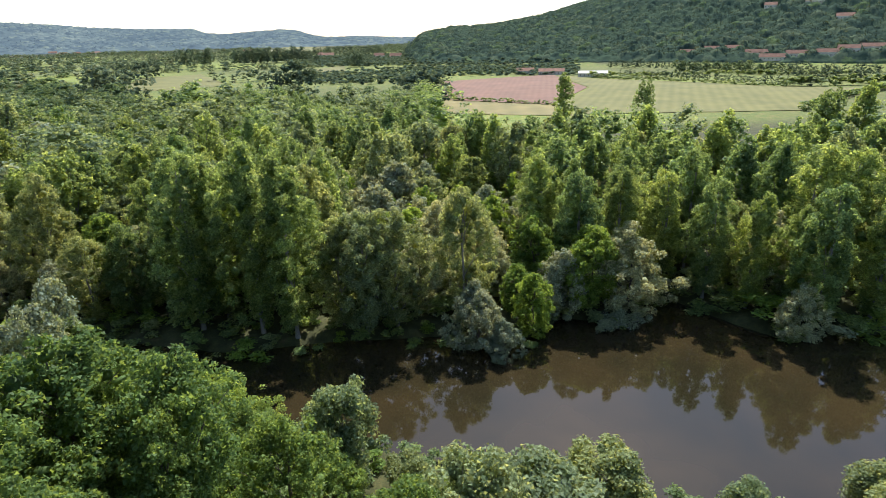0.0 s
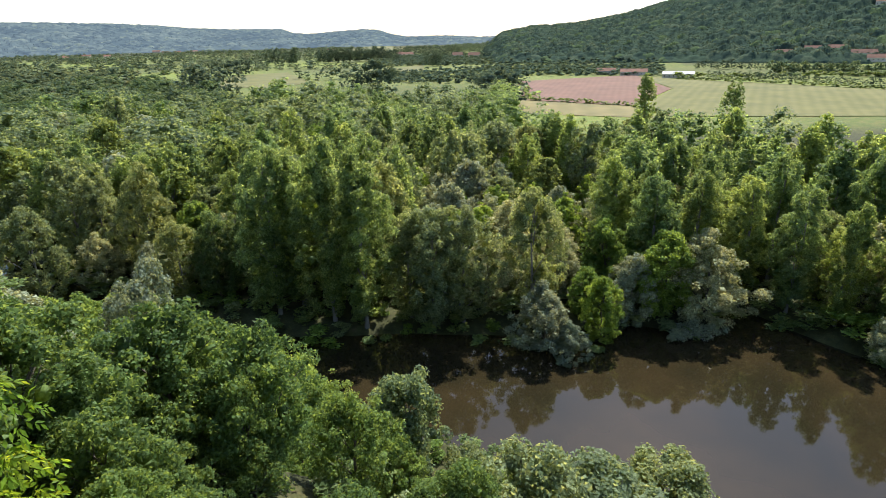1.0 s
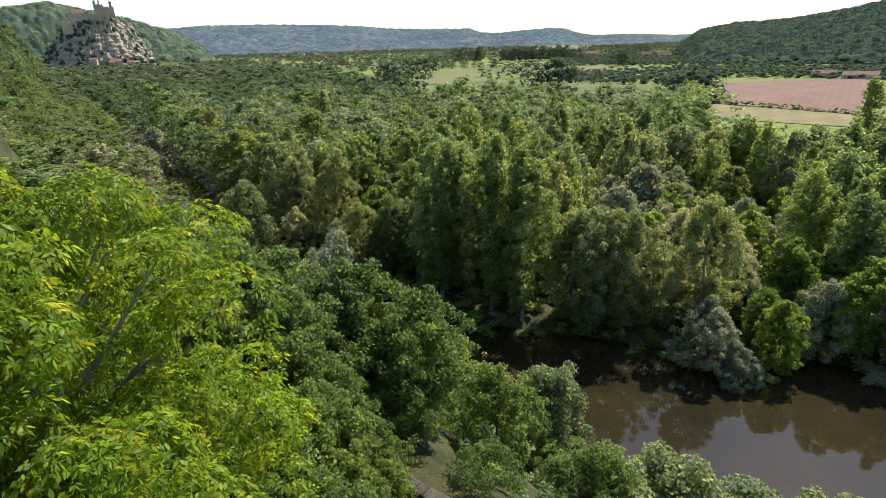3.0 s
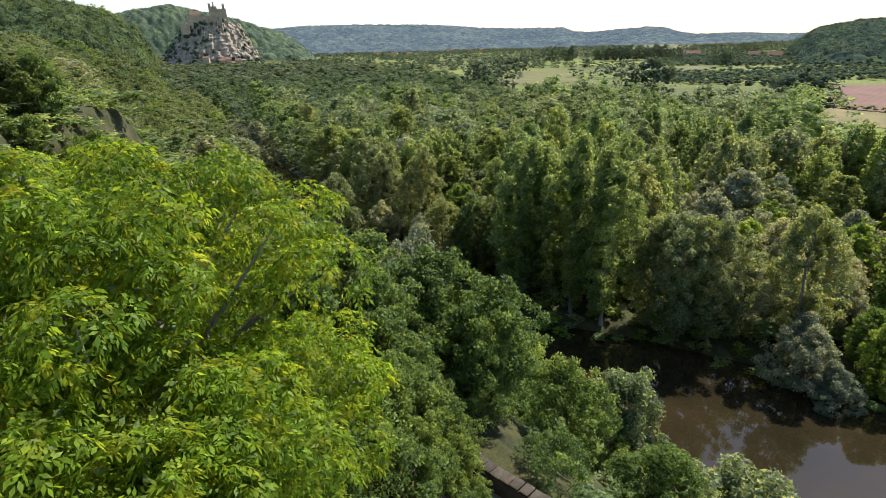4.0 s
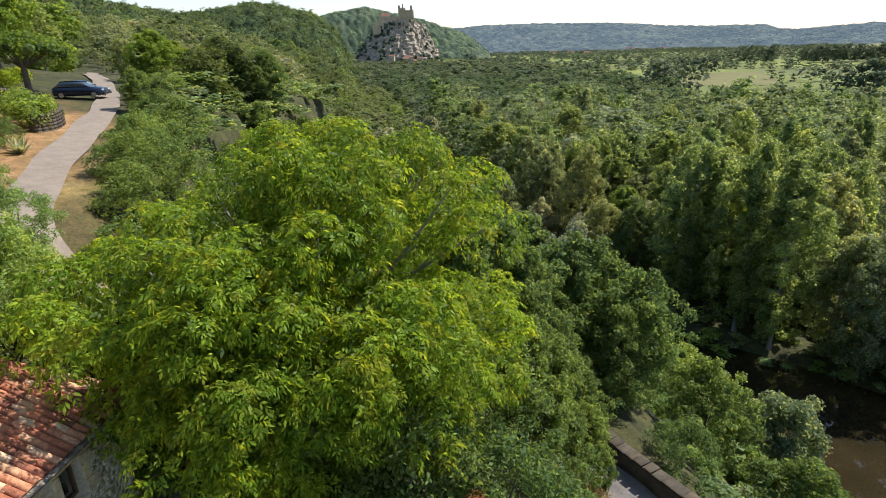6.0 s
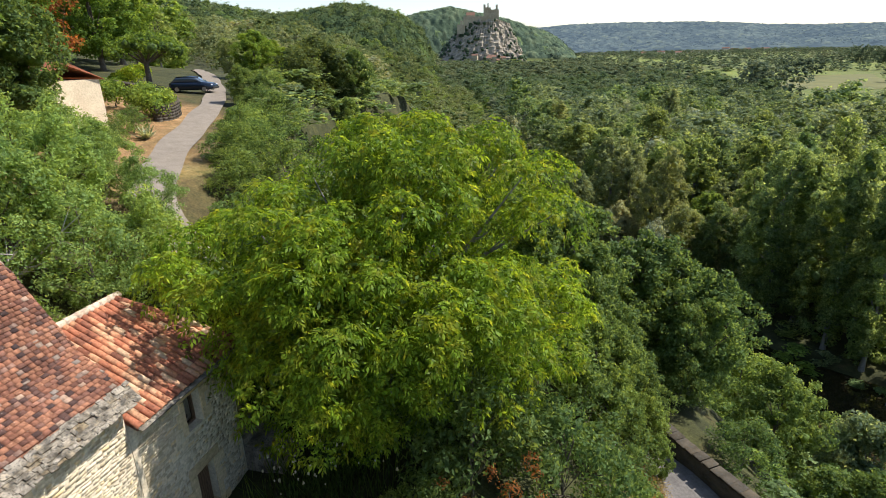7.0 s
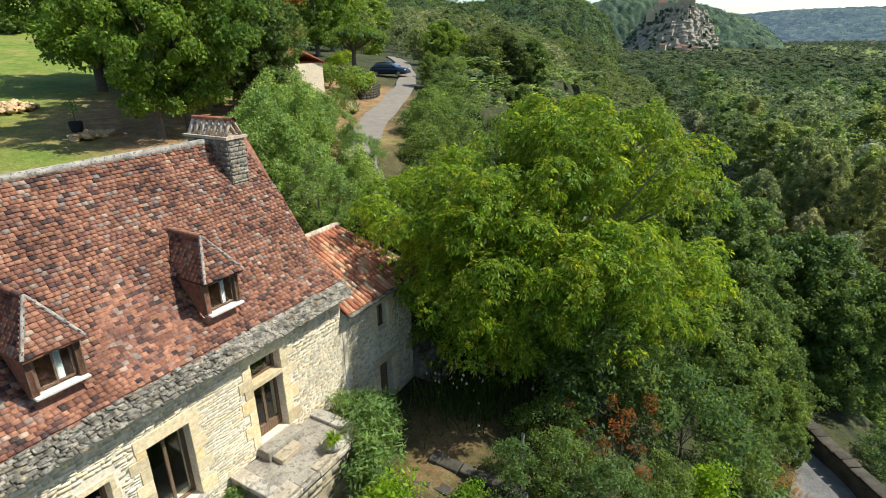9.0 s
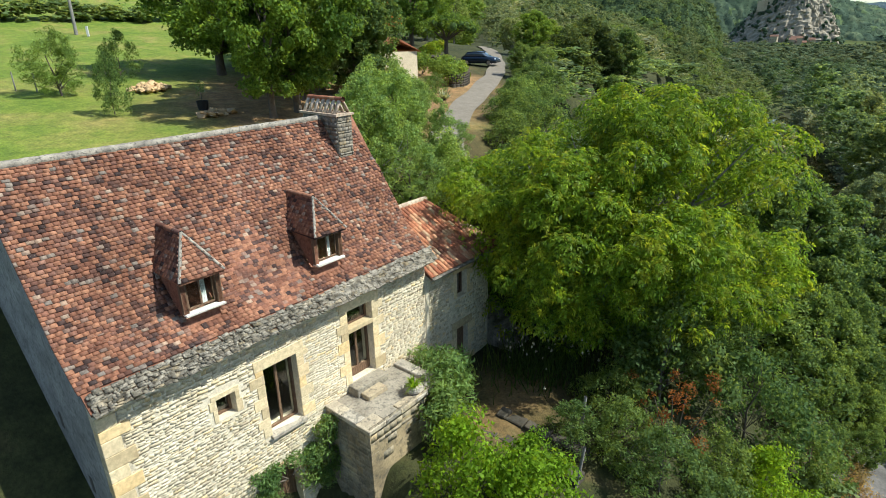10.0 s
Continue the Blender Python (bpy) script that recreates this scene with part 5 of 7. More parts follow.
for k in range(m - 1):
    a, b = WALL_LINE[k], WALL_LINE[k + 1]
    c = (a + b) / 2
    d = unit(b - a)
    w = hrng.uniform(0.2, 0.245)
    cap.append(((c[0], c[1], 29.46 + hrng.normal(0, 0.02)), (d[0] * w, d[1] * w, hrng.normal(0, 0.01)), (wn[k][0] * 0.28, wn[k][1] * 0.28, hrng.normal(0, 0.01)), (0, 0, 0.07)))
pieces("cap_stone", cap, DARK_STONE, rw, 90, pick=lambda k: k)


# ---- near trees ----
def leafy_shoots(rng, centres, sizes, tall, shoots, leaflet, per=6):
    """Shoots round the leaf masses, each with a fan of feathered leaves that hang from its tip."""
    k = rng.choice(len(centres), shoots, p=sizes ** 2 / (sizes ** 2).sum())
    d = unit(rng.normal(size=(shoots, 3)) + (0, 0, 0.5))
    tip = centres[k] + d * (sizes[k] * rng.uniform(0.55, 1.15, shoots) ** 0.5)[:, None] * np.array([1, 1, tall])
    axis = unit(d + (0, 0, 0.5) + rng.normal(size=(shoots, 3)) * 0.25)
    s1 = unit(np.cross(axis, rng.normal(size=(shoots, 3))))
    s2 = np.cross(axis, s1)
    down, out = np.array([0, 0, -1.0]), []
    size = leaflet * rng.uniform(0.75, 1.25, shoots)[:, None]
    for j in range(per):
        a = 6.283 * j / per + rng.uniform(-0.4, 0.4, shoots)
        way = np.cos(a)[:, None] * s1 + np.sin(a)[:, None] * s2
        ax = unit(way * rng.uniform(0.7, 1.2, shoots)[:, None] + axis * rng.uniform(-0.1, 0.8, shoots)[:, None])
        side = unit(np.cross(ax, axis))
        for i in range(5):
            hang = (0.25 + 0.12 * i) * rng.uniform(0.6, 1.5, shoots)[:, None]
            if i == 4:
                base, dr = tip + ax * size * 2.1 + down * size * 0.5, unit(ax + down * (hang + 0.3))
            else:
                sg = 1 if i % 2 else -1
                reach = 0.9 + 0.75 * (i // 2)
                base, dr = tip + ax * size * reach + down * size * 0.12 * reach ** 2, unit(side * sg * 0.75 + ax * 0.7 + down * hang)
            w = unit(np.cross(dr, np.cross(ax, side) + 0.35 * rng.normal(size=(shoots, 3))))
            L = size * rng.uniform(0.85, 1.2, shoots)[:, None]
            out.append(np.stack([base, base + dr * L * 0.55 + w * L * 0.23, base + dr * L * 1.15 + down * L * 0.12, base + dr * L * 0.55 - w * L * 0.23], 1))
    v = np.concatenate(out).reshape(-1, 3)
    return v, np.arange(len(v)).reshape(-1, 4)


def walnut():
    rng = np.random.default_rng(77)
    tree = thing("walnut_tree", "large spreading walnut with glossy yellow-green leaves", "walnut tree", Matrix.Translation((-12.7, 2.0, gz(-12.7, 2.0) - 0.1)))
    base = gz(-12.7, 2.0)
    c, z0 = [], 38.9 - base
    for k in range(250):
        d = unit(rng.normal(size=3) + (0, 0, 0.2))
        q = rng.uniform(0.6, 0.95) if k < 205 else rng.uniform(0.1, 0.55)
        c.append((d[0] * 7.8 * q, d[1] * 8.1 * q, z0 + d[2] * (6.3 if d[2] > 0 else 5.2) * q))
    for k in range(60):                    # the side towards the farmhouse
        d = unit(rng.normal(size=3) + (0, 0, 0.2))
        q = rng.uniform(0.45, 0.95)
        c.append((2.9 + d[0] * 3.6 * q, -3.2 + d[1] * 3.6 * q, z0 + 0.3 + d[2] * 3.8 * q))
    c = np.array(c)
    size = rng.uniform(0.55, 1.2, len(c))
    v, f = leafy_shoots(rng, c, size, 0.75, 8200, 0.135)
    crown = new("crown", tri_mesh("crown", v, f, [LEAF["walnut"]]))
    crown.parent = tree
    # inner leaves take a darker colour in place of shade between the shoots
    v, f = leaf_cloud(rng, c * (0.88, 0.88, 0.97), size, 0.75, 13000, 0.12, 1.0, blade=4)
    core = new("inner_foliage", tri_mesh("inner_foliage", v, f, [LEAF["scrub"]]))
    core.parent = tree
    ps = [tube([(0, 0, -0.5), (0.1, 0, 1.2), (0, 0.1, 2.6)], [0.48, 0.36, 0.33], 10)]
    for k in range(0, 290, 3):
        a = np.array([0, 0.1, 2.2 + 0.9 * rng.random()])
        b = a + (c[k] - a) * 0.5 + rng.normal(0, 0.3, 3) + (0, 0, 0.3)
        ps.append(tube([a, b, c[k]], [0.15, 0.08, 0.02], 6))
    v, f = joined(ps)
    tr = new("trunk", tri_mesh("trunk", v, f, [BARK_GREY], smooth=True))
    tr.parent = tree
    return tree


walnut()

NEAR = {
    "ash": [make_tree("ash", 101 + k, 23000, 0.13, trunk_r=0.2, lobes=230, size=0.56) for k in range(2)],
    "scrub": [make_tree("scrub", 131 + k, 4400, 0.125, blade=4, long=0.9, size=0.5, lobes=70) for k in range(2)],
    "holm": [make_tree("ash", 151 + k, 15000, 0.12, mat="scrub", h=9.0, r=4.0, lobes=190, size=0.46, trunk_r=0.16) for k in range(2)],
    "oakn": [make_tree("oak", 171 + k, 22000, 0.16, mat="meadow_oak", h=13.0, r=5.8, stem=0.14, lobes=170, size=0.72, trunk_r=0.33) for k in range(2)],
    "round": [make_tree("oak", 177, 30000, 0.15, mat="olive", h=9.0, r=6.6, stem=0.0, lobes=260, size=0.7, trunk_r=0.35)],
    "pale": [make_tree("aspen", 191, 14000, 0.18, mat="willow", h=15.0, r=4.0, lobes=64, size=1.05, trunk_r=0.2)],
    "elm": [make_tree("ash", 201, 16000, 0.1, blade=4, mat="ash", long=0.9, h=7.0, r=3.4, stem=0.05, lobes=180, size=0.45, trunk_r=0.12)],
    "fig": [make_tree("scrub", 211, 4200, 0.11, blade=4, mat="fig", long=0.75, h=3.4, r=1.9, lobes=34, size=0.55)],
    "yellowish": [make_tree("aspen", 221, 13000, 0.18, mat="aspen", h=12.0, r=3.4, stem=0.03, lobes=64, size=0.95, trunk_r=0.15)],
}
NAMES = {"ash": ("ash_tree", "feathery light green tree on the steep slope", "tree"), "scrub": ("shrub", "dense mid-green shrub on the slope", "shrub"), "holm": ("evergreen_oak", "dense dark green small-leaved oak on the slope", "tree"), "round": ("round_oak", "large round olive-green oak standing below the lane", "oak"), "oakn": ("oak_tree", "broad leafy oak with dark trunk by the meadow", "oak"), "pale": ("white_poplar", "pale silvery green tree rising from the slope", "tree"), "elm": ("elm_tree", "light green bushy tree behind the farmhouse", "tree"), "fig": ("bright_shrub", "bright yellow-green leafy shrub", "shrub"), "yellowish": ("willow_tree", "slender yellowish green willow on the bank", "willow")}
used = {}


SLOPE_LINE = ((-60, -31), (-52, -31.5), (-25, -36.5), (-8, -35), (2, -38), (5, -37), (6.2, -29), (8.6, -28.4), (10, -31.5), (13, -32), (17.6, -28), (20.7, -24.6), (26, -21.3), (28.5, -20), (33, -18.6), (39, -18.4), (43, -16.2), (46, -14.6), (48, -12.4), (51, -10.6), (53, -9), (56, -6.6), (58.5, -6), (60, -1.2), (64, 0.6), (68, 0.3), (71, 1.5), (76, 4), (90, 6))


def skyline(x, y, h):
    """Trees on the near slope stay below the line beyond which one looks down on the river."""
    r, az = math.hypot(x - 2, y + 5), math.degrees(math.atan2(2 - x, y + 5))
    if r < 24 or az > 76 or y > lut(x, NEAR_BANK) + 3 or (r > 105 and (gz(x, y) < 6 or r > 150)):
        return h
    top = 46.7 + r * math.tan(math.radians(float(lut(az, SLOPE_LINE))))
    return min(h, top - gz(x, y))


def grow(kind, x, y, h, wide=1.0, z=None, label=""):
    low = max(skyline(x, y, h) * rng.uniform(0.96, 1.1) + 0.6, 1.8)
    h, wide = min(h, low), wide * max(1.0, h / low) ** 0.35
    k = int(rng.integers(len(NEAR[kind])))
    tree = NEAR[kind][k]
    turn = float(rng.uniform(0, 6.28))
    z = gz(x, y) if z is None else z
    if (kind, k) not in used:
        used[kind, k] = 1
        q = h / tree["height"]
        tree.name = NAMES[kind][0]
        tagged(tree, *NAMES[kind][1:], group=NAMES[kind][0] + " group")
        tree.matrix_world = Matrix.Translation((x, y, z - 0.1)) @ Euler((0, 0, turn)).to_matrix().to_4x4() @ Matrix.Diagonal((q * wide, q * wide, q, 1))
        ob = tree
    else:
        ob = set_tree(tree, x, y, h, turn, wide, z)
    if label:
        tagged(ob, label)
    return ob


for az, q, h, wide in ((10, 48, 11, 1.0), (13, 54, 10, 1.0), (17, 57, 11.5, 1.1), (16, 49, 9.5, 1.0), (20, 61, 14.5, 1.1), (19.5, 52, 11.5, 1.1), (23.5, 65, 15.5, 1.1), (24, 56, 12.5, 1.1), (27, 67, 15, 1.1), (28, 58, 11.5, 1.1), (31, 73, 15, 1.1), (33.5, 81, 15.5, 1.0), (36, 88, 14.5, 1.0), (39, 96, 12.5, 1.0), (42, 103, 12.5, 1.0), (46, 112, 13.5, 1.0), (-3, 44, 10, 1.0)):
    grow("ash", 2 + polar(az, q)[0], polar(az, q)[1] - 5, h, wide)
pale = set_tree(NEAR["pale"][0], -36, 56, 22.2, 1.0, 0.72)
tagged(pale, *NAMES["pale"][1:])
pale.name = "white_poplar"
for k in range(16):                      # dense low oaks on the steep bank under the lane
    grow("holm", 2 + polar(54 + 0.6 * k, 46 + (k * 7) % 19)[0], polar(54 + 0.6 * k, 46 + (k * 7) % 19)[1] - 5, 4.5 + (k * 5) % 3, 0.9)
oak = NEAR["round"][0]
oak.name = "round_oak"
tagged(oak, *NAMES["round"][1:])
oak.matrix_world = Matrix.Translation((-54.6, 20.6, gz(-54.6, 20.6) - 2.2)) @ Matrix.Diagonal((1.0, 1.0, 0.9, 1))
grow("pale", -33, 22, 12, 1.1, label="pale silvery willow among darker trees on the slope")
grow("yellowish", -5.0, 47.5, 16.5, 0.85)
grow("yellowish", -7.2, 45.5, 13, 0.9)
for x, y, h, w in ((4.4, 28.6, 13.5, 1.05), (13.6, 35, 14, 1.35), (10, 33, 12, 1.1), (20, 41, 12, 1.4), (9, 42, 9, 1.2), (50, 38, 12, 1.4), (46, 33, 10, 1.3), (1, 44, 9, 1.1), (32, 36, 8, 1.2)):
    grow("yellowish", x, y, h, w)
for x, y, h, w in ((-12.5, 19.5, 9, 1.0), (-17, 24, 9.5, 1), (-9, 20, 8, 0.9), (-14, 14, 7.5, 1), (-20, 20, 9, 1), (-18, 13, 8, 1), (-23, 29, 9, 1.1), (-26, 17, 8, 1), (-5, 22, 7, 0.9), (-12, 27, 8, 1), (0, 19, 7, 1), (5, 21, 7, 1), (10, 17, 7, 1), (12, 26, 8, 1), (-9, 10.5, 5.2, 0.9), (-7.4, 9.6, 3.6, 0.8), (-10.8, 12.6, 6, 0.9), (-13, 15.5, 7, 1.0), (-9.0, 18.6, 5.5, 0.8), (-12.6, 20.6, 7, 0.9), (-31, 22, 9, 1), (-30, 12, 8, 1), (-33.4, -7.6, 9.0, 1.0), (-35.2, -6.6, 8.0, 0.9), (-46.5, 9.6, 3.6, 1.0), (-44.5, 10.5, 3.2, 1.0), (-7.5, 12.2, 3.4, 0.9), (-9.4, 13.0, 5.0, 0.9), (-11, 14.6, 5.5, 0.9), (-7.9, 12.9, 3.8, 0.9), (-6.0, 11.2, 2.6, 0.8), (-8.8, 13.6, 4.0, 0.9)):
    grow("holm", x, y, h, w)
for x, y, h, w in ((-6.6, 1.2, 5.2, 0.8), (-6.2, -1.2, 2.3, 1), (-5.0, -3.0, 2.0, 1), (-4.4, -1.6, 2.4, 1), (-7.6, 2.2, 5.0, 0.8), (-3, -1, 2.6, 1), (-2, 0.5, 2.6, 1), (-1, -2.8, 2.2, 1), (-10.2, -1.0, 2.2, 0.9), (-5.4, 4.2, 4.4, 0.9), (-8.2, 4.5, 3.6, 1), (-7.2, 7.6, 3.6, 1), (-3.4, 1.6, 2.6, 1), (-1.5, 4.0, 3.0, 1), (-4.6, 6.6, 3.0, 1), (-9.6, 7.6, 4, 1.1), (-2.2, 7.2, 2.4, 1), (0.5, 1.6, 3.0, 1), (1.5, 5, 2.6, 1), (-10.5, 0.5, 3, 1), (-12, 7.5, 4, 1), (-6, 9.0, 2.4, 0.9), (-0.5, -1.5, 2.4, 1), (3.5, 2.5, 2.6, 1), (-8.5, 17.6, 3, 1), (-4.2, 15.6, 3, 1), (0.5, 13.6, 3, 1), (5, 12, 3, 1), (-13, 21, 4, 1), (-22, 1.6, 3.2, 1.1), (-26, 4.2, 3.2, 1.1), (-31, 5.6, 3.4, 1.1), (-38, 8.6, 3.6, 1.2), (-17.5, -8.5, 3.2, 1), (-16, 4, 3, 1), (-19, 5, 3.5, 1.2), (-24.5, 1.2, 2.6, 1.2), (-27.5, 2.6, 2.6, 1.2), (-21, -0.4, 2.8, 1.2), (-34, 5.0, 2.8, 1.2), (-29.5, 4.2, 2.6, 1.2), (-42, 9.5, 3, 1.2), (-46, 11, 3, 1.3), (-41, 13, 3.5, 1.4), (-50, 13.5, 3.2, 1.4)):
    grow("scrub", x, y, h, w)
grow("fig", -3.1, 3.2, 3.0, 0.9)
grow("fig", -3.0, -7.4, 3.6, 0.8)
grow("fig", -1.6, -6.0, 3.4, 0.9)
grow("fig", -3.4, -5.2, 2.4, 0.8)
for k in range(len(UPPER)):              # bushes crowding the lane on its downhill side, and its lower end
    x, y = UPPER[k]
    if -58 < x < -21:
        grow("scrub", x + 1.0 + rng.uniform(-0.4, 0.4), y + 2.9 + rng.uniform(-0.3, 1.2), rng.uniform(1.3, 2.4), rng.uniform(1.0, 1.4))
        if k % 2 and x > -36:
            grow("scrub", x - 0.9, y - 2.5 + rng.uniform(-0.8, 0.2), rng.uniform(1.2, 2.0), 1.1)
for x, y, h in ((-22.8, -5.0, 3.4), (-20.8, -3.8, 3.0), (-25.0, -4.9, 3.2), (-23.5, -6.0, 4.4), (-21.5, -7.6, 4.6), (-19.6, -6.6, 4.6), (-17.6, -8.4, 5.0), (-17.4, -4.6, 4.6), (-16.2, -6.6, 4.8)):
    grow("elm", x, y, h)
for x, y, h, w in ((-43.8, -18.2, 14, 1.05), (-26.8, -13.1, 10.5, 0.85), (-28.5, -11.7, 11.5, 0.85), (-32.6, -11.5, 12, 0.9), (-37, -10, 11, 0.9), (-41, -10, 12, 0.9), (-47, -14, 13, 1), (-70, 20, 10, 1), (-80, 26, 11, 1.1), (-78, 4, 12, 1.1), (-88, 8, 13, 1.1), (-96, 2, 13, 1.1), (-60, -8, 11, 1), (-68, -6, 12, 1), (-54, -10, 12, 1), (-76, -14, 13, 1.1), (-92, -12, 14, 1.1), (-100, 30, 13, 1.1), (-110, 46, 14, 1.1)):
    grow("oakn", x, y, h, w)

# hillside woods between the lane and the valley
r5 = np.random.default_rng(55)


def slope_test(x, y, r, az):
    if gz(x, y) < 0.3 or y > lut(x, NEAR_BANK) - 2 or np.min(np.hypot(UPPER[:, 0] - x, UPPER[:, 1] - y)) < 5:
        return False
    u = (x - HOUSE_O[0]) * HOUSE_W[0] + (y - HOUSE_O[1]) * HOUSE_W[1]
    n = (x - HOUSE_O[0]) * HOUSE_N[0] + (y - HOUSE_O[1]) * HOUSE_N[1]
    return (u > 62 or (u > 30 and n > -12.5)) and not (az > 53 and r < 92)


sp = []
for x, y in belt_spots(r5, 42, 520, 28, 92, 9500, 8.6, slope_test):
    kind = str(r5.choice(["oak", "poplar", "aspen", "maple", "willow"], p=[0.42, 0.12, 0.26, 0.12, 0.08]))
    h = skyline(x, y, r5.uniform(9, 15) if math.hypot(x, y) < 200 else r5.uniform(13, 21)) * r5.uniform(0.8, 1.04)
    if h < (6 if math.hypot(x, y) < 110 else 4):
        continue
    if math.hypot(x, y) < 120:
        ob = set_tree(behind[kind][int(r5.integers(2))], x, y, h, float(r5.uniform(0, 6.28)), 1.25)
        tagged(ob, "leafy tree in the mixed woods of the hillside", "tree", group="hillside trees")
    else:
        sp.append((x, y, h, r5.uniform(1.2, 1.6), KIND_I[kind]))
for tag_, store in ((True, protos), (False, behind)):
    for kind in store:                   # models that stand nowhere are taken away
        for k, tree in enumerate(store[kind]):
            if (kind, k, tag_) not in first_use:
                for o in list(tree.children) + [tree]:
                    bpy.data.objects.remove(o)
wood_belt("slope_woods", "mixed green woods on the near hillside", 12, sp, 800, 0.42, 0, MID_MATS, share=0.5)


# ---- things on the hill ----
def car():
    paint = Mat("dark_blue_car_paint", 0.25, 0.3, 0.6).color((0.012, 0.022, 0.04)).m
    dark = Mat("black_rubber", 0.7).color((0.02, 0.02, 0.02)).m
    glass = Mat("tinted_car_glass", 0.05, spec=0.8).color((0.05, 0.07, 0.09)).m
    lamp = Mat("headlamp", 0.1, spec=0.8).color((0.7, 0.7, 0.68)).m
    chrome = Mat("grey_wheel", 0.35, 0.8).color((0.4, 0.4, 0.42)).m
    x, y = -55.8, 8.2
    c = thing("car", "dark blue estate car parked on the lane", "car", Matrix.Translation((x, y, gz(x, y) + 0.1)) @ Euler((0, 0, math.radians(52))).to_matrix().to_4x4())

    def hull(name, sections, mat):
        """Skin over cross sections: x, half width, bottom, top."""
        bm = bmesh.new()
        rings = []
        for px, hw, z0, z1 in sections:
            rings.append([bm.verts.new((px, s * w, z)) for s, w, z in ((-1, hw * 0.94, z0), (-1, hw, z0 + (z1 - z0) * 0.35), (-1, hw * 0.96, z0 + (z1 - z0) * 0.8), (-1, hw * 0.8, z1), (1, hw * 0.8, z1), (1, hw * 0.96, z0 + (z1 - z0) * 0.8), (1, hw, z0 + (z1 - z0) * 0.35), (1, hw * 0.94, z0))])
        for a, b in zip(rings, rings[1:]):
            for i in range(8):
                bm.faces.new((a[i], a[(i + 1) % 8], b[(i + 1) % 8], b[i]))
        bm.faces.new(rings[0])
        bm.faces.new(rings[-1][::-1])
        bmesh.ops.recalc_face_normals(bm, faces=bm.faces[:])
        ob = part(name, bm, mat, c)
        ob.data.polygons.foreach_set("use_smooth", [True] * len(ob.data.polygons))
        return ob

    hull("body", [(2.1, 0.7, 0.35, 0.62), (1.9, 0.84, 0.25, 0.78), (1.0, 0.88, 0.22, 0.95), (0.0, 0.88, 0.22, 0.98), (-1.6, 0.88, 0.22, 0.98), (-2.0, 0.84, 0.28, 0.95), (-2.12, 0.75, 0.4, 0.85)], paint)
    hull("cabin", [(1.05, 0.74, 0.92, 0.96), (0.35, 0.72, 0.92, 1.4), (-0.4, 0.72, 0.92, 1.46), (-1.4, 0.7, 0.92, 1.42), (-1.95, 0.7, 0.92, 0.98)], glass)
    hull("roof", [(0.42, 0.62, 1.4, 1.44), (-0.4, 0.66, 1.45, 1.5), (-1.42, 0.62, 1.41, 1.45)], paint)
    for sx in (1.3, -1.35):
        for sy in (-1, 1):
            v, f = tube([(sx, sy * 0.7, 0.31), (sx, sy * 0.9, 0.31)], [0.31, 0.31], 18)
            w = new("wheel", tri_mesh("wheel", v, f, [dark], smooth=True))
            w.parent = c
            bm = bmesh.new()
            bmesh.ops.create_circle(bm, cap_ends=True, segments=16, radius=0.21, matrix=Matrix.Translation((sx, sy * 0.905, 0.31)) @ Euler((math.pi / 2, 0, 0)).to_matrix().to_4x4())
            o = part("rim", bm, chrome, w)
    for sy in (-1, 1):
        part("headlight", box(1.93, 2.03, sy * 0.62 - 0.14, sy * 0.62 + 0.14, 0.62, 0.74, bevel=0.02), lamp, c)
        part("mirror", box(0.7, 0.85, sy * 0.95 - 0.08, sy * 0.95 + 0.08, 0.95, 1.08, bevel=0.02), paint, c)
    part("bumper", box(1.98, 2.16, -0.75, 0.75, 0.3, 0.48, bevel=0.03), dark, c)
    return c


car()


def mulberry():
    rng = np.random.default_rng(88)
    x, y = -61.2, 5.4
    t = thing("mulberry_tree", "clipped umbrella-shaped tree with dense pale green leaves", "tree", Matrix.Translation((x, y, gz(x, y) - 0.1)))
    a = rng.uniform(0, 6.28, 40)
    q = rng.random(40) ** 0.5 * 3.3
    c = np.stack([q * np.cos(a), q * np.sin(a), 4.6 - 0.11 * q ** 2 + rng.normal(0, 0.15, 40)], -1)
    s = rng.uniform(0.7, 1.0, 40)
    v, f = leaf_cloud(rng, c, s, 0.85, 6000, 0.17, 0.9, blade=4)
    o = new("crown", tri_mesh("crown", v, f, [LEAF["meadow_oak"]]))
    o.parent = t
    v, f = fill_blobs(rng, c, s, 0.8, 0.7)
    o = new("inner_foliage", tri_mesh("inner_foliage", v, f, [LEAF["oak"]]))
    o.parent = t
    v, f = joined([tube([(0, 0, -0.4), (0, 0, 1.2), (0.1, 0, 2.6)], [0.34, 0.26, 0.22], 9)] + [tube([(0.1, 0, 2.3), c[k] * 0.6 + (0, 0, 1.3), c[k]], [0.12, 0.08, 0.03], 6) for k in range(0, 40, 4)])
    o = new("trunk", tri_mesh("trunk", v, f, [BARK], smooth=True))
    o.parent = t


mulberry()

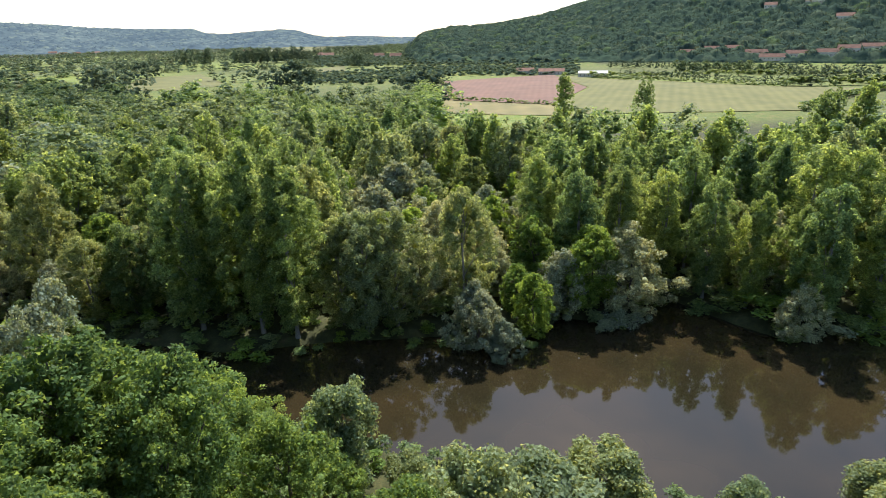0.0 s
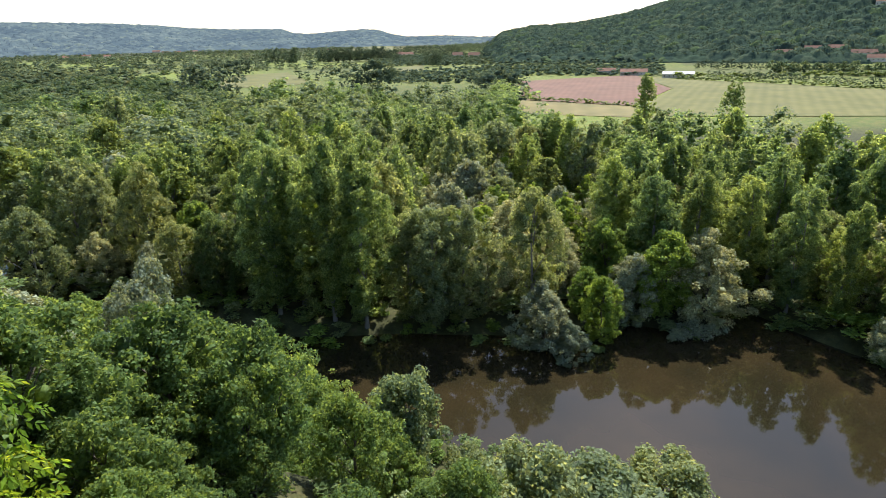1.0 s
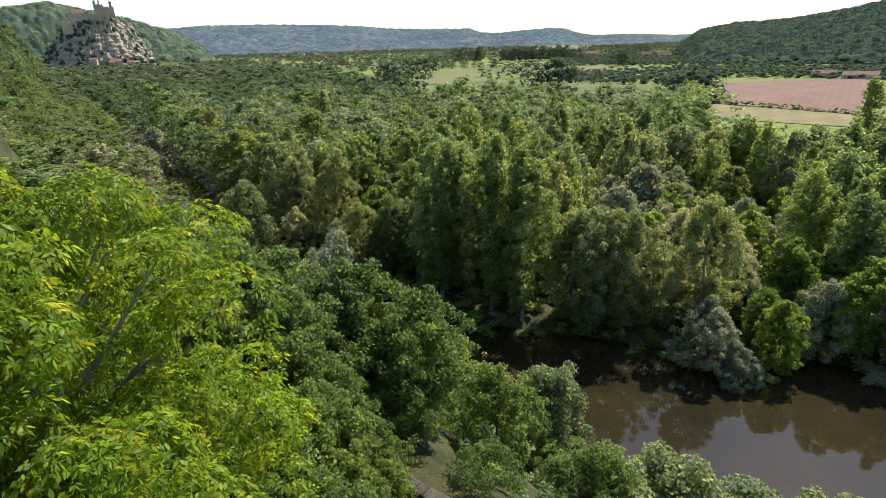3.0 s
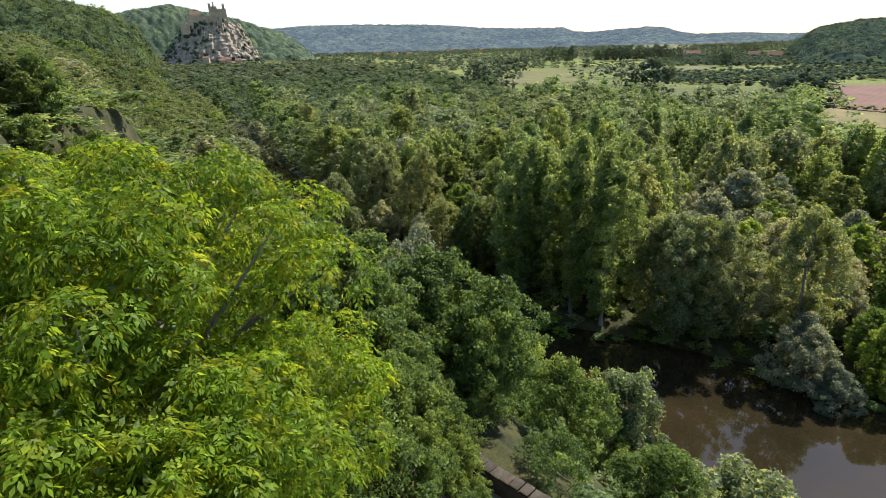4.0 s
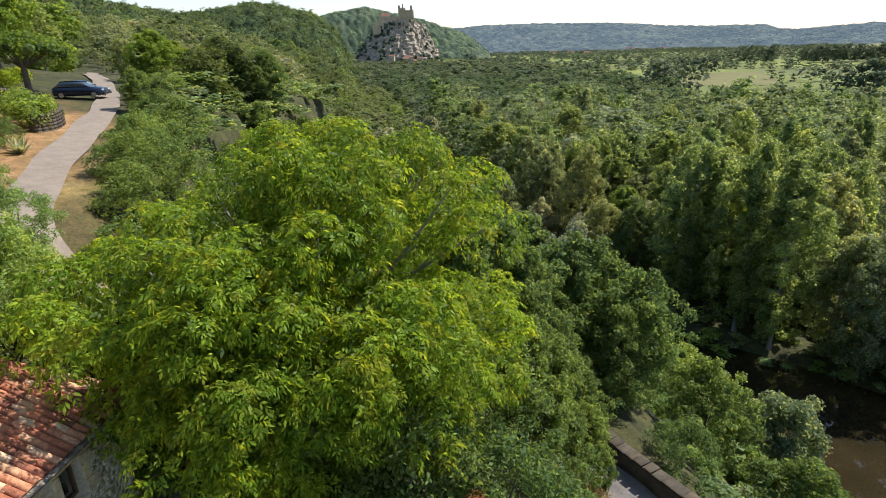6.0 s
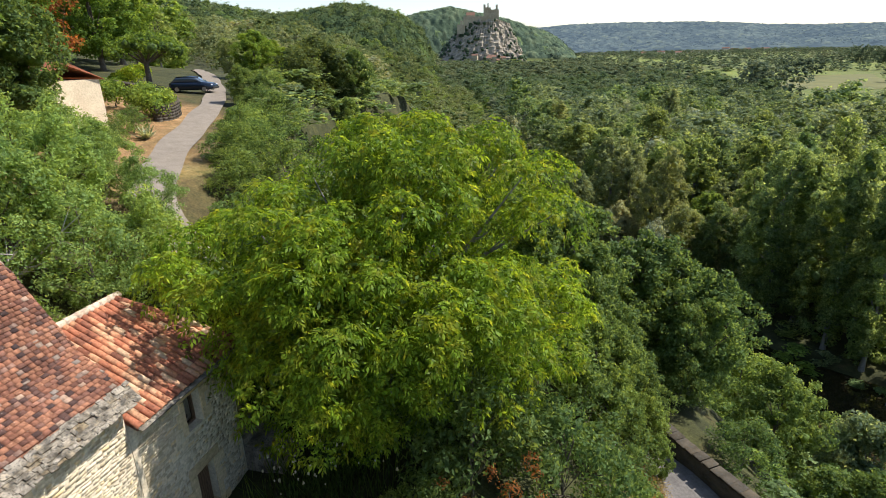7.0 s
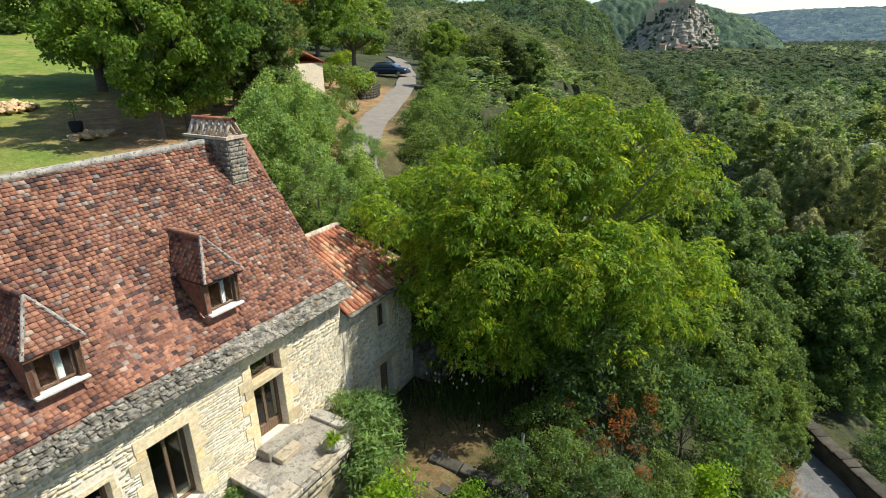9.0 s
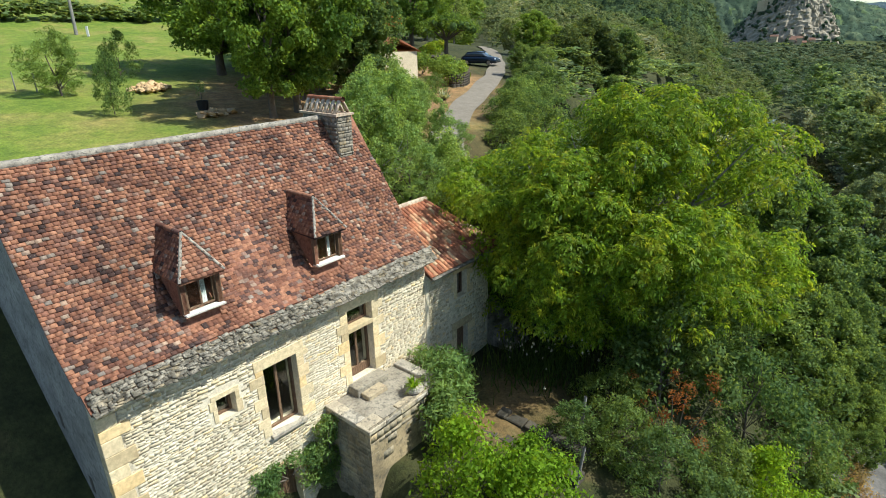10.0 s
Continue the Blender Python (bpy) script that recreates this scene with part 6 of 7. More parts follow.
# outbuilding among the trees
shed = thing("outbuilding", "small cream rendered stone outbuilding under trees", "outbuilding", Matrix.Translation((-40.5, -5.2, gz(-40.5, -5.2))) @ Euler((0, 0, math.radians(25))).to_matrix().to_4x4())
CREAM = stone_material("cream_render", (0.72, 0.62, 0.45), (0.6, 0.5, 0.36))
part("wall", box(-3, 3, -2, 2, -0.3, 2.6), CREAM, shed)
part("wall", box(2.8, 5.2, -1.9, -1.5, -0.4, 1.5), CREAM, shed, "low cream garden wall")
part("roof", prism([(2.3, 2.55), (0, 3.7), (-2.3, 2.55), (0, 3.5)], -3.2, 3.2), CANAL, shed)
cott = thing("cottage", "old house with steep brown roof half hidden by trees", "house", Matrix.Translation((-64, -8, gz(-64, -8))) @ Euler((0, 0, math.radians(20))).to_matrix().to_4x4())
part("wall", box(-5, 5, -3, 3, -0.5, 4.2), CREAM, cott)
part("roof", prism([(3.3, 4.1), (0, 8.2), (-3.3, 4.1), (0, 7.9)], -5.3, 5.3), TILE, cott)
part("chimney", box(3.9, 4.6, -0.4, 0.4, 7.2, 9.0), CHIM_STONE, cott)
gw = thing("garden_wall", "low dry stone wall beside the lane", "wall")
line = smooth_line(((-58, 1.4), (-52, 3.2), (-46, 3.6), (-42.4, 3.2), (-40.2, 2.0), (-39.6, 0.4)), 0.45)
rows = []
for k in range(len(line) - 1):
    d = unit(line[k + 1] - line[k])
    nn = np.array([-d[1], d[0]])
    for j in range(6):
        z = gz(*line[k]) - 0.05 + j * 0.2
        rows.append(((line[k][0], line[k][1], z), (*(d * 0.21), 0), (*(nn * 0.24), 0), (0, 0, 0.095)))
pieces("stone", rows, DARK_STONE, gw, 130, pick=lambda k: k)

# log and stone pile in the meadow
pile = thing("stone_pile", "heap of pale orange building stones in the grass", "stone pile", Matrix.Translation((-35.4, -21.9, gz(-35.4, -21.9))))
PILE = stone_material("orange_limestone", (0.62, 0.46, 0.28), (0.48, 0.33, 0.19), 1.5, per_piece=True)
rows = []
for k in range(150):
    a, q = hrng.uniform(0, 6.28), hrng.random() ** 0.6
    x, y = 2.1 * q * math.cos(a), 1.2 * q * math.sin(a)
    z = hrng.random() * 0.6 * (1 - q) + 0.08
    e = Euler(hrng.uniform(-0.6, 0.6, 3)).to_matrix()
    s = hrng.uniform(0.1, 0.24)
    rows.append(((x, y, z), tuple(e @ Vector((s, 0, 0))), tuple(e @ Vector((0, s * 0.7, 0))), tuple(e @ Vector((0, 0, s * 0.5)))))
pieces("stone", rows, PILE, pile, 150, pick=lambda k: k)
rows = []
rub = thing("rubble_heap", "small heap of pale broken stones on bare earth", "stone pile", Matrix.Translation((-27.0, -16.4, gz(-27.0, -16.4))))
for k in range(40):
    a, q = hrng.uniform(0, 6.28), hrng.random() ** 0.6
    e = Euler(hrng.uniform(-0.6, 0.6, 3)).to_matrix()
    s = hrng.uniform(0.08, 0.3)
    rows.append(((1.3 * q * math.cos(a), 1.0 * q * math.sin(a), 0.1), tuple(e @ Vector((s, 0, 0))), tuple(e @ Vector((0, s * 0.8, 0))), tuple(e @ Vector((0, 0, s * 0.3)))))
pieces("stone", rows, PILE, rub, 40, pick=lambda k: k)
pot = thing("planter", "black pot with a small young tree", "planter", Matrix.Translation((-28.4, -17.3, gz(-28.4, -17.3))))
v, f = tube([(0, 0, 0), (0, 0, 0.25), (0, 0, 0.55)], [0.28, 0.33, 0.36], 14)
o = new("pot", tri_mesh("pot", v, f, [Mat("black_plastic", 0.5).color((0.02, 0.02, 0.02)).m], smooth=True))
o.parent = pot
v, f = joined([tube([(0, 0, 0.3), (0.05, 0, 1.6)], [0.03, 0.012], 5)])
o = new("stem", tri_mesh("stem", v, f, [BARK]))
o.parent = pot
v, f = leaf_cloud(np.random.default_rng(3), np.array([(0.05, 0, 1.4), (0.1, 0, 1.1)]), np.array([0.3, 0.25]), 1, 90, 0.08, blade=4)
o = new("leaves", tri_mesh("leaves", v, f, [LEAF["ash"]]))
o.parent = pot

pole = thing("utility_pole", "weathered grey wooden utility pole in the meadow", "pole", Matrix.Translation((-69, -37.4, gz(-69, -37.4))))
v, f = tube([(0, 0, -0.5), (-0.2, 0.1, 8)], [0.2, 0.14], 10)
o = new("post", tri_mesh("post", v, f, [BARK_GREY], smooth=True))
o.parent = pole
part("meter_box", box(1.2, 1.5, 1.6, 1.8, -0.2, 0.9), Mat("grey_box", 0.6).color((0.5, 0.5, 0.48)).m, pole)
for k in range(7):
    st = thing("fence_stake", "thin weathered wooden fence stake", "stake", Matrix.Translation((-33.5 - 0.4 * k, -31.0 + 2.6 * k - (4 if k > 1 else 0), gz(-33.5 - 0.4 * k, -31.0 + 2.6 * k - (4 if k > 1 else 0)))), group="fence stakes")
    v, f = tube([(0, 0, -0.3), (0, 0, 1.2)], [0.05, 0.04], 6)
    o = new("post", tri_mesh("post", v, f, [BARK_GREY]))
    o.parent = st
    if k == 3:
        break
grow("scrub", -26.5, -21.7, 3.6, 0.6, label="slim young green tree in the meadow")
grow("elm", -32.6, -26.5, 4.2, 1.0, label="small spreading tree in the grass")
grow("scrub", -40.4, -25.1, 3.8, 0.75, label="dark green young cedar by the stone heap")
hr5 = np.random.default_rng(66)
hl = smooth_line(((-62, -62), (-74, -52), (-84, -40), (-94, -26), (-100, -16)), 1.0)
hr_rows = [(x, y, hr5.uniform(2.2, 3.4), 2.2, 2) for x, y in hl + hr5.normal(0, 0.4, hl.shape)]
tagged(wood_belt("hedge", "long clipped dark hedge across the meadow", 14, hr_rows, 260, 0.07, 8, BELT_MATS), category="hedge")


# low growth over the near slope
def low_test(x, y, r, az):
    u = (x - HOUSE_O[0]) * HOUSE_W[0] + (y - HOUSE_O[1]) * HOUSE_W[1]
    n = (x - HOUSE_O[0]) * HOUSE_N[0] + (y - HOUSE_O[1]) * HOUSE_N[1]
    if gz(x, y) < 0.3 or y > lut(x, NEAR_BANK) + 1:
        return False
    if np.min(np.hypot(ROAD_LINE[:, 0] - x, ROAD_LINE[:, 1] - y)) < 2.6 or np.min(np.hypot(WALL_LINE[:, 0] - x, WALL_LINE[:, 1] - y)) < 1.3:
        return False
    if np.min(np.hypot(UPPER[:, 0] - x, UPPER[:, 1] - y)) < 3.2:
        return False
    return (n > 19) or (n > 7.5 and u > 11) or (u > 14 and n > 1.5) or (u > 30 and n > -22)


lg = [(x, y, r5.uniform(1.0, 2.6) * (1.5 if x < -26 else 1.0), r5.uniform(2.2, 3.4), int(r5.choice([0, 1, 2, 4], p=[0.35, 0.2, 0.35, 0.1]))) for x, y in belt_spots(r5, 8, 110, -70, 78, 7500, 2.2, low_test)]
wood_belt("slope_undergrowth", "tangled green bushes covering the steep slope", 33, lg, 360, 0.042, 6, BELT_MATS)


# ---- castle rock and buildings far off ----
CLIFF = stone_material("castle_cliff_rock", (0.42, 0.365, 0.285), (0.24, 0.21, 0.165), 0.12, 0.0)
CASTLE = stone_material("castle_masonry", (0.5, 0.42, 0.31), (0.38, 0.31, 0.22), 0.1)
FAR_ROOF = stone_material("far_tile_roof", (0.3, 0.17, 0.12), (0.2, 0.12, 0.09), 0.3)
WHITE_WALL = stone_material("far_pale_wall", (0.66, 0.6, 0.5), (0.55, 0.5, 0.42), 0.3)
WOODED = LEAF["far"]
CR = 1500.0
cx, cy = polar(48.1, CR)
CASTLE_M = Matrix.Translation((cx, cy, 0)) @ Euler((0, 0, math.radians(48.1))).to_matrix().to_4x4()
# rock: a ribbed crag, x to the right as seen from over the river, y away
rock = thing("castle_rock", "ochre limestone crag with ledges under the castle", "rock", CASTLE_M)
cols, rows_n = 90, 34
v = []
nz = np.random.default_rng(9)
for j in range(rows_n + 1):
    t = j / rows_n
    for i in range(cols + 1):
        a = math.pi * i / cols
        ledge = max(0.0, 0.22 * math.floor(t * 5 + 0.6 * math.sin(i * 0.31)) / 5 + 0.78 * t)
        w = 135 - 70 * ledge ** 1.1
        d = 75 - 48 * ledge
        q = noise.noise(Vector((i * 0.35, j * 0.5, 3.0))) * 6 + noise.noise(Vector((i * 1.1, j * 0.12, 9.0))) * 4
        x = -math.cos(a) * (w + q) + (-16 + 22 * t)
        y = -math.sin(a) * (d + q) + 30
        top = 117 - 30 * max(0.0, -(x + 2) / 70) - 10 * max(0, (x - 30) / 30)
        v.append((x, y, -2 + t * top + noise.noise(Vector((i * 0.6, j * 0.9, 1.0))) * 2.0))
f = [(j * (cols + 1) + i, j * (cols + 1) + i + 1, (j + 1) * (cols + 1) + i + 1, (j + 1) * (cols + 1) + i) for j in range(rows_n) for i in range(cols)]
mesh_object("crag", v, f, CLIFF, rock)
v_rock = list(v)
top = [(x, y, z) for x, y, z in v[-(cols + 1):]]
mesh_object("plateau", top, [tuple(range(cols + 1))], gm.m, rock)


def block(name, parent, x0, x1, y0, y1, z0, z1, mat, battlement=False):
    bm = boxes(bmesh.new(), x0, x1, y0, y1, z0, z1)
    if battlement:
        w = 2.2
        k = x0
        while k < x1 - 0.5:
            boxes(bm, k, min(k + w * 0.55, x1), y0, y0 + 1, z1, z1 + 1.8)
            k += w
    return part(name, bm, mat, parent)


def window_slit(parent, x, y, z, w=0.9, h=1.8):
    part("window", box(x - w / 2, x + w / 2, y - 0.1, y + 0.1, z, z + h), DARK_ROOM, parent)


cas = thing("castle", "medieval stone castle with square towers on the crag", "castle", CASTLE_M)
zt = 113
block("keep", cas, 8, 24, 2, 18, zt - 6, zt + 25, CASTLE, True)
block("tower", cas, 6, 11, -1, 6, zt - 6, zt + 31, CASTLE, True)
block("tower", cas, 15.5, 18.5, 0, 3, zt + 15, zt + 35, CASTLE)
block("hall", cas, 22, 44, 4, 16, zt - 6, zt + 20, CASTLE, True)
block("turret", cas, 36, 41, 2, 7, zt + 10, zt + 30, CASTLE, True)
block("chapel", cas, 25, 32, -2, 5, zt - 6, zt + 9, CASTLE)
block("curtain_wall", cas, -44, 8, 2, 6, zt - 22, zt + 5, CASTLE, True)
block("lower_wall", cas, -60, -40, -2, 3, zt - 34, zt - 12, CASTLE)
block("gatehouse", cas, -52, -46, -3, 4, zt - 34, zt - 4, CASTLE, True)
lodge = thing("castle_lodge", "castle outbuilding with orange tiled roof", "house", CASTLE_M)
block("wall", lodge, -36, -16, 6, 16, zt - 10, zt + 9, CASTLE)
part("roof", prism([(5.5, zt + 9), (11, zt + 16), (16.5, zt + 9)], -37, -15), FAR_ROOF, lodge)
for x, y, z in ((12, 1.9, zt + 8), (18, 1.9, zt + 14), (28, 3.9, zt + 9), (34, 3.9, zt + 5), (40, 3.9, zt + 12), (30, 3.9, zt + 13)):
    window_slit(cas, x, y, z)


HAMLET = []


def far_house(name, label, x, y, w, d, h, turn, wall=None, roof=None, z=None, rise=None):
    z = gz(x, y) if z is None else z
    HAMLET.append((x, y))
    ob = thing(name, label, "house", Matrix.Translation((x, y, z)) @ Euler((0, 0, math.radians(turn))).to_matrix().to_4x4(), group="far houses")
    part("wall", box(-w / 2, w / 2, -d / 2, d / 2, -3, h), wall or WHITE_WALL, ob)
    rise = rise or d * 0.45
    part("roof", prism([(-d / 2 - 0.4, h - 0.1), (0, h + rise), (d / 2 + 0.4, h - 0.1)], -w / 2 - 0.4, w / 2 + 0.4), roof or FAR_ROOF, ob)
    n_win = max(2, int(w / 4))
    for k in range(n_win):
        px = -w / 2 + (k + 0.5) * w / n_win
        part("window", box(px - 0.5, px + 0.5, -d / 2 - 0.06, -d / 2 + 0.1, h * 0.35, h * 0.35 + 1.4), DARK_ROOM, ob)
    return ob


vr = np.random.default_rng(19)
for k in range(12):                     # the village at the foot of the rock
    a = math.radians(48.1)
    lx, ly = vr.uniform(-20, 75), vr.uniform(-75, -48)
    x, y = cx + lx * math.cos(a) - ly * math.sin(a), cy + lx * math.sin(a) + ly * math.cos(a)
    far_house("village_house", "tall stone village house with brown roof below the crag", x, y, vr.uniform(8, 15), 8, vr.uniform(7, 14), 47 + vr.uniform(-20, 20), CASTLE, FAR_ROOF, z=3 + max(0, 20 - lx * 0.25) * vr.random())
# farm sheds beyond the ploughed field
far_house("barn", "long low white farm shed with grey roof", 236, 600, 30, 12, 4, -20, WHITE_WALL, stone_material("grey_sheet_roof", (0.6, 0.6, 0.58), (0.5, 0.5, 0.5), 0.3), rise=2.2)
far_house("farmhouse_far", "low farmhouse with red tiled roof by the field", 203, 640, 28, 10, 4, -18, rise=3)
far_house("farmhouse_far", "low farmhouse with red tiled roof by the field", 178, 660, 20, 9, 4, -10, rise=3)
# hamlet on the opposite hill and along its foot
for az, r, w, h in ((-35.0, 860, 26, 4), (-36.3, 840, 30, 4), (-38.0, 850, 24, 5), (-33.2, 880, 20, 4), (-31.5, 880, 18, 4), (-40.2, 850, 26, 6), (-41.5, 860, 22, 7), (-43, 870, 24, 5), (-37.4, 1130, 22, 10), (-37.0, 1060, 18, 7), (-38.6, 1010, 24, 5), (-35.5, 1010, 16, 5), (-29.5, 870, 18, 4), (-40.8, 960, 20, 5)):
    x, y = polar(az, r)
    far_house("hamlet_house", "stone house with red roof on the far hillside", x, y, w, 9, h, az + vr.uniform(-15, 15))
for az, r in ((24.5, 2900), (23.2, 2850), (25.5, 2900), (26.2, 3000), (4.6, 1500), (3.9, 1450), (11, 2200), (30, 2300), (31.5, 2500), (33, 2350), (-1.0, 1300), (-2.6, 1250)):
    x, y = polar(az, r)
    far_house("valley_house", "pale house far off in the valley", x, y, vr.uniform(16, 34), 12, 6, az + vr.uniform(-20, 20))

# hedges and orchard on the valley floor
def hedge_line(pts, gap, h, wide, mi):
    q = smooth_line(pts, gap)
    return [(x, y, vr.uniform(0.8, 1.2) * h, wide, mi) for x, y in q + vr.normal(0, 0.8, q.shape)]


hl = hedge_line(((54, 419), (90, 398), (122, 376), (126, 330)), 3.5, 3.2, 2.4, 2) + hedge_line(((250, 306), (300, 345), (400, 402)), 3.0, 5, 2.2, 0) + hedge_line(((336, 434), (290, 490), (228, 584)), 3.5, 4, 2.4, 2) + hedge_line(((60, 418), (66, 500), (70, 585)), 5, 3, 2, 0)
hl += hedge_line(((230, 590), (300, 560), (380, 560), (470, 520)), 4.5, 6, 2.2, 2) + hedge_line(((340, 440), (420, 430), (520, 450)), 4.5, 8, 2.0, 2)
tagged(wood_belt("field_hedges", "dark green hedges between the fields", 41, hl, 60, 0.12, 4, BELT_MATS), category="hedge")
oc = []
for x in np.arange(-150, 420, 9.5):
    for y in np.arange(560, 1500, 13.0):
        a, q = math.degrees(math.atan2(-x, y)), math.hypot(x, y)
        if (-20 < a < 7 and q > 575 + 7 * max(0, a)) and not (a < -7 and q < 660) and float(waves(x, y, 120)) > -0.75 and gz(x, y) < 14:
            oc.append((x + vr.normal(0, 0.5), y + vr.normal(0, 0.5), vr.uniform(6, 8), 2.6, 1))
tagged(wood_belt("orchard", "rows of small walnut trees in a valley orchard", 43, oc, 34, 0.15, 2, FAR_MATS), category="orchard")
# woods round the rock
rk = []
for k in range(900):
    lx, ly = vr.uniform(-150, 95), vr.uniform(-70, 20)
    a = math.radians(48.1)
    x, y = cx + lx * math.cos(a) - ly * math.sin(a), cy + lx * math.sin(a) + ly * math.cos(a)
    if -75 < lx < 45 and ly > -42:
        continue
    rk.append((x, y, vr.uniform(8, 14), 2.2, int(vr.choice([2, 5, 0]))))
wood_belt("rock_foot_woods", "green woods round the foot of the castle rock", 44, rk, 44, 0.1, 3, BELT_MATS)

lg2 = []
for k in range(420):                      # bushes on the ledges of the crag
    q = v_rock[int(vr.integers(len(v_rock)))]
    if vr.random() < 0.85 and q[0] > -5 and q[2] > 25:
        continue
    w_ = CASTLE_M @ Vector(q)
    lg2.append((w_.x, w_.y, w_.z))
pieces_l = []
for x, y, z in lg2:
    s_ = vr.uniform(2.5, 6.0)
    pieces_l.append((np.array([x, y, z + 0.5]) + ICO1[0] * s_ * vr.uniform(0.6, 1.2, (len(ICO1[0]), 1)), ICO1[1]))
vv, ff = joined(pieces_l)
tagged(new("crag_bushes", tri_mesh("crag_bushes", vv, ff, [FAR_MATS[2]])), "dark green bushes on the ledges of the crag", "bushes", kind="stuff")


# ---- wooded hills: crowns grown together into one canopy ----
def hashed(a, b, k):
    q = np.sin(a * 127.1 + b * 311.7 + k * 74.7) * 43758.5453
    return q - np.floor(q)


def canopy(name, label, seed, az0, az1, r0, r1, step, tree, height, tufts, tuft, mats, kind="stuff"):
    radii = np.geomspace(r0, r1, int((r1 - r0) / step))
    turn = np.radians(np.linspace(az0, az1, int(math.radians(az1 - az0) * (r0 * 0.4 + r1 * 0.6) / step)))
    rr, aa = np.meshgrid(radii, turn, indexing="ij")
    x, y = (-rr * np.sin(aa)).ravel(), (rr * np.cos(aa)).ravel()
    x, y = x + step * 0.4 * (hashed(x, y, 1) - 0.5), y + step * 0.4 * (hashed(x, y, 2) - 0.5)
    ix, iy = np.floor(x / tree), np.floor(y / tree)
    near, own = np.full(x.shape, 1e9), np.zeros(x.shape)
    for i in (-1, 0, 1):
        for j in (-1, 0, 1):
            cx_, cy_ = ix + i, iy + j
            px, py = (cx_ + 0.15 + 0.7 * hashed(cx_, cy_, 3)) * tree, (cy_ + 0.15 + 0.7 * hashed(cx_, cy_, 4)) * tree
            d = np.hypot(x - px, y - py)
            hit = d < near
            near, own = np.where(hit, d, near), np.where(hit, hashed(cx_, cy_, 5), own)
    g = ground_z(x, y)
    wooded = smooth01((g - 6) / 5)
    for hx, hy in HAMLET:
        wooded = wooded * (np.hypot(x - hx, y - hy) > 12)
    crown = np.sqrt(np.maximum(0.0, 1 - (near / (tree * 0.78)) ** 2))
    z = g + wooded * (2.0 + height * (0.55 + 0.8 * own) * crown + 0.6 * hashed(x, y, 6)) - 6 * (wooded < 0.1)
    n, m = rr.shape
    ii, jj = np.meshgrid(np.arange(n - 1), np.arange(m - 1), indexing="ij")
    a = (ii * m + jj).ravel()
    f = np.concatenate([np.stack([a, a + m, a + m + 1], -1), np.stack([a, a + m + 1, a + 1], -1)])
    f = f[(wooded[f] > 0.05).any(1)]
    kinds = np.array([0, 1, 2, 3, 1])
    index = kinds[np.searchsorted([0.36, 0.7, 0.84, 0.9], own[f[:, 0]])]
    v = np.stack([x, y, z], -1)
    rng = np.random.default_rng(seed)
    pick = rng.choice(np.flatnonzero(wooded > 0.9), tufts)
    c = v[pick] + rng.normal(0, step * 0.3, (tufts, 3)) * (1, 1, 0.4)
    t = c[:, None] + rng.normal(0, tuft, (tufts, 3, 3))
    tf = np.arange(tufts * 3).reshape(-1, 3) + len(v)
    ti = kinds[np.searchsorted([0.36, 0.7, 0.84, 0.9], own[pick])]
    ob = new(name, tri_mesh(name, np.concatenate([v, t.reshape(-1, 3)]), np.concatenate([f, tf]), mats, np.concatenate([index, ti]), smooth=True))
    return tagged(ob, label, "woods", kind=kind)


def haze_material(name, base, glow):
    """Far hills, with the air's blue haze put into base colour and glow."""
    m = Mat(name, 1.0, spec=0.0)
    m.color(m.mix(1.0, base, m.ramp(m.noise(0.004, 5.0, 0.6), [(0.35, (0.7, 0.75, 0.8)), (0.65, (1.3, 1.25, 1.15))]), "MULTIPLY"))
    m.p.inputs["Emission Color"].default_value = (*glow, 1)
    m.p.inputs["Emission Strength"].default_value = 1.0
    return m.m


# canopy greens made paler and bluer: haze put into the leaf colour
HAZED_HILL = [leaf_material("opposite_" + k, a, b, 0.12, 1.0, None, 0.0, (0.92, 1.0, 1.0)) for k, a, b in (
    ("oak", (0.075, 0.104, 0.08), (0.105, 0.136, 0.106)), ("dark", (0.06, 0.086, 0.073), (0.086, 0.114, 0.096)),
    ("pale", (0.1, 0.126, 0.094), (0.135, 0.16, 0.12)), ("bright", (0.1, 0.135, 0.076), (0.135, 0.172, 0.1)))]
# ridge colours carry painted haze and a faint blue emission
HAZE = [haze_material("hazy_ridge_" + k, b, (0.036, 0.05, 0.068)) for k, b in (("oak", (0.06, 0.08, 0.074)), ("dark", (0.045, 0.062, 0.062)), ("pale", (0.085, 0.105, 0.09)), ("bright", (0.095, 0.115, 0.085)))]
ht = [(x, y, vr.uniform(11, 17), vr.uniform(1.0, 1.35), int(vr.choice([2, 0, 1, 4], p=[0.62, 0.18, 0.15, 0.05]))) for x, y in belt_spots(vr, 440, 800, 50, 84, 9000, 9.5, lambda x, y, r, az: gz(x, y) > 5)]
wood_belt("hill_trees", "broad crowns of oak woods on the hill", 46, ht, 300, 0.6, 0, MID_MATS, share=0.3)
canopy("hillside_woods", "dense oak woods on the hillside", 7, 43, 95, 480, 1150, 2.6, 11.0, 7.0, 150000, 0.7, CANOPY)
canopy("opposite_hill_woods", "dense green woods on the hill across the valley", 8, -60, -2, 790, 1500, 3.4, 12.0, 7.0, 120000, 0.9, HAZED_HILL)
canopy("castle_hill_woods", "dense woods on the hill behind the castle", 10, 34, 68, 1530, 2620, 6.0, 14.0, 9.0, 50000, 1.2, HAZED_HILL)
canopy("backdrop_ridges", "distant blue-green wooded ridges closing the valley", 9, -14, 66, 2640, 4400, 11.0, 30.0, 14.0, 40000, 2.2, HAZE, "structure")


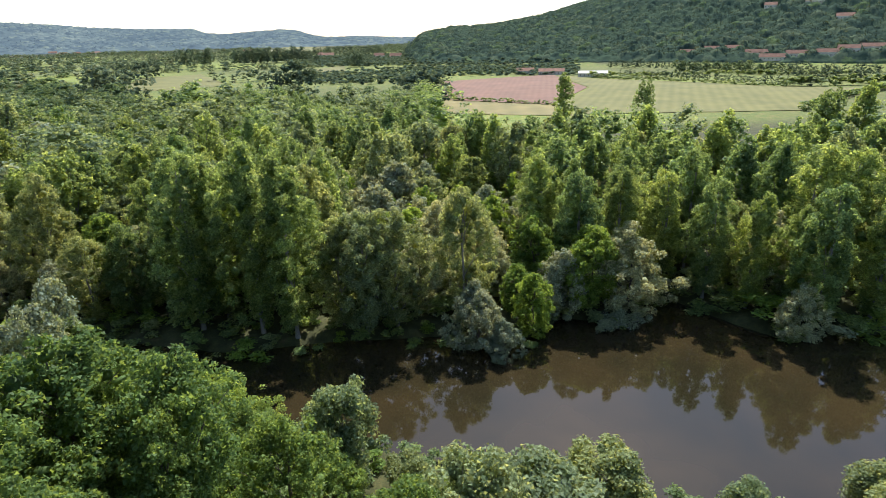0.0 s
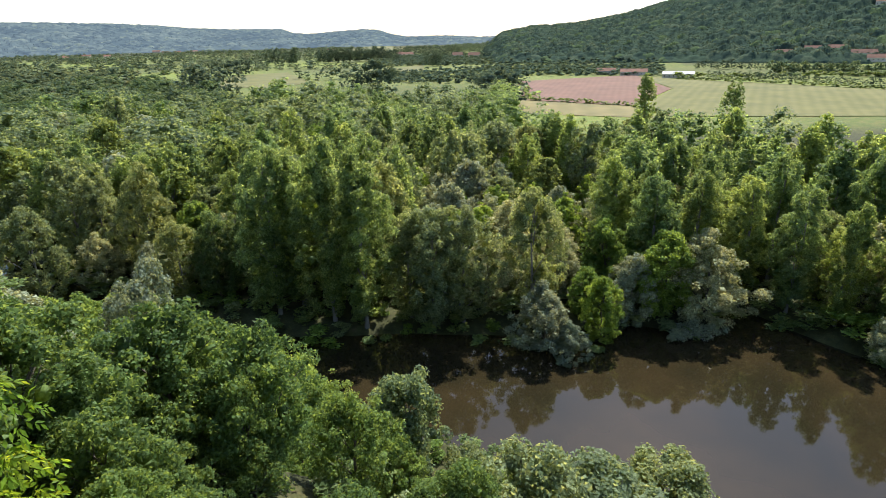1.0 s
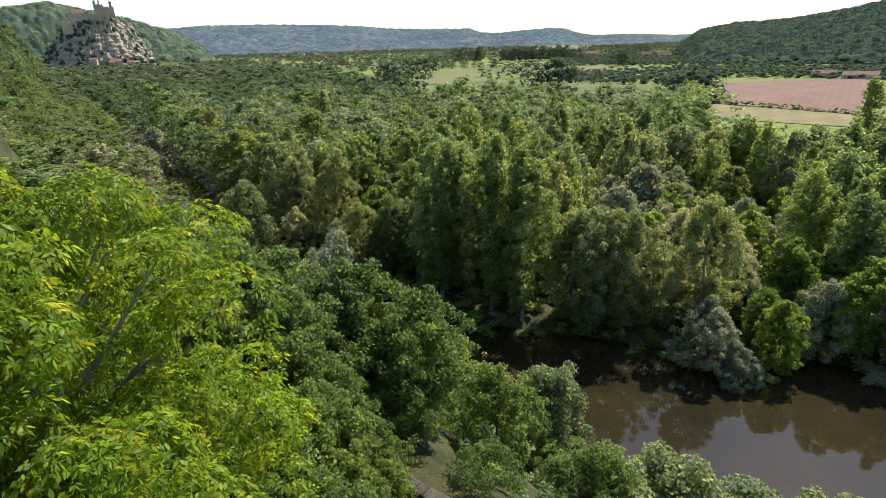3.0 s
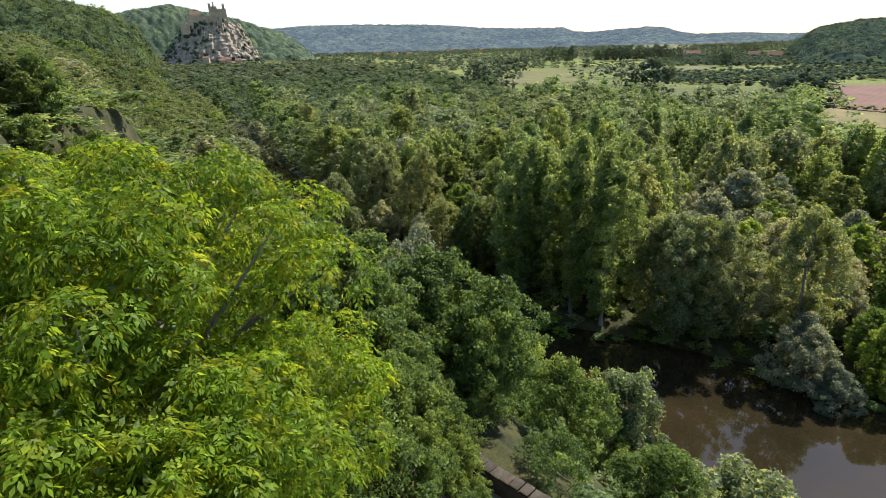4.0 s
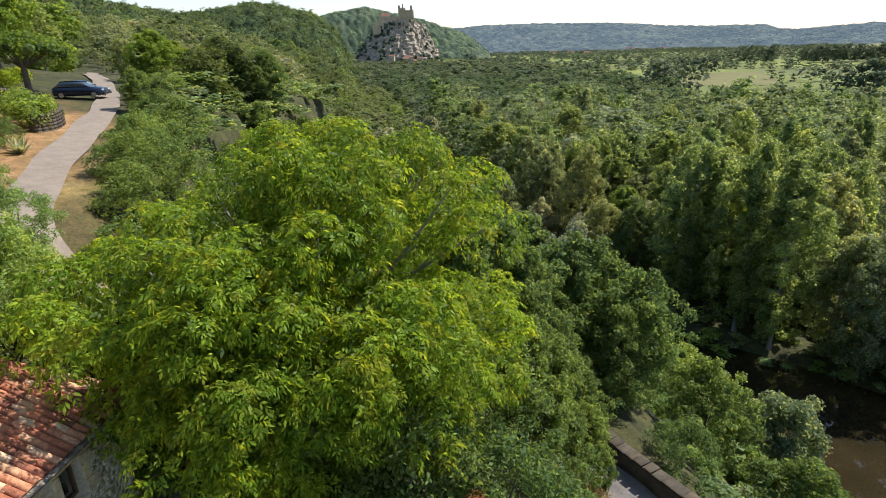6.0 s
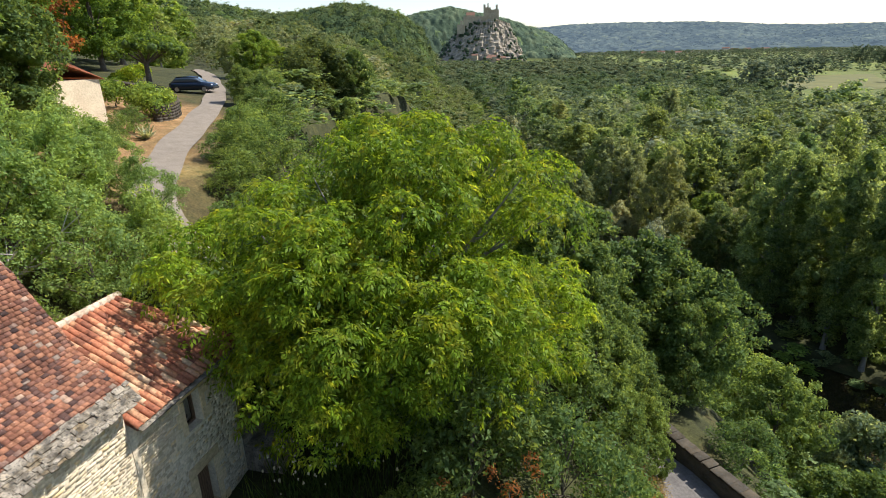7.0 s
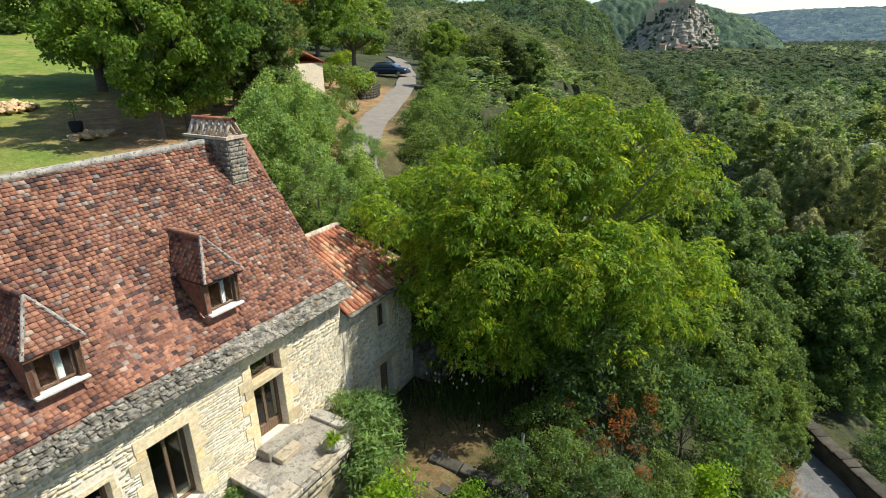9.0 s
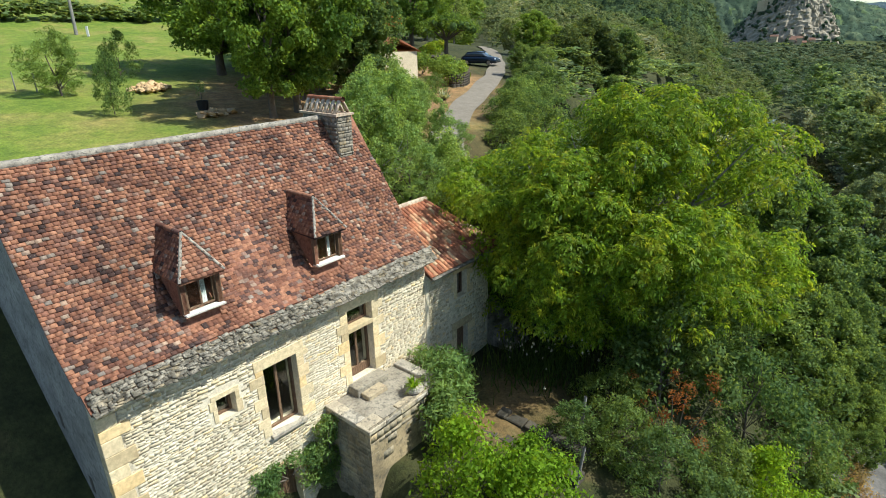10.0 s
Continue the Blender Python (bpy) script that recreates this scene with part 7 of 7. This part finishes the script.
# ---- garden details ----
def leafy(name, label, category, place, centres, sizes, count, leaf, mat, blade=4, long=1.0, stems=0, seed=1, tall=1.0):
    """A low plant: leaves on lobes, with stems where they show."""
    r = np.random.default_rng(seed)
    t = thing(name, label, category, Matrix.Translation(place))
    c, s = np.array(centres, float), np.array(sizes, float)
    v, f = leaf_cloud(r, c, s, tall, count, leaf, long, blade=blade)
    o = new("foliage", tri_mesh("foliage", v, f, [LEAF[mat]]))
    o.parent = t
    for k in range(stems):
        q = c[k % len(c)] + r.normal(0, 0.1, 3)
        v, f = tube([(q[0] * 0.15, q[1] * 0.15, -0.15), q * (0.6, 0.6, 0.5), q], [0.03, 0.022, 0.01], 5)
        o = new("stem", tri_mesh("stem", v, f, [BARK]))
        o.parent = t
    return t


def lobes_in(seed, n, rx, ry, h, s0, s1):
    r = np.random.default_rng(seed)
    a, q = r.uniform(0, 6.28, n), r.random(n) ** 0.5
    return np.stack([rx * q * np.cos(a), ry * q * np.sin(a), h * r.uniform(0.25, 1, n) * (1 - 0.35 * q)], -1), r.uniform(s0, s1, n)


pt = local(7.3, 1.6, 33.9)
c, s = lobes_in(3, 34, 1.25, 1.1, 2.9, 0.35, 0.6)
leafy("oleander", "large oleander bush with narrow leaves beside the terrace", "shrub", (pt.x, pt.y, 33.6), c, s, 6500, 0.075, "ash", long=1.5, stems=8, seed=4)
pt = local(6.2, 2.6, 34.2)
c, s = lobes_in(5, 18, 0.9, 0.6, 1.9, 0.3, 0.5)
leafy("oleander", "smaller oleander bush hanging over the terrace edge", "shrub", (pt.x, pt.y, 33.9), c, s, 3000, 0.08, "ash", long=1.5, stems=5, seed=6)
# ivy on the terrace corner and round the cellar arch
for u, n, z, ru, rz, cnt, sd in ((3.1, 0.35, 33.3, 0.35, 2.2, 2600, 11), (1.7, 0.12, 34.15, 1.1, 0.5, 2600, 12), (0.5, 0.2, 32.9, 0.7, 1.0, 1500, 13), (2.6, 0.15, 33.3, 0.35, 1.2, 1200, 14)):
    pt = local(u, n, z)
    r = np.random.default_rng(sd)
    k = 26
    cu, cz = r.uniform(-ru, ru, k), r.uniform(-0.2, rz, k)
    if sd == 12:
        keep = (np.abs(cu) > 0.55) | (cz > 0.25)
        cu, cz = cu[keep], cz[keep]
    cc = np.stack([cu * HOUSE_W[0] + HOUSE_N[0] * r.uniform(0, 0.15, len(cu)), cu * HOUSE_W[1] + HOUSE_N[1] * r.uniform(0, 0.15, len(cu)), cz], -1)
    leafy("creeper", "green climbing creeper on the stone wall", "climber", pt, cc, r.uniform(0.15, 0.3, len(cu)), cnt, 0.06, "ash", stems=4, seed=sd)
# stone bowl with a spiky plant
pt = local(5.75, 1.75, 35.56)
bowl = thing("planter_bowl", "round grey stone bowl planted with a spiky plant", "planter", Matrix.Translation(pt))
v, f = tube([(0, 0, 0), (0, 0, 0.08), (0, 0, 0.22), (0, 0, 0.25), (0, 0, 0.2)], [0.14, 0.22, 0.33, 0.33, 0.28], 18)
o = new("bowl", tri_mesh("bowl", v, f, [PAVING], smooth=True))
o.parent = bowl
bl, r = [], np.random.default_rng(15)
for k in range(90):
    a, e, L = r.uniform(0, 6.28), r.uniform(0.3, 1.4), r.uniform(0.3, 0.55)
    d = np.array([math.cos(a) * math.cos(e), math.sin(a) * math.cos(e), math.sin(e)])
    w = np.array([-math.sin(a), math.cos(a), 0]) * 0.014
    b, m2, t2 = np.array([0, 0, 0.2]), d * L * 0.6 + (0, 0, 0.25), d * L + (0, 0, 0.18 - 0.1 * math.cos(e))
    bl += [[b - w, b + w, m2 + w, m2 - w], [m2 - w, m2 + w, t2 + w * 0.2, t2 - w * 0.2]]
v = np.array(bl).reshape(-1, 3)
o = new("foliage", tri_mesh("foliage", v, np.arange(len(v)).reshape(-1, 4), [LEAF["fig"]]))
o.parent = bowl
# old stone steps across the path
st = thing("garden_steps", "two rows of mossy stone steps across the path", "steps", HOUSE_M)
for row, (u, z) in enumerate(((7.55, 33.95), (8.5, 34.1))):
    n = 3.3
    while n < 6.6:
        L = hrng.uniform(0.4, 0.8)
        part("step_stone", box(u - 0.22, u + 0.25, n, n + L - 0.03, z - 0.5, z - 0.12 + hrng.uniform(-0.02, 0.03), jitter=0.03, bevel=0.03), DARK_STONE, st)
        n += L
sk = thing("side_steps", "dark stacked stone steps beside the annex", "steps", HOUSE_M)
for k in range(7):
    part("step_stone", box(12.5, 13.9, 0.9 - k * 0.32, 1.3 - k * 0.32, 33.4, 34.0 + k * 0.22, jitter=0.03, bevel=0.03), CHIM_STONE, sk)
# wooden props by the path
for u, n, h, lean in ((9.2, 6.2, 1.9, 0.06), (7.4, 7.0, 1.6, 0.12)):
    pt = local(u, n, 0)
    z = gz(pt.x, pt.y)
    pst = thing("garden_post", "grey weathered wooden post by the path", "post", Matrix.Translation((pt.x, pt.y, z)), group="garden posts")
    v, f = tube([(0, 0, -0.2), (lean, lean, h)], [0.06, 0.05], 7)
    o = new("post", tri_mesh("post", v, f, [BARK_GREY], smooth=True))
    o.parent = pst
# irises with faded pale heads
IRIS = leaf_material("iris_blades", (0.04, 0.07, 0.025), (0.08, 0.12, 0.04))
HEADS = stone_material("faded_flower_heads", (0.62, 0.56, 0.38), (0.48, 0.42, 0.27), 4.0)
clump = thing("iris_bed", "bed of tall plants with faded cream flower heads", "flowers", Matrix.Translation((-9.4, -2.4, 33.8)))
bl, hd, r = [], [], np.random.default_rng(25)
for k in range(900):
    x, y = r.normal(0, 0.85), r.normal(0, 1.0)
    L, a = r.uniform(0.7, 1.25), r.uniform(0, 6.28)
    w = np.array([math.cos(a), math.sin(a), 0]) * 0.022
    d = np.array([r.normal(0, 0.25), r.normal(0, 0.25), 1.0]) * L
    b = np.array([x, y, 0])
    bl += [[b - w, b + w, b + d + w * 0.1, b + d - w * 0.1]]
    if k < 70:
        hd.append((b + d * 1.25, r.uniform(0.03, 0.06)))
        bl += [[b - w * 0.3, b + w * 0.3, b + d * 1.25 + w * 0.2, b + d * 1.25 - w * 0.2]]
v = np.array(bl).reshape(-1, 3)
o = new("foliage", tri_mesh("foliage", v, np.arange(len(v)).reshape(-1, 4), [IRIS]))
o.parent = clump
head_me = tri_mesh("flower_head", *joined([(ICO1[0] * (0.8, 0.5, 1.3), ICO1[1]), (ICO1[0] * (0.5, 1.0, 0.6) + (0, 0, -0.6), ICO1[1])]), [HEADS])
for at, size in hd:
    o = new("flower_head", head_me)
    o.parent = clump
    o.location, o.scale = tuple(at), (size, size, size)
    o.rotation_euler = (0, 0, float(r.uniform(0, 6.28)))
# russet dying branches in the shrubs
r = np.random.default_rng(35)
leafy("russet_shrub", "shrub with dead rust-red branches among the green", "shrub", (-4.4, 0.4, 33.3), np.stack([r.normal(0, 0.7, 16), r.normal(0, 0.7, 16), r.uniform(1.2, 2.9, 16)], -1), r.uniform(0.14, 0.3, 16), 1100, 0.05, "rust", stems=9, seed=36)
leafy("russet_tree", "rust-brown leaved small tree above the lane", "tree", (-72, -1.5, gz(-72, -1.5)), np.stack([r.normal(0, 1.2, 26), r.normal(0, 1.2, 26), r.uniform(2.0, 7.5, 26)], -1), r.uniform(0.6, 1.1, 26), 3000, 0.2, "rust", stems=7, seed=37)
# vines and low bushes by the lane wall
for x, y, h, sd in ((-40.4, 1.0, 1.9, 1), (-42.5, 1.4, 2.0, 2), (-44.8, 1.0, 1.8, 3), (-46.5, -0.4, 1.7, 4), (-41.5, 2.4, 1.5, 5)):
    c, s = lobes_in(40 + sd, 16, 1.2, 0.9, h, 0.4, 0.6)
    leafy("vine_bush", "bright green vine sprawling over the garden wall", "bush", (x, y, gz(x, y) + 0.3), c, s, 1600, 0.13, "maple", stems=3, seed=50 + sd)
for x, y, sd in ((-66, 4.5, 1), (-69, 5.5, 2), (-60, 2.0, 3), (-73, 7, 4)):
    c, s = lobes_in(60 + sd, 12, 1.3, 1.0, 1.3, 0.4, 0.6)
    leafy("forsythia", "low yellow-green garden bush", "bush", (x, y, gz(x, y)), c, s, 1200, 0.13, "walnut", stems=3, seed=70 + sd)
# agave-like rosette by the lane
pt = (-34.2, -0.9, gz(-34.2, -0.9))
ag = thing("agave", "grey-green agave rosette beside the lane", "agave", Matrix.Translation(pt))
bl, r = [], np.random.default_rng(45)
for k in range(40):
    a, e, L = k * 2.399, r.uniform(0.2, 1.2), r.uniform(0.8, 1.2)
    d = np.array([math.cos(a) * math.cos(e), math.sin(a) * math.cos(e), math.sin(e)])
    w = np.array([-math.sin(a), math.cos(a), 0]) * 0.07
    m2 = d * L * 0.5
    bl += [[-w, w, m2 + w * 1.1, m2 - w * 1.1], [m2 - w * 1.1, m2 + w * 1.1, d * L + w * 0.05, d * L - w * 0.05]]
v = np.array(bl).reshape(-1, 3)
o = new("leaves", tri_mesh("leaves", v, np.arange(len(v)).reshape(-1, 4), [LEAF["willow"]]))
o.parent = ag


# dead branches behind the annex and a fallen willow limb at the river
def dead_wood(name, label, place, spread, seed, n=26, up=0.8):
    r = np.random.default_rng(seed)
    t = thing(name, label, "dead tree", Matrix.Translation(place))
    ps = []
    for k in range(n):
        a = r.uniform(0, 6.28)
        d = np.array([math.cos(a), math.sin(a), r.uniform(0.1, up)])
        L = spread * r.uniform(0.5, 1)
        b = d * L * 0.45 + r.normal(0, 0.12, 3)
        ps.append(tube([(0, 0, -0.2), b, d * L], [0.06, 0.035, 0.01], 5))
        for j in range(4):
            e = b + (d * L - b) * r.uniform(0, 0.8)
            ps.append(tube([e, e + unit(d + r.normal(0, 0.7, 3)) * L * 0.35], [0.018, 0.005], 4))
    v, f = joined(ps)
    o = new("deadwood", tri_mesh("deadwood", v, f, [DEAD]))
    o.parent = t
    return t


DEAD = bark_material("bare_grey_wood", (0.5, 0.46, 0.4))
pt = local(11.2, -6.9, 0)
dead_wood("dead_tree", "bare grey dead branches behind the annex", (pt.x, pt.y, gz(pt.x, pt.y)), 2.6, 81)
dead_wood("fallen_branch", "fallen bleached willow limb lying in the river edge", (40, 79.5, 0.3), 4.5, 82, 14, 0.35)
c, s = lobes_in(83, 22, 4.2, 1.8, 2.2, 0.5, 0.9)
leafy("fallen_willow", "low silvery willow fallen over the water", "willow", (40.5, 80, 0.1), c, s, 2600, 0.2, "willow", blade=3, stems=5, seed=84)
c, s = lobes_in(85, 14, 1.6, 1.2, 1.8, 0.4, 0.7)
leafy("fallen_willow", "tip of the fallen willow trailing in the water", "willow", (36.5, 78.5, 0.1), c, s, 1500, 0.2, "willow", blade=3, stems=3, seed=86)

# dry weeds along the road
for x, y, sd in ((-5.4, 10.2, 1), (-4.2, 9.4, 2), (-3.0, 9.6, 3), (-6.6, 10.6, 4)):
    c, s = lobes_in(90 + sd, 14, 0.9, 0.7, 0.8, 0.25, 0.4)
    leafy("dry_weeds", "clump of dry straw-coloured weeds by the road", "weeds", (x, y, gz(x, y)), c, s, 1100, 0.05, "straw", long=1.6, stems=5, seed=95 + sd)
